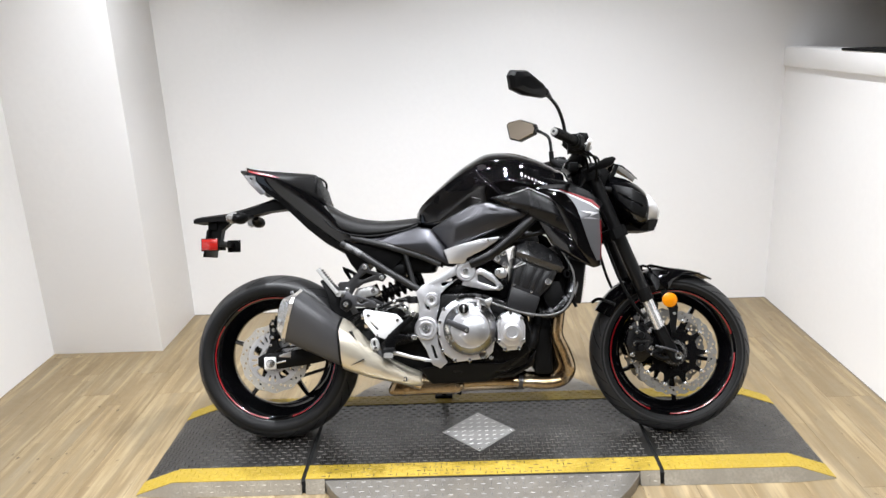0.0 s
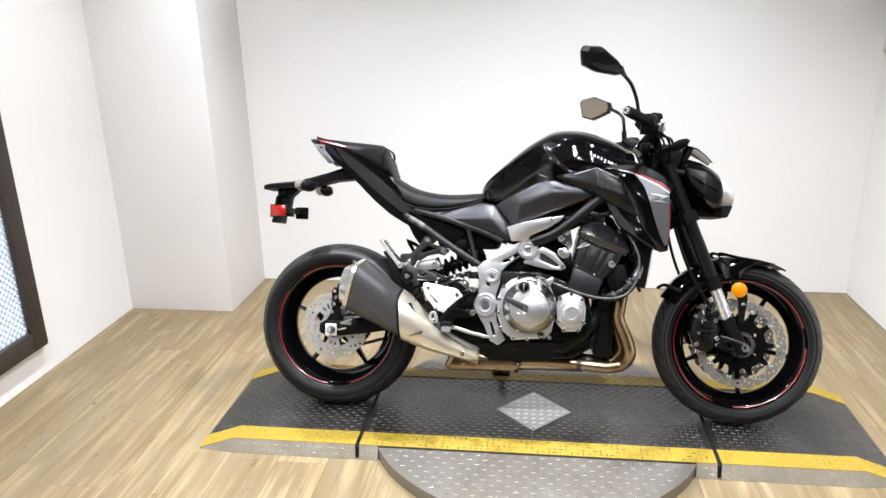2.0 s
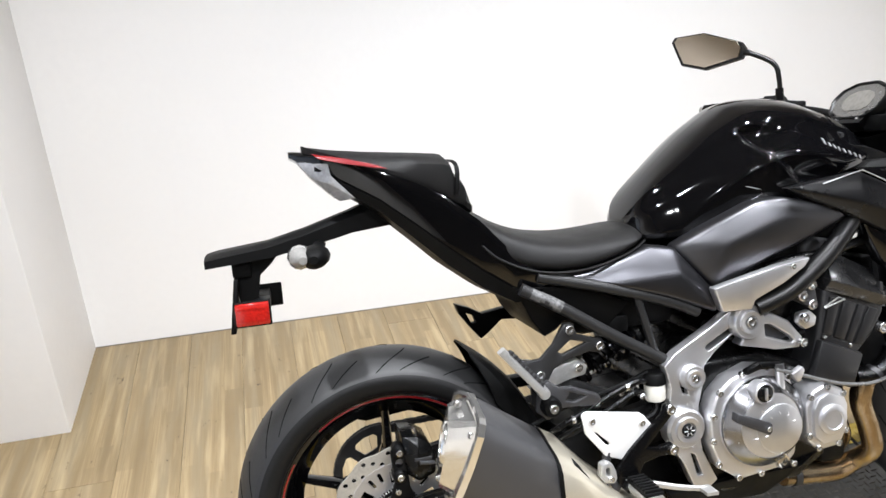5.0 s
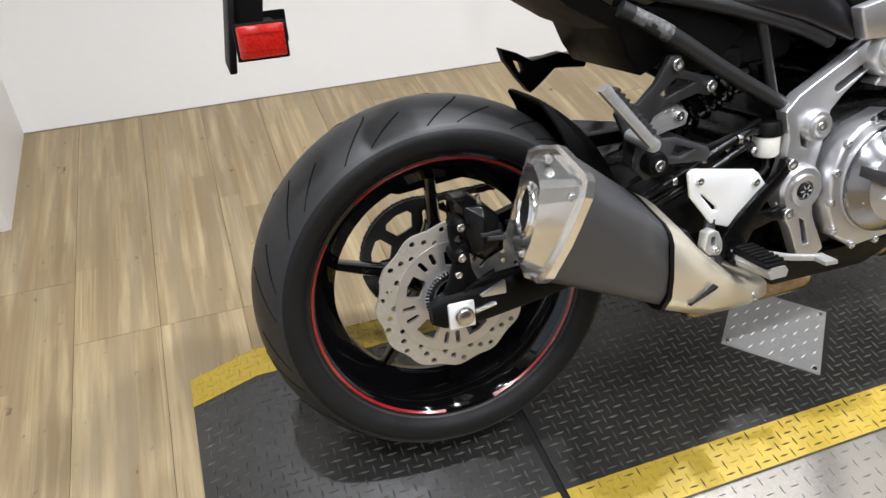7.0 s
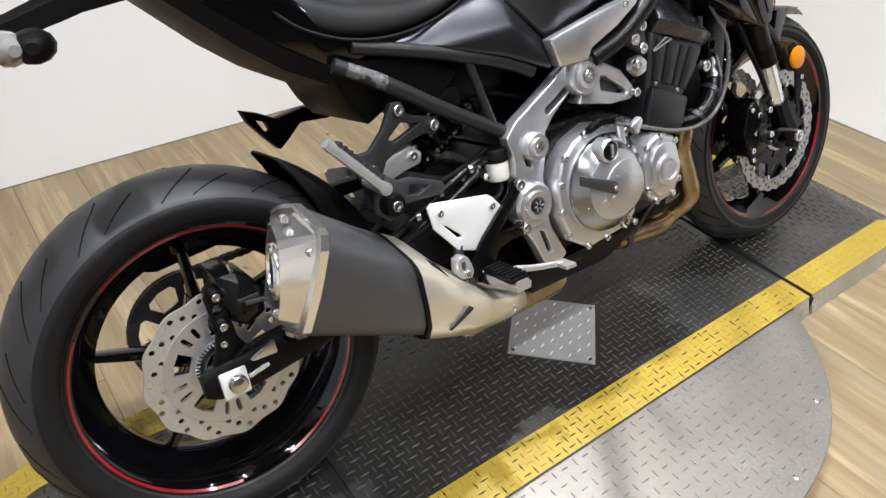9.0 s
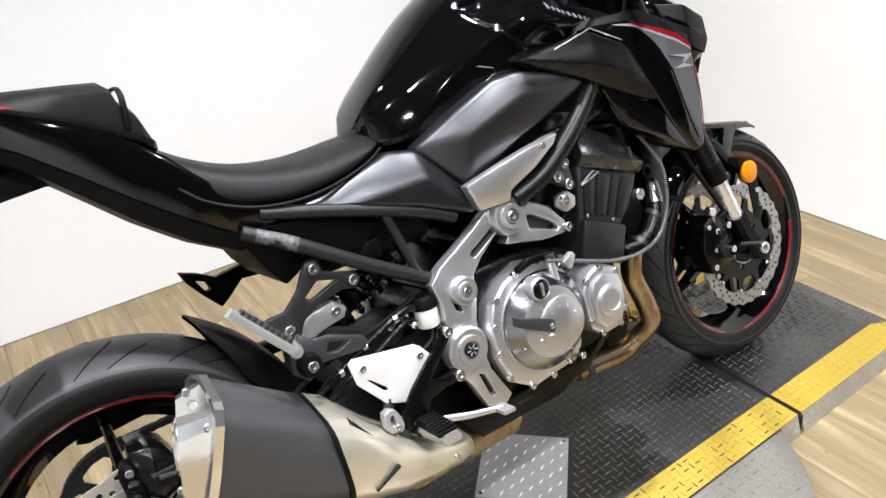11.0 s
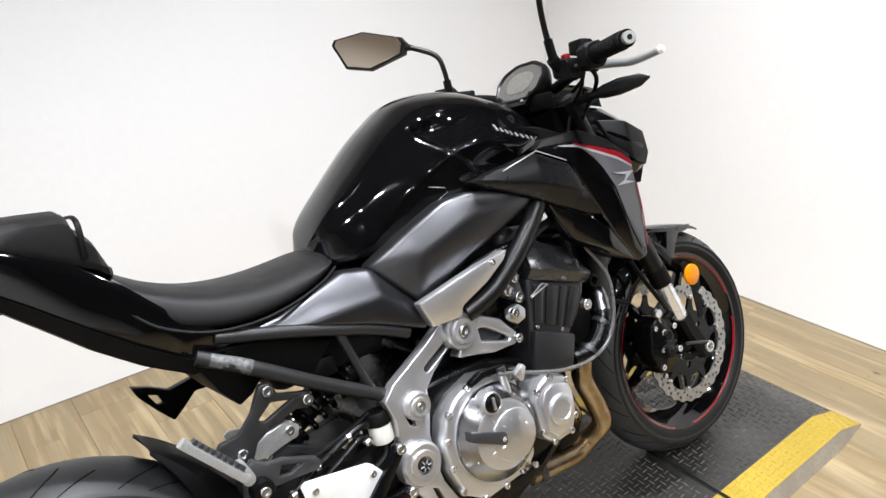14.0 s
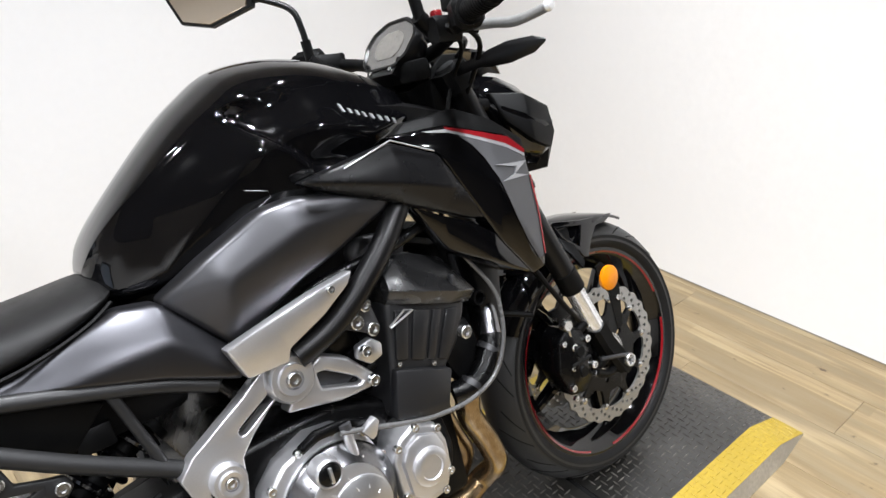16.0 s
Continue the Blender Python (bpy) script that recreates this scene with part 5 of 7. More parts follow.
# the end cap: a rolled lip, sloping facets and a flat face round the outlet that turns inwards
rim_a, rim_b = muffler_ring((-0.6, 0.553), (-0.658, 0.375), -0.123, -0.29), muffler_ring((-0.611, 0.557), (-0.671, 0.378), -0.123, -0.29)
lip = muffler_ring((-0.613, 0.555), (-0.674, 0.382), -0.124, -0.286, 0.955)
inner_lip = muffler_ring((-0.611, 0.55), (-0.672, 0.385), -0.126, -0.282, 0.91)
FACE_N, FACE_C = Vector((-0.955, 0.2, 0.22)).normalized(), Vector((-0.666, -0.222, 0.48))


def on_face(y, z):
    return (FACE_C.x - (FACE_N.y * (y - FACE_C.y) + FACE_N.z * (z - FACE_C.z)) / FACE_N.x, y, z)


face = [on_face(y, z) for y, z in ((-0.172, 0.53), (-0.208, 0.536), (-0.247, 0.527), (-0.259, 0.518), (-0.266, 0.5), (-0.264, 0.468), (-0.258, 0.446), (-0.242, 0.416), (-0.232, 0.406), (-0.212, 0.4), (-0.165, 0.42), (-0.152, 0.5))]
tip = part("silencer_end_cap", loft([rim_a, rim_b, lip, inner_lip, face]), ENDSTEEL, silencer, "polished steel silencer end cap", angle=14)
out_m = Matrix.Translation(on_face(-0.216, 0.476)) @ FACE_N.to_track_quat("X", "Z").to_matrix().to_4x4()
outlet = part("outlet", moved(lathe([(0.0295, 0.003), (0.031, 0.006), (0.0345, 0.0065), (0.0365, 0.004), (0.0395, 0.0042), (0.041, 0.002), (0.041, -0.01), (0.0295, -0.01)], (0, 0, 0), 36, ring=True, axis="x"), out_m), ENDSTEEL, tip, "round double-lipped steel outlet")
# Shallow black disc painted as the shade of an open bore.
part("bore", moved(lathe([(0, 0.0016), (0.0297, 0.0016), (0.0297, -0.009), (0, -0.009)], (0, 0, 0), 24, axis="x"), out_m), GAP, outlet, "black disc for the bore")
for bx, by, bz in ((-0.636, -0.225, 0.546), (-0.632, -0.283, 0.509), (-0.684, -0.236, 0.424)):
    bolt(tip, bx, by, bz, 0.006)
SH_ROWS = (((-0.471, 0.452), (-0.461, 0.278), -0.112, -0.266), ((-0.44, 0.432), (-0.42, 0.262), -0.11, -0.265), ((-0.385, 0.37), (-0.37, 0.243), -0.105, -0.25), ((-0.315, 0.306), (-0.3, 0.224), -0.095, -0.22), ((-0.245, 0.266), (-0.236, 0.204), -0.085, -0.183), ((-0.207, 0.25), (-0.2, 0.202), -0.085, -0.165), ((-0.198, 0.242), (-0.194, 0.206), -0.09, -0.156))
shield = part("heat_shield", loft([muffler_ring(*r, 1.0, SHIELD_RING) for r in SH_ROWS]), CHAMPAGNE, exhaust, "brushed champagne steel heat shield", angle=40)
# Slots are solid dark inserts, coloured as the shade inside.
part("shield_slot", plate([(-0.43, 0.293), (-0.384, 0.312), (-0.383, 0.315), (-0.39, 0.314)], -0.266, -0.25, (), 0.0), GAP, shield, "dark insert for a slot")
part("shield_slot", plate([(-0.437, 0.408), (-0.43, 0.408), (-0.392, 0.35), (-0.395, 0.344), (-0.404, 0.35)], -0.262, -0.22, (), 0.0, bend=lambda x, z: 0.012), GAP, shield, "dark insert for a slot")
bolt(shield, -0.252, -0.189, 0.233, 0.009)
stay = part("silencer_hanger", plate([(-0.47, 0.53), (-0.452, 0.548), (-0.43, 0.53), (-0.405, 0.528), (-0.352, 0.506), (-0.346, 0.494), (-0.355, 0.484), (-0.395, 0.488), (-0.43, 0.49), (-0.455, 0.47), (-0.478, 0.49)], -0.185, -0.172, [[(-0.41, 0.518), (-0.378, 0.507), (-0.4, 0.499), (-0.418, 0.503)]], 0.003), CASTDARK, exhaust, "dark grey pierced hanger plate")
part("hanger_rubber", lathe([(0.008, -0.206), (0.016, -0.206), (0.019, -0.2), (0.019, -0.18)], (-0.452, 0, 0.5), 24), MATT, stay, "black rubber bush")
bolt(stay, -0.452, -0.206, 0.5, 0.0085)

# ---- foot controls ----
for sd in (-1, 1):
    y0, y1 = (-0.15, -0.138) if sd < 0 else (0.138, 0.15)
    if sd > 0:
        part("peg_hanger", plate([(-0.532, 0.636), (-0.5, 0.624), (-0.469, 0.606), (-0.41, 0.614), (-0.355, 0.596), (-0.36, 0.58), (-0.423, 0.586), (-0.452, 0.562), (-0.475, 0.546), (-0.5, 0.577), (-0.524, 0.612)], 0.18, 0.205, [[(-0.508, 0.612), (-0.49, 0.604), (-0.484, 0.585), (-0.495, 0.585)]], 0.003), MATT, bike, "black passenger peg hanger")
        continue
    hang = part("peg_hanger", plate([(-0.4, 0.642), (-0.38, 0.641), (-0.374, 0.618), (-0.345, 0.608), (-0.322, 0.602), (-0.316, 0.586), (-0.328, 0.574), (-0.35, 0.58), (-0.395, 0.57), (-0.425, 0.555), (-0.44, 0.53), (-0.44, 0.495), (-0.458, 0.48), (-0.474, 0.492), (-0.472, 0.53), (-0.49, 0.568), (-0.483, 0.578), (-0.452, 0.579), (-0.424, 0.604), (-0.41, 0.626)], y0, y1, [[(-0.388, 0.608), (-0.356, 0.599), (-0.405, 0.582), (-0.415, 0.588)]], 0.003), FRAMEPAINT, bike, "dark grey passenger peg hanger", matrix=Matrix.Translation((0, 0, 0)))
    for bx, bz in ((-0.39, 0.629), (-0.33, 0.59), (-0.456, 0.497), (-0.455, 0.549)):
        bolt(hang, bx, sd * 0.152, bz, 0.009, side=sd)
    peg = part("passenger_peg", loft([[(-0.476 - 0.07 * f + dx * 0.0062, sd * (0.226 - 0.014 * f + dy * 0.0078), 0.54 + 0.086 * f + dx * 0.0045) for dx, dy in ((-1, -0.8), (-0.5, -1.1), (0.7, -1), (1, -0.6), (1, 0.6), (0.7, 1), (-0.5, 1.1), (-1, 0.8))] for f in (0, 0.08, 0.5, 0.93, 1.0)]), PEGALU if sd < 0 else MATT, hang, "folded aluminium passenger peg" if sd < 0 else "folded black passenger peg")
    for k in range(9):
        f = 0.14 + 0.09 * k
        px_, pz_ = -0.476 - 0.07 * f + 0.005, 0.54 + 0.086 * f + 0.0045
        part("peg_tooth", loft([[(px_ + 0.0055 * g - 0.0022 * k_, yy, pz_ + 0.0045 * g + 0.0027 * k_) for g, k_ in ((0, -1), (1, -0.5), (1, 0.5), (0, 1))] for yy in (sd * 0.2345 - sd * 0.014 * f, sd * 0.2185 - sd * 0.014 * f)]), CASTDARK if sd < 0 else MATT, peg)
    part("peg_pivot", tube([(-0.465, sd * 0.15, 0.535), (-0.474, sd * 0.226, 0.538)], 0.0105, 12, 1), PEGALU if sd < 0 else MATT, hang)
for sd in (-1, 1):
    heel = part("heel_guard", plate([(-0.395, 0.474), (-0.386, 0.48), (-0.276, 0.46), (-0.267, 0.453), (-0.253, 0.434), (-0.256, 0.427), (-0.279, 0.408), (-0.285, 0.378), (-0.294, 0.369), (-0.306, 0.369), (-0.35, 0.386), (-0.389, 0.436)], -0.198 if sd < 0 else 0.19, -0.19 if sd < 0 else 0.198, [[(-0.372, 0.438), (-0.366, 0.435), (-0.341, 0.411), (-0.341, 0.406), (-0.348, 0.408)]], 0.003, 3), ALU, bike, "silver heel guard plate")
    for bx, bz in ((-0.375, 0.46), (-0.297, 0.384), (-0.273, 0.44)):
        bolt(heel, bx, sd * 0.1985, bz, 0.0062, side=sd)
    ya, yb = (-0.206, -0.192) if sd < 0 else (0.192, 0.206)
    stay = part("peg_stay", plate([(-0.226, 0.47), (-0.21, 0.47), (-0.206, 0.455), (-0.222, 0.438), (-0.25, 0.41), (-0.268, 0.392), (-0.24, 0.388), (-0.215, 0.392), (-0.205, 0.382), (-0.212, 0.368), (-0.24, 0.37), (-0.275, 0.362), (-0.292, 0.33), (-0.31, 0.318), (-0.332, 0.33), (-0.33, 0.362), (-0.304, 0.392), (-0.268, 0.424), (-0.234, 0.45)], ya, yb, (), 0.003), ENGBLACK, bike, "black rider peg bracket")
    bolt(stay, -0.217, sd * 0.208, 0.461, 0.0095, side=sd)
    bolt(stay, -0.215, sd * 0.208, 0.38, 0.0095, side=sd)
    fp = part("rider_peg", loft([[(-0.305 + f * 0.008 + dx * 0.014, sd * (0.206 + 0.085 * f), 0.326 + dz * 0.011) for dx, dz in ((-1, -0.6), (1, -0.6), (1.2, 0.3), (0.8, 1), (-0.8, 1), (-1.2, 0.3))] for f in (0, 0.1, 0.9, 1.0)]), PEGALU, bike, "aluminium rider peg with ribbed rubber top")
    part("peg_rubber", box(-0.319, -0.281, min(sd * 0.212, sd * 0.288), max(sd * 0.212, sd * 0.288), 0.335, 0.343, 0.003), MATT, fp, "black ribbed rubber")
    for k in range(7):
        yk = sd * (0.218 + 0.0105 * k)
        part("rubber_rib", box(-0.317, -0.283, yk - 0.003, yk + 0.003, 0.342, 0.3475, 0.0012), MATT, fp)
    part("peg_spring", tube([(-0.312, sd * 0.2, 0.322), (-0.29, sd * 0.212, 0.316)], 0.006, 10, 1), BOLTSTEEL, fp)
pedal = part("brake_pedal", tube([(-0.31, -0.21, 0.33), (-0.27, -0.218, 0.325), (-0.22, -0.226, 0.312), (-0.185, -0.232, 0.306), (-0.165, -0.236, 0.302)], (0.0068, 0.0052), 10, flat=0.6), PEGALU, bike, "aluminium rear brake pedal")
part("pedal_tip", loft([[(-0.166 + i * 0.012, -0.226 - f * 0.034, 0.303 + j * 0.004) for i, j in ((-1, -0.6), (1, -1), (1, 0.6), (-1, 1))] for f in (0, 0.15, 0.85, 1.0)]), PEGALU, pedal)
part("pedal_pivot", lathe([(0, -0.222), (0.008, -0.222), (0.012, -0.218), (0.012, -0.19)], (-0.312, 0, 0.325), 18), ENGBLACK, pedal)
mc = part("master_cylinder", tube([(-0.352, -0.19, 0.352), (-0.344, -0.19, 0.392)], 0.0085, 14, 1), CASTDARK, bike, "slim dark grey rear master cylinder")
part("pushrod", tube([(-0.35, -0.192, 0.32), (-0.35, -0.192, 0.354)], 0.0038, 8, 1), BOLTSTEEL, mc)
part("boot", lathe([(0.005, 0.33), (0.0095, 0.334), (0.007, 0.338), (0.0105, 0.342), (0.0075, 0.346), (0.0105, 0.35), (0.006, 0.354)], (-0.3515, -0.19, 0), 14, axis="z"), CASTDARK, mc)
clevis2 = part("pedal_clevis", plate([(-0.366, 0.376), (-0.354, 0.38), (-0.345, 0.376), (-0.338, 0.36), (-0.336, 0.345), (-0.342, 0.336), (-0.362, 0.34), (-0.369, 0.352)], -0.212, -0.192, [slot(-0.354, 0.366, -0.354, 0.356, 0.004, 4)], 0.003), PEGALU, bike, "cast aluminium brake pedal clevis")
bolt(clevis2, -0.35, -0.213, 0.347, 0.006)
part("linkage_block", plate([(-0.362, 0.33), (-0.34, 0.34), (-0.322, 0.325), (-0.33, 0.306), (-0.35, 0.304)], -0.202, -0.184, (), 0.003), CASTDARK, bike)
bolt(mc, -0.352, -0.204, 0.328, 0.006)
resv = part("brake_reservoir", lathe([(0, 0.462), (0.018, 0.462), (0.021, 0.466), (0.021, 0.497), (0, 0.497)], (-0.217, -0.15, 0), 24, axis="z"), WHITEPLASTIC, bike, "milky plastic brake fluid reservoir")
part("reservoir_cap", lathe([(0.0225, 0.496), (0.0225, 0.515), (0.02, 0.519), (0, 0.52)], (-0.217, -0.15, 0), 24, axis="z"), MATT, resv)
part("reservoir_hose", tube([(-0.217, -0.15, 0.465), (-0.225, -0.16, 0.44), (-0.28, -0.17, 0.42), (-0.325, -0.185, 0.395)], 0.006, 8), MATT, resv)
stand = part("side_stand", tube([(-0.11, 0.12, 0.27), (-0.125, 0.2, 0.17), (-0.14, 0.28, 0.105)], 0.0125, 12), MATT, bike, "black side stand, folded out")
part("stand_foot", moved(box(-0.035, 0.035, -0.02, 0.02, -0.006, 0.006, 0.004), Matrix.Translation((-0.14, 0.283, 0.096)) @ pose(0, 0, 0, LEAN)), MATT, stand)
part("stand_tang", tube([(-0.06, -0.02, 0.18), (-0.07, -0.03, 0.15)], 0.008, 10), MATT, bike)

# ---- fork, brakes, front fender ----
FORK_TOP, FORK_LOW = Vector((0.428, 0, 0.945)), Vector((0.668, 0, 0.345))
fax = (FORK_LOW - FORK_TOP).normalized()
fork = group("front_fork", bike)


def on_fork(d, y):
    p = FORK_TOP + fax * d
    return (p.x, y, p.z)


for sd in (-1, 1):
    y = sd * 0.108
    part("fork_cap", tube([on_fork(-0.02, y), on_fork(0.0, y)], 0.0185, 18, 1), CASTDARK, fork)
    part("outer_tube", tube([on_fork(0.0, y), on_fork(0.2, y), on_fork(0.21, y), on_fork(0.46, y)], 0.0232, 22, 2), SATIN, fork, "black upper fork tube")
    part("fork_lower_collar", tube([on_fork(0.452, y), on_fork(0.498, y)], 0.0252, 22, 1), MATT, fork)
    part("inner_tube", tube([on_fork(0.48, y), on_fork(0.64, y)], 0.0198, 22, 1), FORKCHROME, fork, "chromed lower fork tube")
    lug = part("axle_lug", loft([[(px + u * w * 0.8, y + v * 0.022, pz + q * w) for u, v, q in ((-1, -0.6, -0.3), (-0.5, -1, -0.3), (0.6, -1, 0.3), (1, -0.5, 0.3), (1, 0.5, 0.3), (0.6, 1, 0.3), (-0.5, 1, -0.3), (-1, 0.6, -0.3))] for px, pz, w in ((0.651, 0.385, 0.0235), (0.668, 0.345, 0.024), (0.69, 0.305, 0.026), (0.706, 0.27, 0.023), (0.712, 0.262, 0.014))]), MATT, fork, "black cast fork foot")
    part("axle_end", lathe([(0.005, -0.004), (0.009, -0.004), (0.0105, -0.01), (0.0135, -0.01), (0.0155, -0.006), (0.0155, 0.01), (0.005, 0.01)], (FRONT[0], sd * 0.128, FRONT[1] - 0.003), 24, ring=True), BOLTSTEEL, lug)
    part("brace_arm", tube([(0.7, y, 0.285), (0.66, sd * 0.115, 0.275), (0.62, sd * 0.118, 0.295)], 0.009, 10), MATT, lug)
    cal = part("front_caliper", facets([(0.546, sd * 0.108, 0.392), (0.57, sd * 0.112, 0.412), (0.61, sd * 0.11, 0.396), (0.63, sd * 0.112, 0.345), (0.618, sd * 0.112, 0.287), (0.59, sd * 0.108, 0.262), (0.552, sd * 0.108, 0.272), (0.532, sd * 0.108, 0.33), (0.575, sd * 0.122, 0.372), (0.6, sd * 0.12, 0.355), (0.598, sd * 0.12, 0.31), (0.568, sd * 0.122, 0.302)],
                                       [(0, 1, 8), (1, 2, 9, 8), (2, 3, 9), (3, 4, 10, 9), (4, 5, 10), (5, 6, 11, 10), (6, 7, 11), (7, 0, 8, 11), (8, 9, 10, 11)], -sd * 0.055, 0.003, 2, 8), ENGBLACK, bike, "black four-piston front caliper")
    for bx, bz, br_ in ((0.55, 0.388, 0.006), (0.575, 0.371, 0.008), (0.615, 0.374, 0.008), (0.62, 0.313, 0.0085), (0.623, 0.291, 0.0075), (0.562, 0.33, 0.006), (0.552, 0.29, 0.0075), (0.554, 0.267, 0.006), (0.636, 0.402, 0.008)):
        bolt(cal, bx, sd * 0.116, bz, br_, side=sd)
    for bz in (0.36, 0.315):
        part("piston_cap", lathe([(0, -0.004), (0.0105, -0.004), (0.0135, 0.001), (0.0135, 0.012)] if sd < 0 else [(0, 0.004), (0.0105, 0.004), (0.0135, -0.001), (0.0135, -0.012)], (0.584, sd * 0.121, bz), 20), MATT, cal)
    # Slot drawn as a solid dark bar, its shade in the colour.
    part("bridge_slot", box(0.556, 0.612, sd * 0.121 - 0.0015, sd * 0.121 + 0.0015, 0.335, 0.341, 0.001), GAP, cal)
    part("hose_banjo", lathe([(0, -0.006), (0.01, -0.006), (0.0125, -0.002), (0.0125, 0.01), (0, 0.01)] if sd < 0 else [(0, 0.006), (0.01, 0.006), (0.0125, 0.002), (0.0125, -0.01), (0, -0.01)], (0.57, sd * 0.114, 0.42), 20), BOLTSTEEL, cal, "bright hose banjo")
    part("sensor_arm", tube([(0.632, sd * 0.128, 0.322), (0.67, sd * 0.134, 0.312), (0.706, sd * 0.132, 0.3)], 0.0042, 8), CASTDARK, cal)
    part("bleed_nipple", tube([(0.575, sd * 0.112, 0.394), (0.57, sd * 0.115, 0.415)], 0.0042, 8, 1), BOLTSTEEL, cal)
    part("caliper_lug", tube([(0.61, sd * 0.1, 0.39), (0.64, sd * 0.108, 0.405), (0.655, sd * 0.108, 0.38)], 0.011, 10), MATT, cal)
    part("caliper_lug", tube([(0.61, sd * 0.1, 0.3), (0.645, sd * 0.108, 0.3), (0.68, sd * 0.108, 0.31)], 0.01, 10), MATT, cal)
    part("front_brake_hose", tube([(0.6, sd * 0.12, 0.42), (0.56, sd * 0.13, 0.47), (0.52, sd * 0.12, 0.55), (0.49, sd * 0.1, 0.64), (0.47, sd * 0.07, 0.72)], 0.0055, 8), MATT, bike)
    # orange side reflector on its bracket
    refl = part("side_reflector", lathe([(0, -0.0045), (0.022, -0.0045), (0.0255, -0.002), (0.0255, 0.004)] if sd < 0 else [(0, 0.0045), (0.022, 0.0045), (0.0255, 0.002), (0.0255, -0.004)], (0.683, sd * 0.143, 0.483), 36), ORANGELENS, bike, "round orange side reflector")
    part("reflector_bracket", plate([(0.655, 0.515), (0.672, 0.52), (0.705, 0.49), (0.712, 0.455), (0.7, 0.37), (0.685, 0.37), (0.68, 0.45), (0.66, 0.48)], sd * 0.138 - 0.002, sd * 0.138 + 0.002, (), 0.0), MATT, refl)
    bolt(refl, 0.697, sd * 0.143, 0.435, 0.006, side=sd)
part("axle", lathe([(0.0105, -0.13), (0.0105, 0.13)], (FRONT[0], 0, FRONT[1]), 16), BOLTSTEEL, fork)
for d, name, w in ((0.005, "top_clamp", 0.02), (0.235, "lower_clamp", 0.02)):
    c = Vector(on_fork(d, 0))
    n = fax
    e = Vector((n.z, 0, -n.x))
    rings = []
    for y in (-0.142, -0.13, -0.1, -0.06, 0.06, 0.1, 0.13, 0.142):
        k = 0.03 if 0.07 < abs(y) < 0.135 else 0.018
        back = 0.045 if abs(y) <= 0.06 else 0.0
        rings.append([Vector((c.x, y, c.z)) + n * i * w + e * (j * k + (back if j > 0 else 0)) for i, j in ((-1, -1), (1, -1), (1, 1), (-1, 1))])
    part(name, loft(rings), MATT, fork)

fender = group("front_fender", bike)
rings = []
for k in range(19):
    f = k / 18
    a = math.radians(59.5 + 90 * f)
    rr = 0.306 - 0.004 * min(1, f * 3)
    hw = 0.042 + 0.031 * min(1, f * 4) if f < 0.25 else 0.073 - 0.012 * max(0, (f - 0.7) / 0.3)
    skirt = min(1.0, max(0.0, (f - 0.2) * 6))
    row = []
    for v, dr in ((-1.0, -0.045), (-0.97, -0.025), (-0.8, -0.003), (-0.3, 0.005), (0, 0.008), (0.3, 0.005), (0.8, -0.003), (0.97, -0.025), (1.0, -0.045)):
        drop = dr * (0.1 + 0.9 * skirt)
        row.append((FRONT[0] + (rr + drop) * math.cos(a), v * hw, FRONT[1] + (rr + drop) * math.sin(a)))
    rings.append(row + [(FRONT[0] + (p[0] - FRONT[0]) * 0.987, p[1] * 0.97, FRONT[1] + (p[2] - FRONT[1]) * 0.987) for p in reversed(row)])
part("fender_shell", loft(rings), GLOSS, fender, "gloss black front fender", angle=50)
for sd in (-1, 1):
    part("fender_stay", facets([(0.62, sd * 0.068, 0.575), (0.635, sd * 0.066, 0.592), (0.675, sd * 0.066, 0.59), (0.668, sd * 0.074, 0.572), (0.657, sd * 0.115, 0.525), (0.643, sd * 0.12, 0.515), (0.634, sd * 0.1, 0.55)], [(0, 1, 6), (1, 2, 3, 6), (6, 3, 4, 5)], -sd * 0.012, 0.003), MATT, fender, "black fender stay")
for sd in (-1, 1):
    wing_lean = lambda x, z: sd * (0.085 - 0.5 * max(0.0, z - 0.56) - 0.22 * max(0.0, x - 0.7))
    part("side_wing", plate([(0.622, 0.606), (0.64, 0.611), (0.712, 0.594), (0.77, 0.584), (0.825, 0.574), (0.79, 0.566), (0.749, 0.57), (0.714, 0.55), (0.696, 0.52), (0.684, 0.522), (0.666, 0.539), (0.63, 0.588)], -0.004, 0.004, [[(0.638, 0.601), (0.704, 0.585), (0.676, 0.549), (0.646, 0.577)]], 0.002, 2, bend=wing_lean), GLOSS, fender, "gloss black side wing with a three-cornered opening")
part("hose_guide", tube([(0.43, -0.04, 0.478), (0.45, -0.08, 0.49), (0.5, -0.1, 0.47)], 0.006, 8), MATT, fender)

# ---- radiator ----
radiator = group("radiator", bike)
rz = [(0.325, 0.7), (0.37, 0.7), (0.392, 0.62), (0.37, 0.478), (0.325, 0.485), (0.335, 0.6)]
part("core", plate(rz, -0.13, 0.13, (), 0.003), CORE, radiator)
for sd in (-1, 1):
    part("side_tank", plate([(x, z) for x, z in rz], sd * 0.15 - 0.02, sd * 0.15 + 0.02, (), 0.006, 2), SATIN, radiator)
for k in range(22):
    f = k / 21
    part("fin", box(0.37 + 0.02 * math.sin(f * 2.6), 0.377 + 0.02 * math.sin(f * 2.6), -0.13, 0.13, 0.485 + f * 0.2, 0.4875 + f * 0.2), CASTDARK, radiator)
part("fan_shroud", box(0.29, 0.327, -0.125, 0.125, 0.5, 0.69, 0.012), MATT, radiator)
part("fan_motor", lathe([(0, 0.262), (0.028, 0.262), (0.03, 0.266), (0.03, 0.3), (0, 0.3)], (0, -0.03, 0.6), 20, axis="x"), ENGBLACK, radiator)
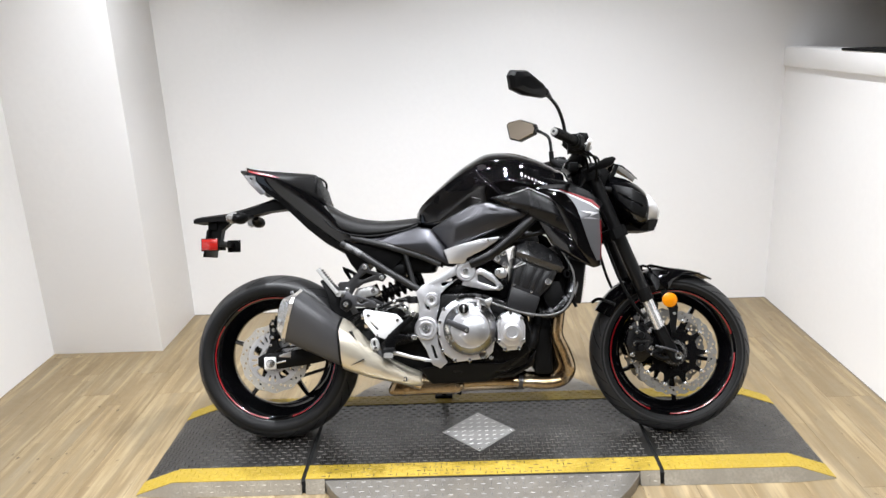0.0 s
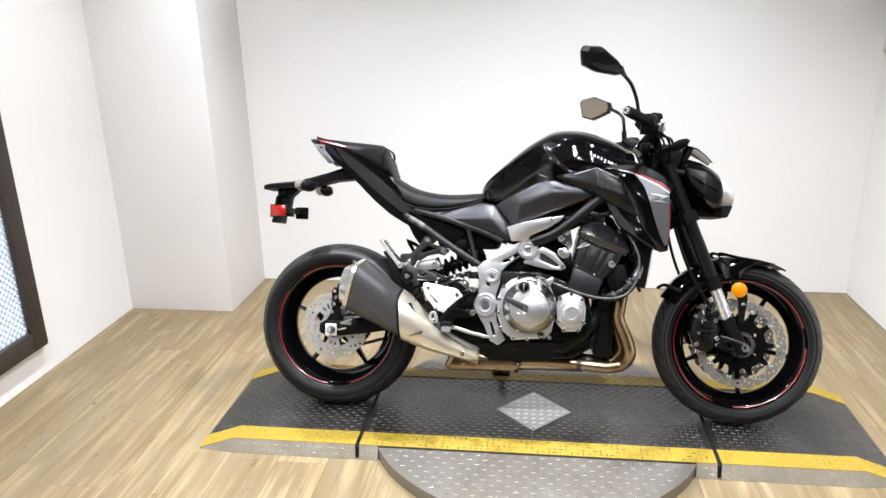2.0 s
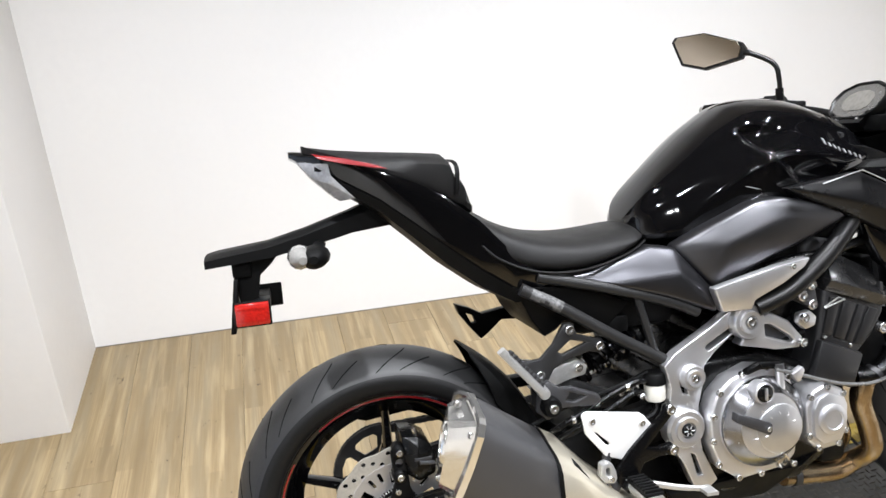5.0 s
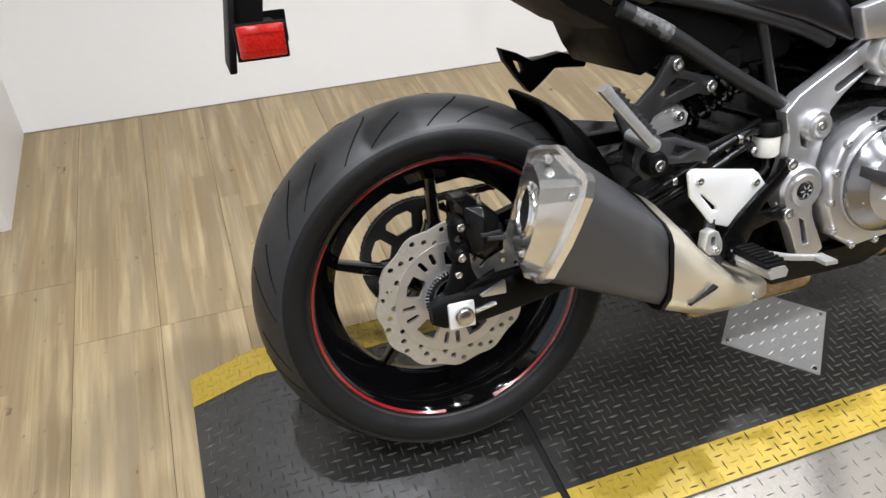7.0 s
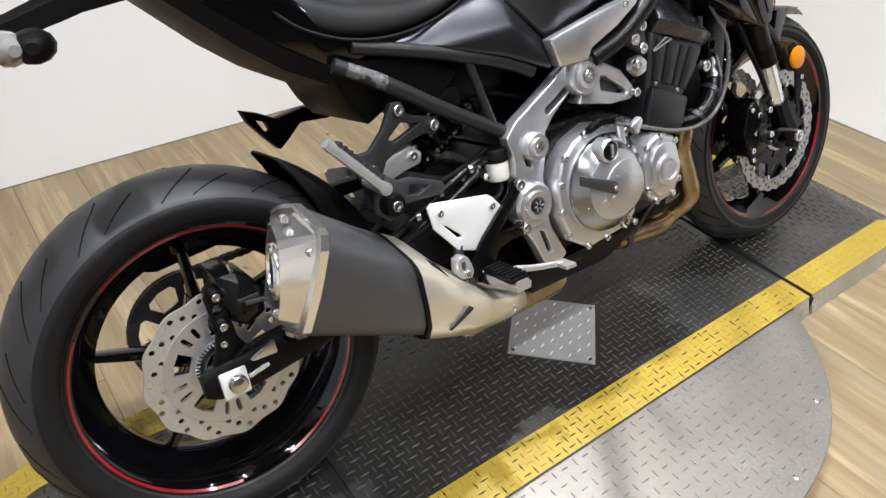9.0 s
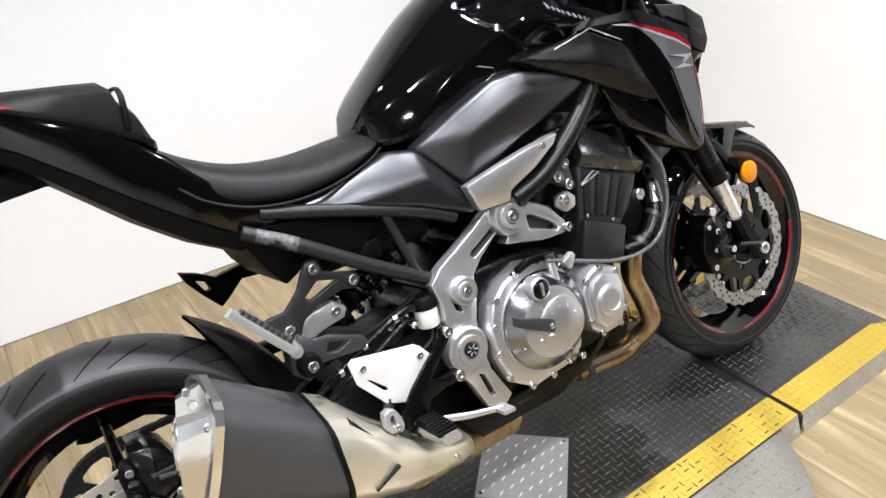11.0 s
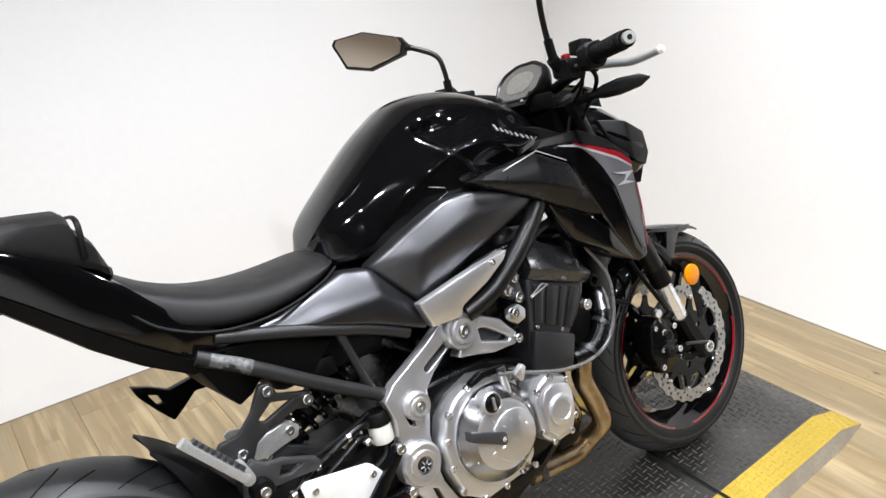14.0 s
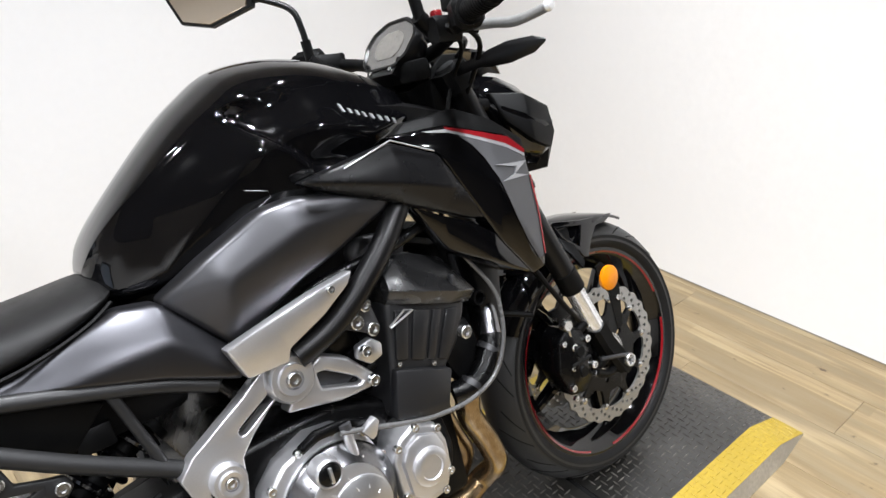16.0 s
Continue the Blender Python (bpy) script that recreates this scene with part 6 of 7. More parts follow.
part("radiator_mount", tube([(0.345, -0.17, 0.485), (0.352, -0.172, 0.468)], 0.006, 8), MATT, radiator)

# ---- tank ----
TANK_CREASE = [(0.859, 0.107), (0.881, 0.089), (0.9, 0.073), (0.92, 0.05), (0.946, 0.025), (0.965, 0.014), (0.985, 0.008)]


def ease(u):
    u = min(1.0, max(0.0, u))
    return u * u * (3 - 2 * u)


def crease_x(z):
    for (za, xa), (zb, xb) in zip(TANK_CREASE, TANK_CREASE[1:]):
        if z <= zb:
            return xa + (xb - xa) * (z - za) / (zb - za)
    return TANK_CREASE[-1][1]


def tank_half(x, zt, zb, w, waist):
    """Half a section of the tank: a flat crown, a tight shoulder ridge, a full flank."""
    k = min(1.0, max(0.0, (x + 0.2) / 0.26))
    h = min(1.0, (zt - zb) * 0.75 / 0.12)
    rd = (0.009 + 0.038 * k) * h
    ridge = (0.7 * w, 0, zt - rd)
    crown = spline([(0, 0, zt), (0.24 * w, 0, zt - 0.1 * rd), (0.5 * w, 0, zt - 0.44 * rd), (0.64 * w, 0, zt - 0.78 * rd), ridge], 4)
    flank = spline([ridge, (0.745 * w, 0, zt - rd - 0.016 * h), (0.9 * w, 0, zt - rd - 0.05 * h), (1.0 * w, 0, zt - 0.122 * h), ((0.5 + 0.5 * waist) * w, 0, (zt - 0.12 * h) * 0.6 + zb * 0.4), (waist * w * 0.96, 0, zb + 0.012 * h), (0.8 * w * waist, 0, zb)], 7)
    out = []
    for p in crown[:-1] + flank:
        y = p.x
        s_ = x - crease_x(p.z)
        if s_ > 0 and y > 0.5 * w:
            deep = 0.016 * ease(s_ / 0.011) * (1 - ease((s_ - 0.012) / 0.14)) * ease((p.z - 0.845) / 0.035) * ease((0.99 - p.z) / 0.03)
            y -= deep
        out.append((y, p.z))
    return out


def tank_ring(x, zt, zb, w, waist):
    half = tank_half(x, zt, zb, w, waist)
    return [(x, -y, z) for y, z in half] + [(x, y, z) for y, z in reversed(half[1:])]


tank_rows = [(-0.209, 0.815, 0.782, 0.04, 1.0), (-0.197, 0.84, 0.772, 0.07, 1.0), (-0.172, 0.872, 0.765, 0.089, 0.99), (-0.12, 0.921, 0.762, 0.112, 0.97), (-0.05, 0.979, 0.77, 0.138, 0.95), (0.0, 1.012, 0.785, 0.156, 0.93), (0.05, 1.037, 0.8, 0.176, 0.93), (0.11, 1.043, 0.82, 0.182, 0.97), (0.17, 1.036, 0.845, 0.178, 1.0), (0.23, 1.017, 0.865, 0.166, 1.0), (0.29, 0.988, 0.88, 0.145, 1.0), (0.335, 0.958, 0.885, 0.11, 1.0)]
fine_rows = []
for n in range(len(tank_rows) - 1):
    a_, b_, c_, d_ = (tank_rows[min(max(n + k, 0), len(tank_rows) - 1)] for k in (-1, 0, 1, 2))
    steps = max(2, int((c_[0] - b_[0]) / 0.0055))
    for k in range(steps):
        t_ = k / steps
        fine_rows.append(tuple(0.5 * (2 * q + (r - p) * t_ + (2 * p - 5 * q + 4 * r - u) * t_ * t_ + (3 * q - p - 3 * r + u) * t_ ** 3) for p, q, r, u in zip(a_, b_, c_, d_)))
fine_rows.append(tank_rows[-1])
tank = part("fuel_tank", loft([tank_ring(*r) for r in fine_rows]), GLOSS, bike, "gloss black fuel tank with a sculpted flank", angle=50)
cap_m = Matrix.Translation((0.14, 0, 1.031)) @ pose(0, 0, 0, 0, 6, 0)
filler = part("filler_cap", moved(lathe([(0, 0.001), (0.03, 0.001), (0.034, 0.003), (0.045, 0.003), (0.049, 0.0), (0.049, -0.01)], (0, 0, 0), 40, axis="z"), cap_m), CASTDARK, tank, "dark grey filler cap")


def on_tank(x, z, sd=-1):
    """Where the flank of the tank lies at a height."""
    best = None
    for a, b in zip(fine_rows, fine_rows[1:]):
        if a[0] <= x <= b[0]:
            f = (x - a[0]) / (b[0] - a[0])
            half = tank_half(x, *[p + (q - p) * f for p, q in zip(a[1:], b[1:])])
            for p, q in zip(half, half[1:]):
                if q[1] <= z <= p[1]:
                    best = p[0] + (q[0] - p[0]) * (p[1] - z) / max(1e-6, p[1] - q[1])
    return sd * (best or 0.15)


for sd in (-1, 1):
    badge = bmesh.new()
    for k in range(8):
        x0 = 0.176 + k * 0.0122
        z0 = 0.936 - k * 0.0052
        hgt = 0.0125 if k == 0 else 0.008
        pts = []
        for dx, dz in ((0, 0), (0.0042, -0.002), (0.0042, hgt - 0.002), (0, hgt)):
            pts.append((x0 + dx, on_tank(x0 + dx, z0 + dz, sd), z0 + dz))
        lo = [badge.verts.new((x, y + sd * 0.0005 - sd * 0.004, z)) for x, y, z in pts]
        hi = [badge.verts.new((x, y + sd * 0.0026, z)) for x, y, z in pts]
        badge.faces.new(hi)
        for i in range(4):
            badge.faces.new((lo[i], lo[(i + 1) % 4], hi[(i + 1) % 4], hi[i]))
    part("name_badge", badge, WHITEDECAL, tank, "silver badge of plain bars")

for sd in (-1, 1):
    part("pinstripe", tube([(x, on_tank(x, z, sd) * 0.993, z) for x, z in ((-0.029, 0.873), (0.0, 0.867), (0.029, 0.858), (0.031, 0.849), (0.004, 0.834), (-0.03, 0.818), (-0.057, 0.806))], 0.0012, 6, 1), WHITEDECAL, tank, "thin silver line")
# Added block that closes the gap between tank and shrouds.
part("tank_front_cover", loft([[(x, i * w, z) for i, z in ((-1, z0), (1, z0), (1, z1 - 0.012), (0.75, z1), (-0.75, z1), (-1, z1 - 0.012))] for x, z0, z1, w in ((0.24, 0.84, 0.945, 0.14), (0.3, 0.85, 0.93, 0.14), (0.36, 0.86, 0.912, 0.125), (0.4, 0.87, 0.9, 0.11))]), MATT, bike, "black filler block in front of the tank", angle=30)

# ---- side panels ----
for sd in (-1, 1):
    part("knee_cover", facets([(-0.152, sd * 0.136, 0.758), (-0.085, sd * 0.162, 0.797), (0.0, sd * 0.187, 0.838), (0.05, sd * 0.198, 0.843), (0.19, sd * 0.204, 0.812), (0.2, sd * 0.204, 0.79), (0.1, sd * 0.196, 0.75), (0.03, sd * 0.19, 0.726), (-0.08, sd * 0.168, 0.668), (-0.066, sd * 0.187, 0.762), (0.05, sd * 0.212, 0.808)],
                              [(0, 1, 9), (1, 2, 10, 9), (2, 3, 10), (3, 4, 10), (4, 5, 10), (5, 6, 10), (6, 7, 9, 10), (7, 8, 9), (8, 0, 9)], -sd * 0.05, 0.012, 4, 6), GREYSATIN, bike, "graphite satin knee cover", angle=60)
    part("side_cover", facets([(-0.078, sd * 0.165, 0.664), (-0.152, sd * 0.138, 0.76), (-0.2, sd * 0.13, 0.768), (-0.26, sd * 0.135, 0.752), (-0.33, sd * 0.136, 0.734), (-0.42, sd * 0.132, 0.729), (-0.3, sd * 0.16, 0.705), (-0.18, sd * 0.17, 0.667), (-0.085, sd * 0.178, 0.626), (-0.16, sd * 0.175, 0.715)],
                              [(0, 1, 9), (1, 2, 9), (2, 3, 9), (3, 4, 6, 9), (4, 5, 6), (6, 7, 9), (7, 8, 9), (8, 0, 9)], -sd * 0.04, 0.008, 3, 6), DARKSATIN, bike, "graphite satin side cover", angle=60)
    cov = part("frame_cover", facets([(-0.106, sd * 0.198, 0.68), (-0.041, sd * 0.214, 0.699), (0.022, sd * 0.219, 0.713), (0.092, sd * 0.219, 0.722), (0.08, sd * 0.219, 0.705), (0.034, sd * 0.215, 0.676), (-0.024, sd * 0.209, 0.65), (-0.03, sd * 0.206, 0.632), (-0.088, sd * 0.197, 0.631)], [(0, 1, 6), (1, 2, 5, 6), (2, 3, 4, 5), (0, 6, 7, 8)], -sd * 0.025, 0.004, 2, 6), CAST, bike, "silver painted frame cover")
    bolt(cov, 0.05, sd * 0.221, 0.709, 0.0055, side=sd)
    # radiator shrouds, folded facets
    SH = [(0.06, sd * 0.202, 0.858), (0.12, sd * 0.216, 0.868), (0.196, sd * 0.234, 0.879), (0.275, sd * 0.235, 0.842), (0.3, sd * 0.24, 0.79), (0.335, sd * 0.241, 0.722), (0.31, sd * 0.232, 0.73), (0.265, sd * 0.224, 0.754), (0.195, sd * 0.216, 0.789), (0.1, sd * 0.203, 0.834), (0.198, sd * 0.243, 0.817), (0.282, sd * 0.246, 0.788)]
    wing = part("shroud_wing", facets(SH, [(0, 1, 10), (1, 2, 10), (2, 3, 11, 10), (3, 4, 11), (0, 10, 8, 9), (10, 11, 7, 8), (11, 4, 5, 6, 7)], -sd * 0.03, 0.005, 2, 6), WINGSATIN, bike, "charcoal satin radiator shroud")
    SF = [(0.21, sd * 0.215, 0.884), (0.302, sd * 0.225, 0.88), (0.41, sd * 0.236, 0.838), (0.436, sd * 0.245, 0.806), (0.434, sd * 0.248, 0.72), (0.43, sd * 0.246, 0.61), (0.405, sd * 0.24, 0.603), (0.352, sd * 0.243, 0.678), (0.3, sd * 0.24, 0.785), (0.277, sd * 0.236, 0.84), (0.36, sd * 0.254, 0.77)]
    front = part("shroud_front", facets(SF, [(0, 1, 9), (1, 2, 10, 9), (2, 3, 10), (3, 4, 10), (4, 5, 10), (5, 6, 7, 10), (7, 8, 10), (8, 9, 10)], -sd * 0.035, 0.004, 2, 6), GLOSS, bike, "gloss black shroud with red and silver graphics")
    part("shroud_scoop", facets([(0.225, sd * 0.205, 0.775), (0.268, sd * 0.221, 0.747), (0.312, sd * 0.231, 0.723), (0.345, sd * 0.24, 0.695), (0.404, sd * 0.238, 0.606), (0.345, sd * 0.225, 0.63), (0.27, sd * 0.205, 0.69), (0.33, sd * 0.245, 0.652)], [(0, 1, 6), (1, 2, 7, 6), (2, 3, 7), (3, 4, 7), (4, 5, 7), (5, 6, 7)], -sd * 0.03, 0.004, 2, 6), GLOSS, bike, "gloss black lower shroud scoop")
    part("shroud_top", facets([(0.25, sd * 0.2, 0.897), (0.344, sd * 0.205, 0.898), (0.402, sd * 0.216, 0.868), (0.446, sd * 0.232, 0.824), (0.437, sd * 0.243, 0.806), (0.41, sd * 0.234, 0.838), (0.302, sd * 0.223, 0.88), (0.22, sd * 0.213, 0.885)], [(0, 1, 6, 7), (1, 2, 5, 6), (2, 3, 4, 5)], -sd * 0.02, 0.002), MATT, front, "black plastic upper edge")

    # graphics lie a little proud of the folded shroud
    def skin(x, z):
        for a, b in ((0, 1), (1, 2), (2, 3), (3, 4), (4, 5), (5, 6), (6, 7), (7, 8), (8, 9), (9, 0)):
            (xa, ya, za), (xb, yb, zb), (xc, yc, zc) = SF[a], SF[b], SF[10]
            det = (zb - zc) * (xa - xc) + (xc - xb) * (za - zc)
            u = ((zb - zc) * (x - xc) + (xc - xb) * (z - zc)) / det
            v = ((zc - za) * (x - xc) + (xa - xc) * (z - zc)) / det
            if u >= -0.001 and v >= -0.001:
                return u * ya + v * yb + (1 - u - v) * yc
        return SF[10][1]

    def along(line_, s):
        k = min(int(s * (len(line_) - 1)), len(line_) - 2)
        f = s * (len(line_) - 1) - k
        return [line_[k][q] + (line_[k + 1][q] - line_[k][q]) * f for q in (0, 1)]

    def decal(upper, lower, mat, name, label, lift, n=24, m=6):
        bm = bmesh.new()
        grid = []
        for i in range(n + 1):
            p, q = along(upper, i / n), along(lower, i / n)
            row = []
            for j in range(m + 1):
                x, z = p[0] + (q[0] - p[0]) * j / m, p[1] + (q[1] - p[1]) * j / m
                row.append(bm.verts.new((x, skin(x, z) + sd * lift, z)))
            grid.append(row)
        for i in range(n):
            for j in range(m):
                quad = (grid[i][j], grid[i + 1][j], grid[i + 1][j + 1], grid[i][j + 1])
                bm.faces.new(quad if sd > 0 else quad[::-1])
        edge = bmesh.ops.extrude_face_region(bm, geom=bm.faces[:])
        bmesh.ops.translate(bm, vec=(0, sd * 0.0012, 0), verts=[v for v in edge["geom"] if isinstance(v, bmesh.types.BMVert)])
        bmesh.ops.recalc_face_normals(bm, faces=bm.faces[:])
        return part(name, bm, mat, front, label, angle=30)

    decal([(0.3, 0.8775), (0.36, 0.8555), (0.41, 0.835), (0.4335, 0.8075)], [(0.302, 0.873), (0.353, 0.85), (0.402, 0.8255), (0.4305, 0.802)], REDPAINT, "red_stripe", "red stripe", 0.002)
    decal([(0.262, 0.8795), (0.302, 0.8735), (0.353, 0.8505), (0.402, 0.826), (0.4305, 0.8025)], [(0.27, 0.876), (0.306, 0.867), (0.353, 0.844), (0.4, 0.8195), (0.43, 0.797)], WHITEDECAL, "silver_stripe", "silver stripe", 0.0015)
    decal([(0.322, 0.859), (0.36, 0.84), (0.4, 0.819), (0.4295, 0.7965), (0.432, 0.76), (0.432, 0.71), (0.43, 0.67), (0.427, 0.63)], [(0.322, 0.857), (0.338, 0.84), (0.352, 0.816), (0.362, 0.785), (0.373, 0.748), (0.385, 0.708), (0.4, 0.665), (0.417, 0.627)], SILVERPAINT, "silver_graphic", "silver grey painted panel", 0.001, 42, 10)
    decal([(0.4295, 0.765), (0.4315, 0.7), (0.428, 0.632)], [(0.4335, 0.765), (0.4345, 0.7), (0.4305, 0.63)], REDPAINT, "red_stripe", "red stripe", 0.003, 8, 1)
    zig = bmesh.new()
    zp = [(0.366, 0.799), (0.429, 0.79), (0.397, 0.777), (0.427, 0.767), (0.37, 0.772), (0.404, 0.787)]
    zv = [zig.verts.new((x, skin(x, z) + sd * 0.002, z)) for x, z in zp]
    zig.faces.new((zv[0], zv[1], zv[5]))
    zig.faces.new((zv[5], zv[1], zv[2]))
    zig.faces.new((zv[4], zv[3], zv[2]))
    rr_ = bmesh.ops.extrude_face_region(zig, geom=zig.faces[:])
    bmesh.ops.translate(zig, vec=(0, sd * 0.003, 0), verts=[v for v in rr_["geom"] if isinstance(v, bmesh.types.BMVert)])
    part("zigzag_graphic", zig, WHITEDECAL, front, "plain silver zigzag shape")
    part("edge_line", tube([(0.122, sd * 0.2195, 0.862), (0.194, sd * 0.2385, 0.8825), (0.265, sd * 0.2385, 0.849)], 0.0013, 6, 1), WHITEDECAL, wing, "thin silver edge line")

# ---- seats and tail ----
def seat_ring(x, zt, ze, w, crown=0.012, thick=0.03):
    half = [(0.0, zt), (0.4 * w, zt - 0.002), (0.75 * w, zt - crown), (0.95 * w, zt - crown * 2.2), (w, ze + 0.012), (0.97 * w, ze), (0.5 * w, ze - 0.006)]
    return [(x, -y, z) for y, z in half] + [(x, 0, ze - 0.008)] + [(x, y, z) for y, z in reversed(half[1:])]


seat = part("rider_seat", loft([seat_ring(-0.186, 0.806, 0.782, 0.075), seat_ring(-0.2, 0.81, 0.775, 0.105), seat_ring(-0.24, 0.807, 0.759, 0.124), seat_ring(-0.31, 0.8, 0.743, 0.139), seat_ring(-0.38, 0.804, 0.738, 0.145), seat_ring(-0.45, 0.819, 0.748, 0.139), seat_ring(-0.51, 0.849, 0.776, 0.124), seat_ring(-0.545, 0.876, 0.812, 0.107), seat_ring(-0.556, 0.876, 0.83, 0.095)]), VINYL, bike, "black vinyl rider seat", subsurf=2)
part("seat_piping", tube([(-0.2, -0.107, 0.776), (-0.24, -0.126, 0.76), (-0.31, -0.141, 0.744), (-0.38, -0.147, 0.739), (-0.45, -0.141, 0.749), (-0.51, -0.126, 0.777), (-0.545, -0.109, 0.813)], 0.003, 6), MATT, seat)
pillion = part("passenger_seat", loft([seat_ring(-0.539, 0.88, 0.867, 0.07, 0.006), seat_ring(-0.545, 0.9, 0.869, 0.084, 0.007), seat_ring(-0.555, 0.932, 0.877, 0.092, 0.008), seat_ring(-0.561, 0.942, 0.883, 0.093, 0.008), seat_ring(-0.575, 0.956, 0.89, 0.094, 0.008), seat_ring(-0.579, 0.975, 0.893, 0.094, 0.009), seat_ring(-0.589, 0.984, 0.899, 0.095, 0.01), seat_ring(-0.629, 0.989, 0.922, 0.094, 0.01), seat_ring(-0.669, 0.993, 0.939, 0.09, 0.01), seat_ring(-0.7354, 1.0, 0.963, 0.08), seat_ring(-0.797, 1.008, 0.985, 0.064), seat_ring(-0.8366, 1.016, 1.001, 0.045), seat_ring(-0.848, 1.017, 1.007, 0.03)]), VINYL, bike, "black vinyl stepped passenger seat", angle=30)
part("seat_strap", tube([(-0.574, -0.097, 0.905), (-0.571, -0.097, 0.93), (-0.569, -0.09, 0.955), (-0.5685, -0.06, 0.966), (-0.5685, 0.0, 0.968), (-0.5685, 0.06, 0.966), (-0.569, 0.09, 0.955), (-0.571, 0.097, 0.93), (-0.574, 0.097, 0.905)], 0.0045, 8, 4, flat=0.6), MATT, pillion, "black vinyl grab strap")


def cowl_ring(x, zt, zb, w, wb):
    wb = max(wb, 0.94 * w)
    half = [(0.0, zt), (0.7 * w, zt), (0.97 * w, zt - 0.006), (w, zt - 0.022 if zt - zb > 0.05 else (zt * 0.6 + zb * 0.4)), (wb * 1.02, zb + (zt - zb) * 0.3), (wb * 0.9, zb), (0.0, zb - 0.004)]
    return [(x, -y, z) for y, z in half] + [(x, y, z) for y, z in reversed(half[1:-1])]


COWL = ((-0.874, 1.01, 1.0, 0.02, 0.012), (-0.83, 1.005, 0.972, 0.052, 0.04), (-0.78, 0.991, 0.932, 0.075, 0.06), (-0.72, 0.969, 0.89, 0.09, 0.07), (-0.66, 0.944, 0.833, 0.102, 0.08), (-0.6, 0.911, 0.775, 0.11, 0.09), (-0.54, 0.86, 0.727, 0.117, 0.1), (-0.48, 0.79, 0.692, 0.13, 0.115), (-0.43, 0.752, 0.7, 0.138, 0.128), (-0.4, 0.738, 0.715, 0.135, 0.13))
part("tail_cowl", loft([cowl_ring(*r) for r in COWL]), GLOSS, bike, "gloss black tail cowl", angle=28)
part("undertray", loft([[(x, i * w * k, z) for i, k, z in ((-1, 0.9, zb - 0.004), (-1, 0.985, zb + (zt - zb) * 0.22), (1, 0.985, zb + (zt - zb) * 0.22), (1, 0.9, zb - 0.004), (0.4, 0.9, zb - 0.01), (-0.4, 0.9, zb - 0.01))] for x, zt, zb, w, wb in COWL[1:9]]), MATT, bike, "matt black undertray")
for sd in (-1, 1):
    part("tail_stripe", facets([(-0.835, sd * 0.064, 1.003), (-0.775, sd * 0.081, 0.989), (-0.722, sd * 0.093, 0.9735), (-0.7, sd * 0.0975, 0.964), (-0.725, sd * 0.0955, 0.968), (-0.78, sd * 0.085, 0.98), (-0.82, sd * 0.071, 0.991)], [(0, 1, 5, 6), (1, 2, 4, 5), (2, 3, 4)], -sd * 0.006, 0.0008, 1), REDPAINT, bike, "red stripe along the tail")
    part("tail_light", facets([(-0.862, sd * 0.03, 0.99), (-0.805, sd * 0.067, 0.982), (-0.803, sd * 0.07, 0.961), (-0.762, sd * 0.078, 0.915), (-0.79, sd * 0.058, 0.911), (-0.835, sd * 0.04, 0.955), (-0.808, sd * 0.064, 0.945)], [(0, 1, 2, 6, 5), (2, 3, 6), (3, 4, 5, 6)], -sd * 0.02, 0.002, 2, 5), GREYLENS, bike, "frosted clear tail light lens")
tailbr = part("plate_bracket", loft([[(x, i * w, z + j * h) for i, j in ((-1, -1), (1, -1), (1, 0.4), (0.6, 1), (-0.6, 1), (-1, 0.4))] for x, z, w, h in ((-1.045, 0.821, 0.055, 0.01), (-1.025, 0.824, 0.06, 0.011), (-0.93, 0.832, 0.045, 0.014), (-0.86, 0.846, 0.036, 0.017), (-0.8, 0.861, 0.034, 0.02), (-0.77, 0.869, 0.034, 0.021), (-0.7, 0.885, 0.036, 0.03), (-0.62, 0.894, 0.042, 0.046))]), MATT, bike, "black number plate bracket")
part("bracket_arm", loft([[(x + i * w, j * 0.02, z) for i, j in ((-1, -1), (1, -1), (1, 1), (-1, 1))] for x, z, w in ((-0.955, 0.826, 0.045), (-0.962, 0.806, 0.036), (-0.972, 0.785, 0.022), (-0.975, 0.745, 0.018), (-0.968, 0.71, 0.02))]), MATT, tailbr)
part("plate_holder", plate([(-0.998, 0.786), (-0.99, 0.786), (-1.004, 0.684), (-1.014, 0.684)], -0.05, 0.085, (), 0.002), MATT, tailbr, "bare black number plate holder")
part("plate_lamp", box(-1.0, -0.965, -0.03, 0.03, 0.785, 0.815, 0.004), MATT, tailbr)
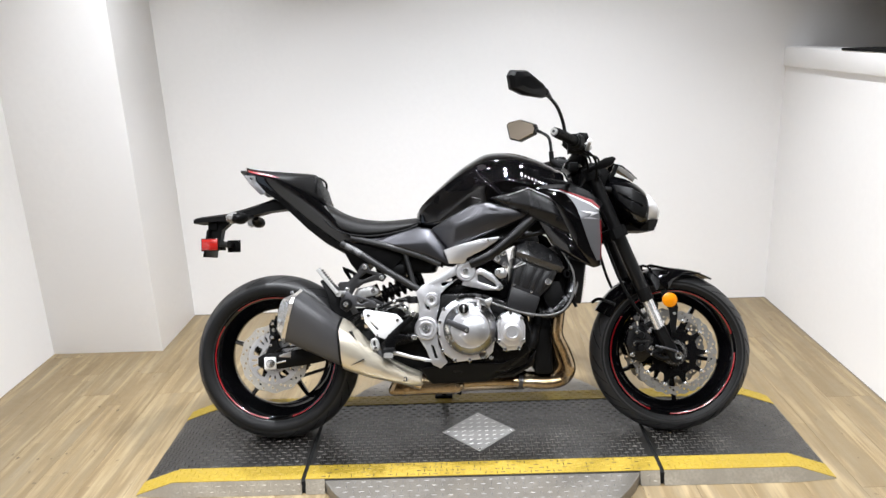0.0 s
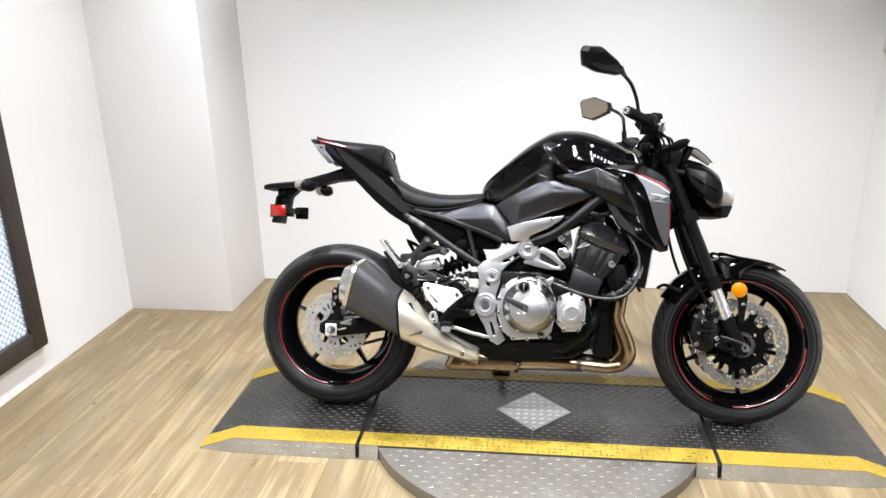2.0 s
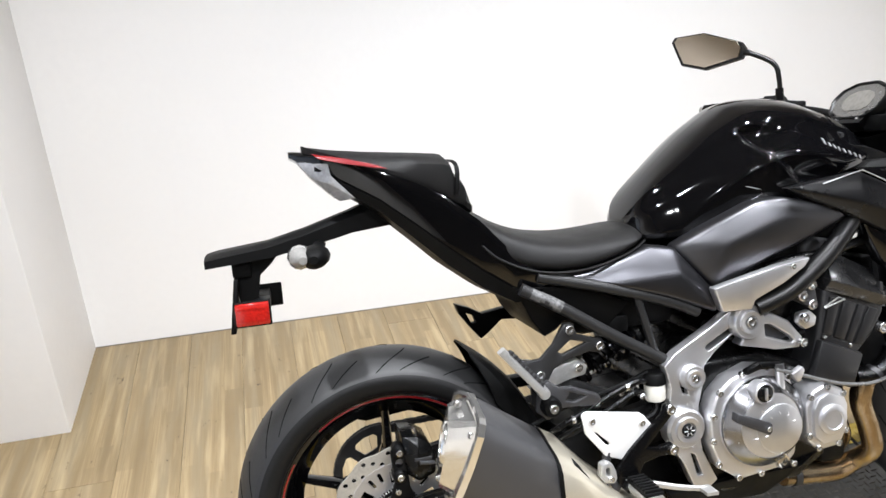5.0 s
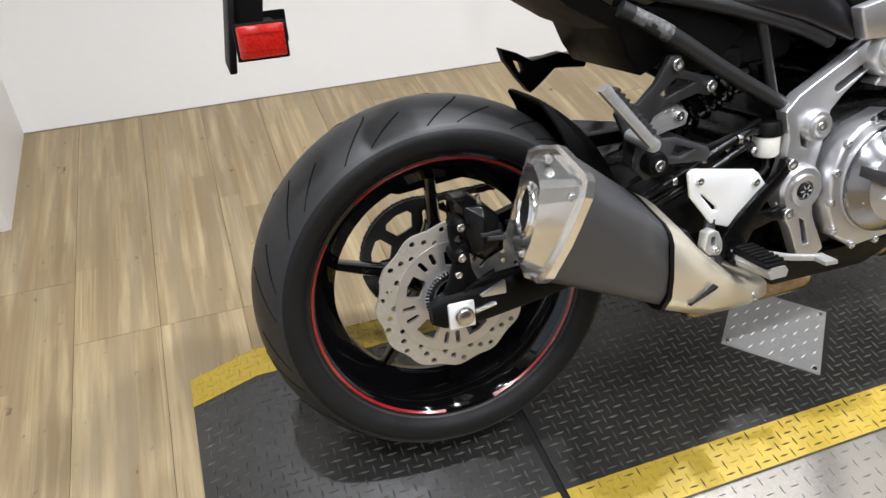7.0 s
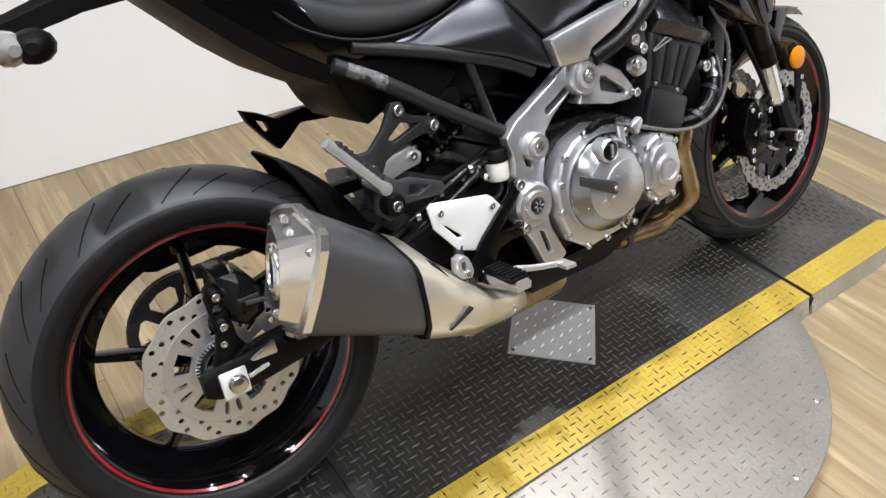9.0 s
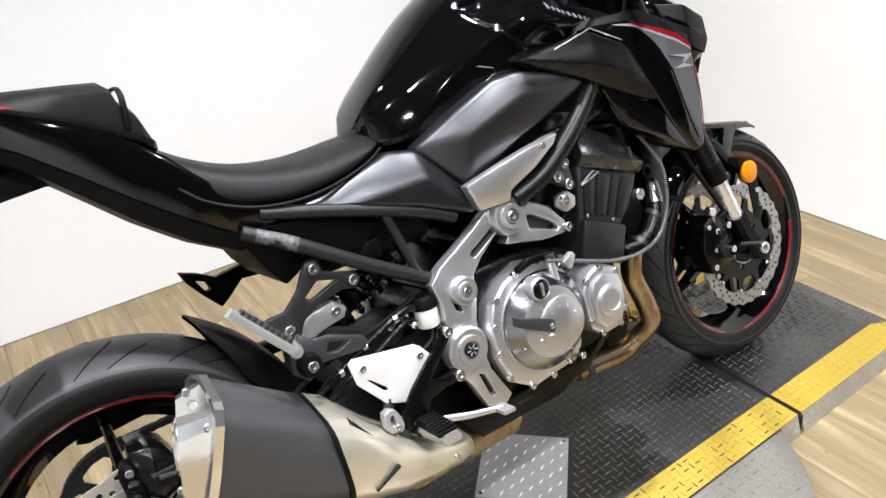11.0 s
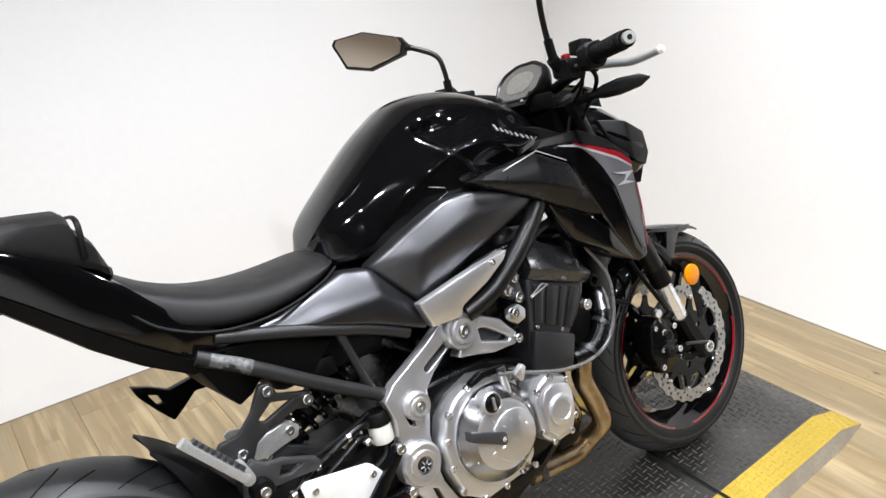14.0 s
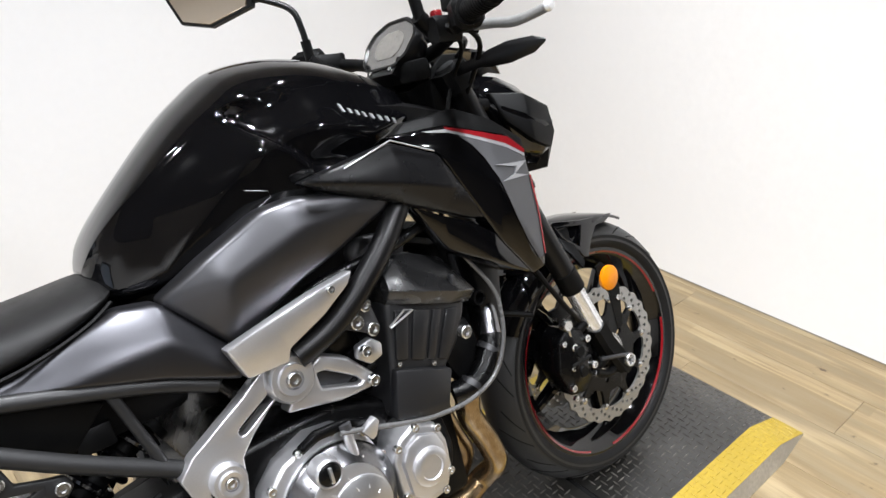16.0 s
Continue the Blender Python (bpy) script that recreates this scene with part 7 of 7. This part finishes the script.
for sd in (-1, 1):
    ry, rx0, rx1 = (-0.099, -1.002, -0.936) if sd < 0 else (0.092, -0.966, -0.914)
    rf = part("rear_reflector", box(rx0 + 0.003, rx1 - 0.003, ry - 0.004, ry + 0.004, 0.707, 0.748, 0.003), REDLENS, bike, "rectangular red rear side reflector")
    part("reflector_plate", box(rx0, rx1, ry - sd * 0.004 - 0.0025, ry - sd * 0.004 + 0.0025, 0.704, 0.751, 0.002), MATT, rf)
    part("reflector_stay", box(-0.965, -0.937, min(0, ry - sd * 0.006), max(0, ry - sd * 0.006), 0.722, 0.742, 0.002), MATT, rf)
    for bz in (0.717, 0.738):
        part("lens_bar", box(rx0 + 0.006, rx1 - 0.006, ry + sd * 0.0035 - 0.0012, ry + sd * 0.0035 + 0.0012, bz - 0.0006, bz + 0.0006), REDLENS, rf)
    sig = part("rear_turn_signal", loft([[(x, sd * y, z) for x, z in [(xc + r * math.cos(a) * 1.25, zc + r * math.sin(a)) for a in (2 * math.pi * k / 12 for k in range(12))]] for y, r, xc, zc in ((0.03, 0.01, -0.835, 0.832), (0.075, 0.01, -0.842, 0.825), (0.085, 0.017, -0.846, 0.822), (0.11, 0.022, -0.848, 0.82), (0.145, 0.018, -0.852, 0.819), (0.158, 0.007, -0.854, 0.819))]), MATT, bike, "black rear turn signal with clear lens")
    part("signal_lens", loft([[(x, sd * y, z) for x, z in [(xc + r * math.cos(a), zc + r * math.sin(a)) for a in (2 * math.pi * k / 12 for k in range(12))]] for y, r, xc, zc in ((0.088, 0.018, -0.868, 0.822), (0.116, 0.0225, -0.876, 0.822), (0.142, 0.018, -0.876, 0.821), (0.157, 0.007, -0.872, 0.82))]), SIGNALLENS, sig, "clear frosted lens")

# ---- headlight, meter, bars ----
hl = group("headlight", bike)


def head_ring(x, zt, zb, w, wt=0.55, wb=0.6):
    zm = zt * 0.5 + zb * 0.5
    half = [(0.0, zt), (wt * w, zt - 0.006), (0.9 * w, zt * 0.72 + zb * 0.28), (w, zm), (0.88 * w, zb * 0.75 + zt * 0.25), (wb * w, zb), (0.0, zb - 0.003)]
    return [(x, -y, z) for y, z in half] + [(x, y, z) for y, z in reversed(half[1:-1])]


part("headlight_shell", loft([head_ring(0.485, 0.925, 0.86, 0.085), head_ring(0.52, 0.94, 0.795, 0.12), head_ring(0.56, 0.927, 0.755, 0.138), head_ring(0.6, 0.903, 0.735, 0.14), head_ring(0.62, 0.886, 0.738, 0.134), head_ring(0.626, 0.88, 0.742, 0.129), head_ring(0.624, 0.872, 0.75, 0.122), head_ring(0.612, 0.868, 0.755, 0.119)]), GLOSS, hl, "gloss black headlight cowl", angle=58)
part("headlight_lens", loft([head_ring(0.618, 0.874, 0.765, 0.123), head_ring(0.645, 0.868, 0.766, 0.113), head_ring(0.667, 0.846, 0.77, 0.09), head_ring(0.681, 0.824, 0.777, 0.055), head_ring(0.685, 0.81, 0.785, 0.025)]), LENS, hl, "clear headlight lens", angle=50)
part("headlight_reflector", loft([head_ring(0.622, 0.862, 0.775, 0.105), head_ring(0.634, 0.852, 0.783, 0.085)]), CHROME, hl)
part("headlight_chin", loft([[(0.53, -0.07, 0.748), (0.53, 0.07, 0.748), (0.53, 0.07, 0.735), (0.53, -0.07, 0.735)], [(0.63, -0.105, 0.77), (0.63, 0.105, 0.77), (0.63, 0.09, 0.73), (0.63, -0.09, 0.73)], [(0.672, -0.075, 0.772), (0.672, 0.075, 0.772), (0.658, 0.06, 0.733), (0.658, -0.06, 0.733)]]), MATT, hl)
for sd in (-1, 1):
    part("headlight_fin", facets([(0.505, sd * 0.11, 0.9), (0.565, sd * 0.135, 0.885), (0.618, sd * 0.136, 0.85), (0.621, sd * 0.139, 0.8), (0.61, sd * 0.133, 0.772), (0.565, sd * 0.141, 0.795), (0.52, sd * 0.122, 0.845)], [(0, 1, 5, 6), (1, 2, 3, 4, 5)], -sd * 0.02, 0.004), SATIN, hl, "satin black side fin")
    part("headlight_bracket", tube([(0.44, sd * 0.1, 0.89), (0.5, sd * 0.1, 0.88)], 0.012, 10), MATT, hl)
part("visor", loft([[(x, -w, ze), (x, 0, zc), (x, w, ze), (x, w, ze - 0.005), (x, 0, zc - 0.005), (x, -w, ze - 0.005)] for x, w, ze, zc in ((0.505, 0.085, 0.982, 1.0), (0.55, 0.072, 0.972, 0.986), (0.585, 0.054, 0.948, 0.959), (0.608, 0.036, 0.928, 0.936))]), GLOSS, hl, "short gloss black fly screen")
for sd in (-1, 1):
    part("visor_stay", tube([(0.5, sd * 0.06, 0.92), (0.52, sd * 0.068, 0.95), (0.53, sd * 0.07, 0.976)], 0.008, 8, 1), MATT, hl)

mm = Matrix.Translation((0.375, -0.035, 1.015)) @ Euler((0, radians(-52), 0)).to_matrix().to_4x4()
MOUT = [(0.05, -0.03), (0.05, 0.03), (0.033, 0.066), (0.008, 0.079), (-0.026, 0.07), (-0.046, 0.045), (-0.046, -0.045), (-0.026, -0.07), (0.008, -0.079), (0.033, -0.066)]
mout = []
for k in range(10):
    (ua, va), (ub, vb) = MOUT[k], MOUT[(k + 1) % 10]
    mout += [(ua + (ub - ua) * f, va + (vb - va) * f) for f in (0.12, 0.88)]
meter = part("meter", moved(loft([[(u * k, v * k, z) for u, v in mout] for z, k in ((-0.04, 0.6), (-0.03, 0.85), (-0.012, 1.0), (0.0, 1.03), (0.007, 1.0), (0.008, 0.93), (0.004, 0.88))]), mm), SATIN, bike, "black digital instrument pod with dark screen")
part("meter_screen", moved(loft([[(u * k, v * k, z) for u, v in mout] for z, k in ((0.001, 0.885), (0.0045, 0.87))]), mm), SCREEN, meter)
part("display", moved(loft([[(u * k, v * k, z) for u, v in mout] for z, k in ((0.004, 0.55), (0.0056, 0.54))]), mm), DISPLAYGREY, meter, "grey display field")
part("pod_chin", moved(loft([[(u, v, z) for u, v in ((-0.058, -0.04), (-0.058, 0.04), (-0.04, 0.05), (-0.04, -0.05))] for z in (-0.03, 0.004)]), mm), SATIN, meter)
for v in (-0.03, 0.03):
    part("pod_screw", moved(lathe([(0, 0.0075), (0.0035, 0.0075), (0.0045, 0.004)], (-0.049, v, 0.0), 10, axis="z"), mm), BOLTSTEEL, meter)
for v in (-0.05, 0.05):
    part("button", moved(lathe([(0, 0.008), (0.005, 0.008), (0.006, 0.004)], (-0.035, v, 0.0), 12, axis="z"), mm), MATT, meter)
part("meter_bracket", tube([(0.39, -0.035, 0.985), (0.42, -0.02, 0.95)], 0.012, 10, 1), MATT, meter)

bars = group("handlebar", bike)
C0 = -0.02
part("bar_tube", tube([(0.268, C0 - 0.415, 1.035), (0.345, C0 - 0.27, 1.03), (0.395, C0 - 0.15, 1.005), (0.405, C0 - 0.06, 0.985), (0.405, C0 + 0.06, 0.985), (0.395, C0 + 0.15, 1.005), (0.345, C0 + 0.27, 1.03), (0.268, C0 + 0.415, 1.035)], 0.0115, 14), MATT, bars)
part("bar_clamp", box(0.39, 0.424, -0.06, 0.03, 0.965, 0.999, 0.008), MATT, bars)
for sd in (-1, 1):
    g0, g1 = Vector((0.268, C0 + sd * 0.415, 1.036)), Vector((0.346, C0 + sd * 0.27, 1.031))
    part("grip", tube([g0, (g0 + g1) / 2, g1], (0.0155, 0.0165), 18, 3), MATT, bars, "black rubber grip")
    gd = (g1 - g0).normalized()
    be = part("bar_end", tube([g0 - gd * 0.012, g0 - gd * 0.001], 0.0108, 18, 1), PEGALU, bars, "aluminium bar end")
    # Black disc on the bar end stands for the hole's shade.
    part("socket", tube([g0 - gd * 0.0126, g0 - gd * 0.006], 0.0048, 12, 1), GAP, be)
    for q in range(9):
        gp = g0.lerp(g1, 0.12 + 0.085 * q)
        part("grip_ridge", tube([gp, gp + gd * 0.0075], 0.0168, 16, 1), MATT, bars)
    part("grip_flange", tube([g1 - gd * 0.008, g1 - gd * 0.002], 0.0215, 18, 1), MATT, bars)
    part("switch_box", loft([[p + Vector((0, 0, 1)) * j * k + gd.cross(Vector((0, 0, 1))) * i * k * 0.9 for i, j in ((-1, -0.6), (-0.6, -1), (0.6, -1), (1, -0.6), (1, 0.6), (0.6, 1), (-0.6, 1), (-1, 0.6))] for p, k in ((g1 + gd * 0.002, 0.019), (g1 + gd * 0.008, 0.025), (g1 + gd * 0.045, 0.025), (g1 + gd * 0.055, 0.016))]), MATT, bars)
    part("starter_switch", box(0.346, 0.362, C0 - 0.191, C0 - 0.176, 1.03, 1.048, 0.004) if sd < 0 else box(0.335, 0.35, 0.19, 0.206, 1.03, 1.04, 0.003), REDPAINT, bars, "red stop switch" if sd < 0 else "small red pass switch")
    part("switch_pod", loft([[(x, C0 + sd * y + i * 0.014, z + j * 0.019) for i, j in ((-1, -0.6), (-0.6, -1), (0.6, -1), (1, -0.6), (1, 0.6), (0.6, 1), (-0.6, 1), (-1, 0.6))] for x, y, z in ((0.335, 0.19, 1.018), (0.34, 0.19, 1.02), (0.376, 0.186, 1.016), (0.384, 0.186, 1.014))]), MATT, bars, "black switch pod")
    perch = part("lever_perch", tube([(0.375, C0 + sd * 0.2, 1.02), (0.405, C0 + sd * 0.215, 1.012)], 0.013, 12), MATT, bars)
    part("lever", tube([(0.395, C0 + sd * 0.215, 1.012), (0.403, C0 + sd * 0.25, 1.008), (0.386, C0 + sd * 0.31, 1.001), (0.384, C0 + sd * 0.35, 1.003), (0.381, C0 + sd * 0.386, 1.007)] if sd < 0 else [(0.395, C0 + sd * 0.215, 1.012), (0.4, C0 + sd * 0.25, 1.01), (0.37, C0 + sd * 0.33, 1.008), (0.34, C0 + sd * 0.39, 1.01)], (0.0085, 0.007), 10, flat=0.75), PEGALU, perch, "silver hand lever")
    part("lever_ball", lathe([(0, -0.008), (0.006, -0.006), (0.0085, 0), (0.006, 0.006), (0, 0.008)], (0.38, C0 - 0.389, 1.008) if sd < 0 else (0.337, C0 + 0.396, 1.01), 14), ALU, perch)
part("brake_fluid_pot", plate([(0.366, 1.042), (0.4, 1.036), (0.407, 1.05), (0.402, 1.066), (0.37, 1.07)], -0.238, -0.2, (), 0.005), MATT, bars, "black brake fluid pot")
part("clutch_perch", box(0.37, 0.4, 0.16, 0.2, 1.0, 1.035, 0.005), MATT, bars)
MIRR = [((0.33, -0.194, 1.04), (0.327, -0.19, 1.105), (0.304, -0.216, 1.163), (0.272, -0.262, 1.188), (0.124, -0.392, 1.24)),
        ((0.32, 0.155, 1.03), (0.317, 0.152, 1.09), (0.308, 0.16, 1.13), (0.27, 0.2, 1.163), (0.16, 0.358, 1.231))]
for sd, (b0, b1, b2, b3, tipp) in zip((-1, 1), MIRR):
    mir = group("mirror", bike)
    tagged(mir, "black angular rear-view mirror on a bent stalk")
    part("stalk", tube([b0, b1, b2, b3], 0.0062, 10), SATIN, mir)
    part("mirror_clamp", tube([(b0[0] - 0.004, b0[1], b0[2] + 0.004), (b0[0] + 0.02, b0[1] - sd * 0.002, b0[2] - 0.02), (b0[0] + 0.05, b0[1] + sd * 0.006, b0[2] - 0.034)], (0.0125, 0.015), 12, 2), MATT, mir)
    part("stalk_boot", tube([b0, tuple(Vector(b0) * 0.35 + Vector(b1) * 0.65)], 0.0095, 12, 1), MATT, mir)
    root, end = Vector(b3), Vector(tipp)
    along = (end - root).normalized()
    nrm = Vector((-0.86, sd * -0.42, 0.16))
    nrm = (nrm - along * nrm.dot(along)).normalized()
    updir = nrm.cross(along)
    if updir.z < 0:
        updir = -updir
    L = (end - root).length
    shape = [(0.13, -0.01), (0.2, -0.02), (0.62, -0.044), (0.9, -0.046), (1.0, -0.008), (0.97, 0.012), (0.68, 0.036), (0.26, 0.022), (0.13, 0.01)]
    if sd > 0:
        shape = [(0.06, -0.016), (0.46, -0.062), (0.78, -0.064), (1.0, -0.014), (0.98, 0.0), (0.62, 0.026), (0.14, 0.022), (0.06, 0.01)]
    part("neck", tube([root - along * 0.006, root + along * L * 0.2 - nrm * 0.02], (0.0065, 0.013), 10, 1), SATIN, mir)
    rows = []
    for dep, k in ((0.0, 1.0), (-0.012, 1.02), (-0.026, 0.86), (-0.034, 0.5)):
        cx_, cy_ = 0.6, -0.004
        rows.append([root + along * L * (cx_ + (u - cx_) * k) + updir * (cy_ + (v - cy_) * k) + nrm * dep for u, v in shape])
    part("mirror_housing", loft(rows), SATIN, mir, angle=25)
    part("mirror_glass", loft([[root + along * L * (0.6 + (u - 0.6) * k) + updir * (-0.004 + (v + 0.004) * k) + nrm * dep for u, v in shape] for dep, k in ((-0.001, 0.93), (0.0018, 0.9))]), TANMIRROR, mir, "mirror glass, tinted tan for its reflection")
for sd in (-1, 1):
    ys = lambda y: (y if sd < 0 else -y - 0.02)
    st = part("front_turn_signal", loft([[(x, ys(y) + i * w, z + j * h) for i, j in ((-1, -0.3), (0, -1), (1, -0.3), (1, 0.4), (0, 1), (-1, 0.4))] for x, y, z, w, h in ((0.418, -0.14, 0.95, 0.0085, 0.0085), (0.438, -0.185, 0.957, 0.009, 0.009), (0.444, -0.2, 0.958, 0.015, 0.014), (0.459, -0.232, 0.961, 0.017, 0.0175), (0.476, -0.272, 0.964, 0.01, 0.013), (0.483, -0.291, 0.966, 0.002, 0.003))]), SATIN, bike, "black pointed front turn signal")
    part("signal_lens", loft([[(x, ys(y) + i * w, z + j * h) for i, j in ((-1, -0.3), (0, -1), (1, -0.3), (1, 0.4), (0, 1), (-1, 0.4))] for x, y, z, w, h in ((0.467, -0.215, 0.959, 0.007, 0.0135), (0.474, -0.238, 0.961, 0.009, 0.0145), (0.481, -0.27, 0.964, 0.006, 0.01))]), GREYLENS, st)
# cables between the bars and the frame
for pts in ([(0.39, -0.2, 1.0), (0.45, -0.14, 0.99), (0.46, -0.05, 0.94), (0.42, -0.06, 0.86)], [(0.39, 0.17, 1.0), (0.46, 0.1, 0.985), (0.46, 0.0, 0.93), (0.41, 0.05, 0.85)], [(0.37, -0.24, 1.015), (0.43, -0.2, 0.98), (0.44, -0.12, 0.9), (0.4, -0.1, 0.82)], [(0.36, 0.2, 1.01), (0.33, 0.14, 1.0), (0.35, 0.06, 0.975), (0.38, 0.03, 0.9)]):
    part("control_cable", tube(pts, 0.0045, 8), MATT, bike)
for pts in ([(0.36, -0.2, 1.01), (0.42, -0.12, 1.0), (0.44, -0.04, 0.97), (0.43, -0.03, 0.88)], [(0.345, -0.235, 1.02), (0.4, -0.19, 0.985), (0.41, -0.13, 0.93), (0.36, -0.14, 0.85)], [(0.35, 0.21, 1.015), (0.41, 0.16, 0.98), (0.42, 0.1, 0.92), (0.38, 0.12, 0.84)]):
    part("control_cable", tube(pts, 0.0038, 8), MATT, bike)
# Two added dark masses fill the black clutter between meter and bars.
part("wiring_cover", plate([(0.385, 0.88), (0.47, 0.87), (0.5, 0.95), (0.47, 0.98), (0.43, 0.985), (0.39, 0.96)], -0.1, 0.1, (), 0.01), MATT, bike)
part("relay_box", box(0.35, 0.385, -0.12, -0.07, 0.95, 0.985, 0.006), MATT, bike)
part("brake_master", loft([[(0.372 + i * 0.014, y, 1.018 + j * 0.014) for i, j in ((-1, -0.6), (-0.6, -1), (0.6, -1), (1, -0.6), (1, 0.6), (0.6, 1), (-0.6, 1), (-1, 0.6))] for y in (-0.215, -0.205, -0.165, -0.155)]), MATT, bike)
for bx, by, bz in ((0.388, -0.045, 1.0), (0.388, 0.012, 1.0), (0.418, -0.045, 1.0), (0.418, 0.012, 1.0), (0.392, -0.1, 0.97), (0.392, 0.1, 0.97)):
    part("clamp_bolt", lathe([(0, 0.004), (0.003, 0.004), (0.0035, 0.006), (0.0062, 0.006), (0.007, 0.004), (0.007, -0.004)], (bx, by, bz), 12, axis="z"), BOLTSTEEL, bike)
part("ignition_lock", lathe([(0, 1.0), (0.012, 1.0), (0.018, 0.996), (0.018, 0.96)], (0.375, 0.0, -0.02), 20, axis="z"), CASTDARK, bike)


# ---- floor planks ----
px = LEFT_X
rng = random.Random(5)
PLANK_MESHES = {}


def plank_mesh(width, length):
    key = (round(width, 3), round(length, 3))
    if key not in PLANK_MESHES:
        bm = loft([[(0.0003, 0.0003, -0.004), (width - 0.0003, 0.0003, -0.004), (width - 0.0003, length - 0.0003, -0.004), (0.0003, length - 0.0003, -0.004)],
                   [(0.0003, 0.0003, -0.001), (width - 0.0003, 0.0003, -0.001), (width - 0.0003, length - 0.0003, -0.001), (0.0003, length - 0.0003, -0.001)],
                   [(0.0006, 0.0006, 0), (width - 0.0006, 0.0006, 0), (width - 0.0006, length - 0.0006, 0), (0.0006, length - 0.0006, 0)]])
        bmesh.ops.recalc_face_normals(bm, faces=bm.faces[:])
        me = bpy.data.meshes.new("plank")
        bm.to_mesh(me)
        bm.free()
        me.materials.append(PLANK)
        PLANK_MESHES[key] = me
    return PLANK_MESHES[key]


while px < 3.3 - 0.01:
    w = min(PLANK_W, 3.3 - px)
    top = BACK_Y if px + PLANK_W > PIER_X + 0.005 else PIER_Y
    y = FRONT_Y - rng.choice((0.0, 0.4, 0.81, 0.2, 0.61, 1.02))
    while y < top - 0.01:
        y0, y1 = max(y, FRONT_Y), min(y + PLANK_L, top)
        if y1 - y0 > 0.02:
            ob = new("plank", plank_mesh(w, y1 - y0))
            ob.parent = floor
            ob.matrix_basis = Matrix.Translation((px, y0, FLOOR_Z))
        y += PLANK_L
    px += PLANK_W
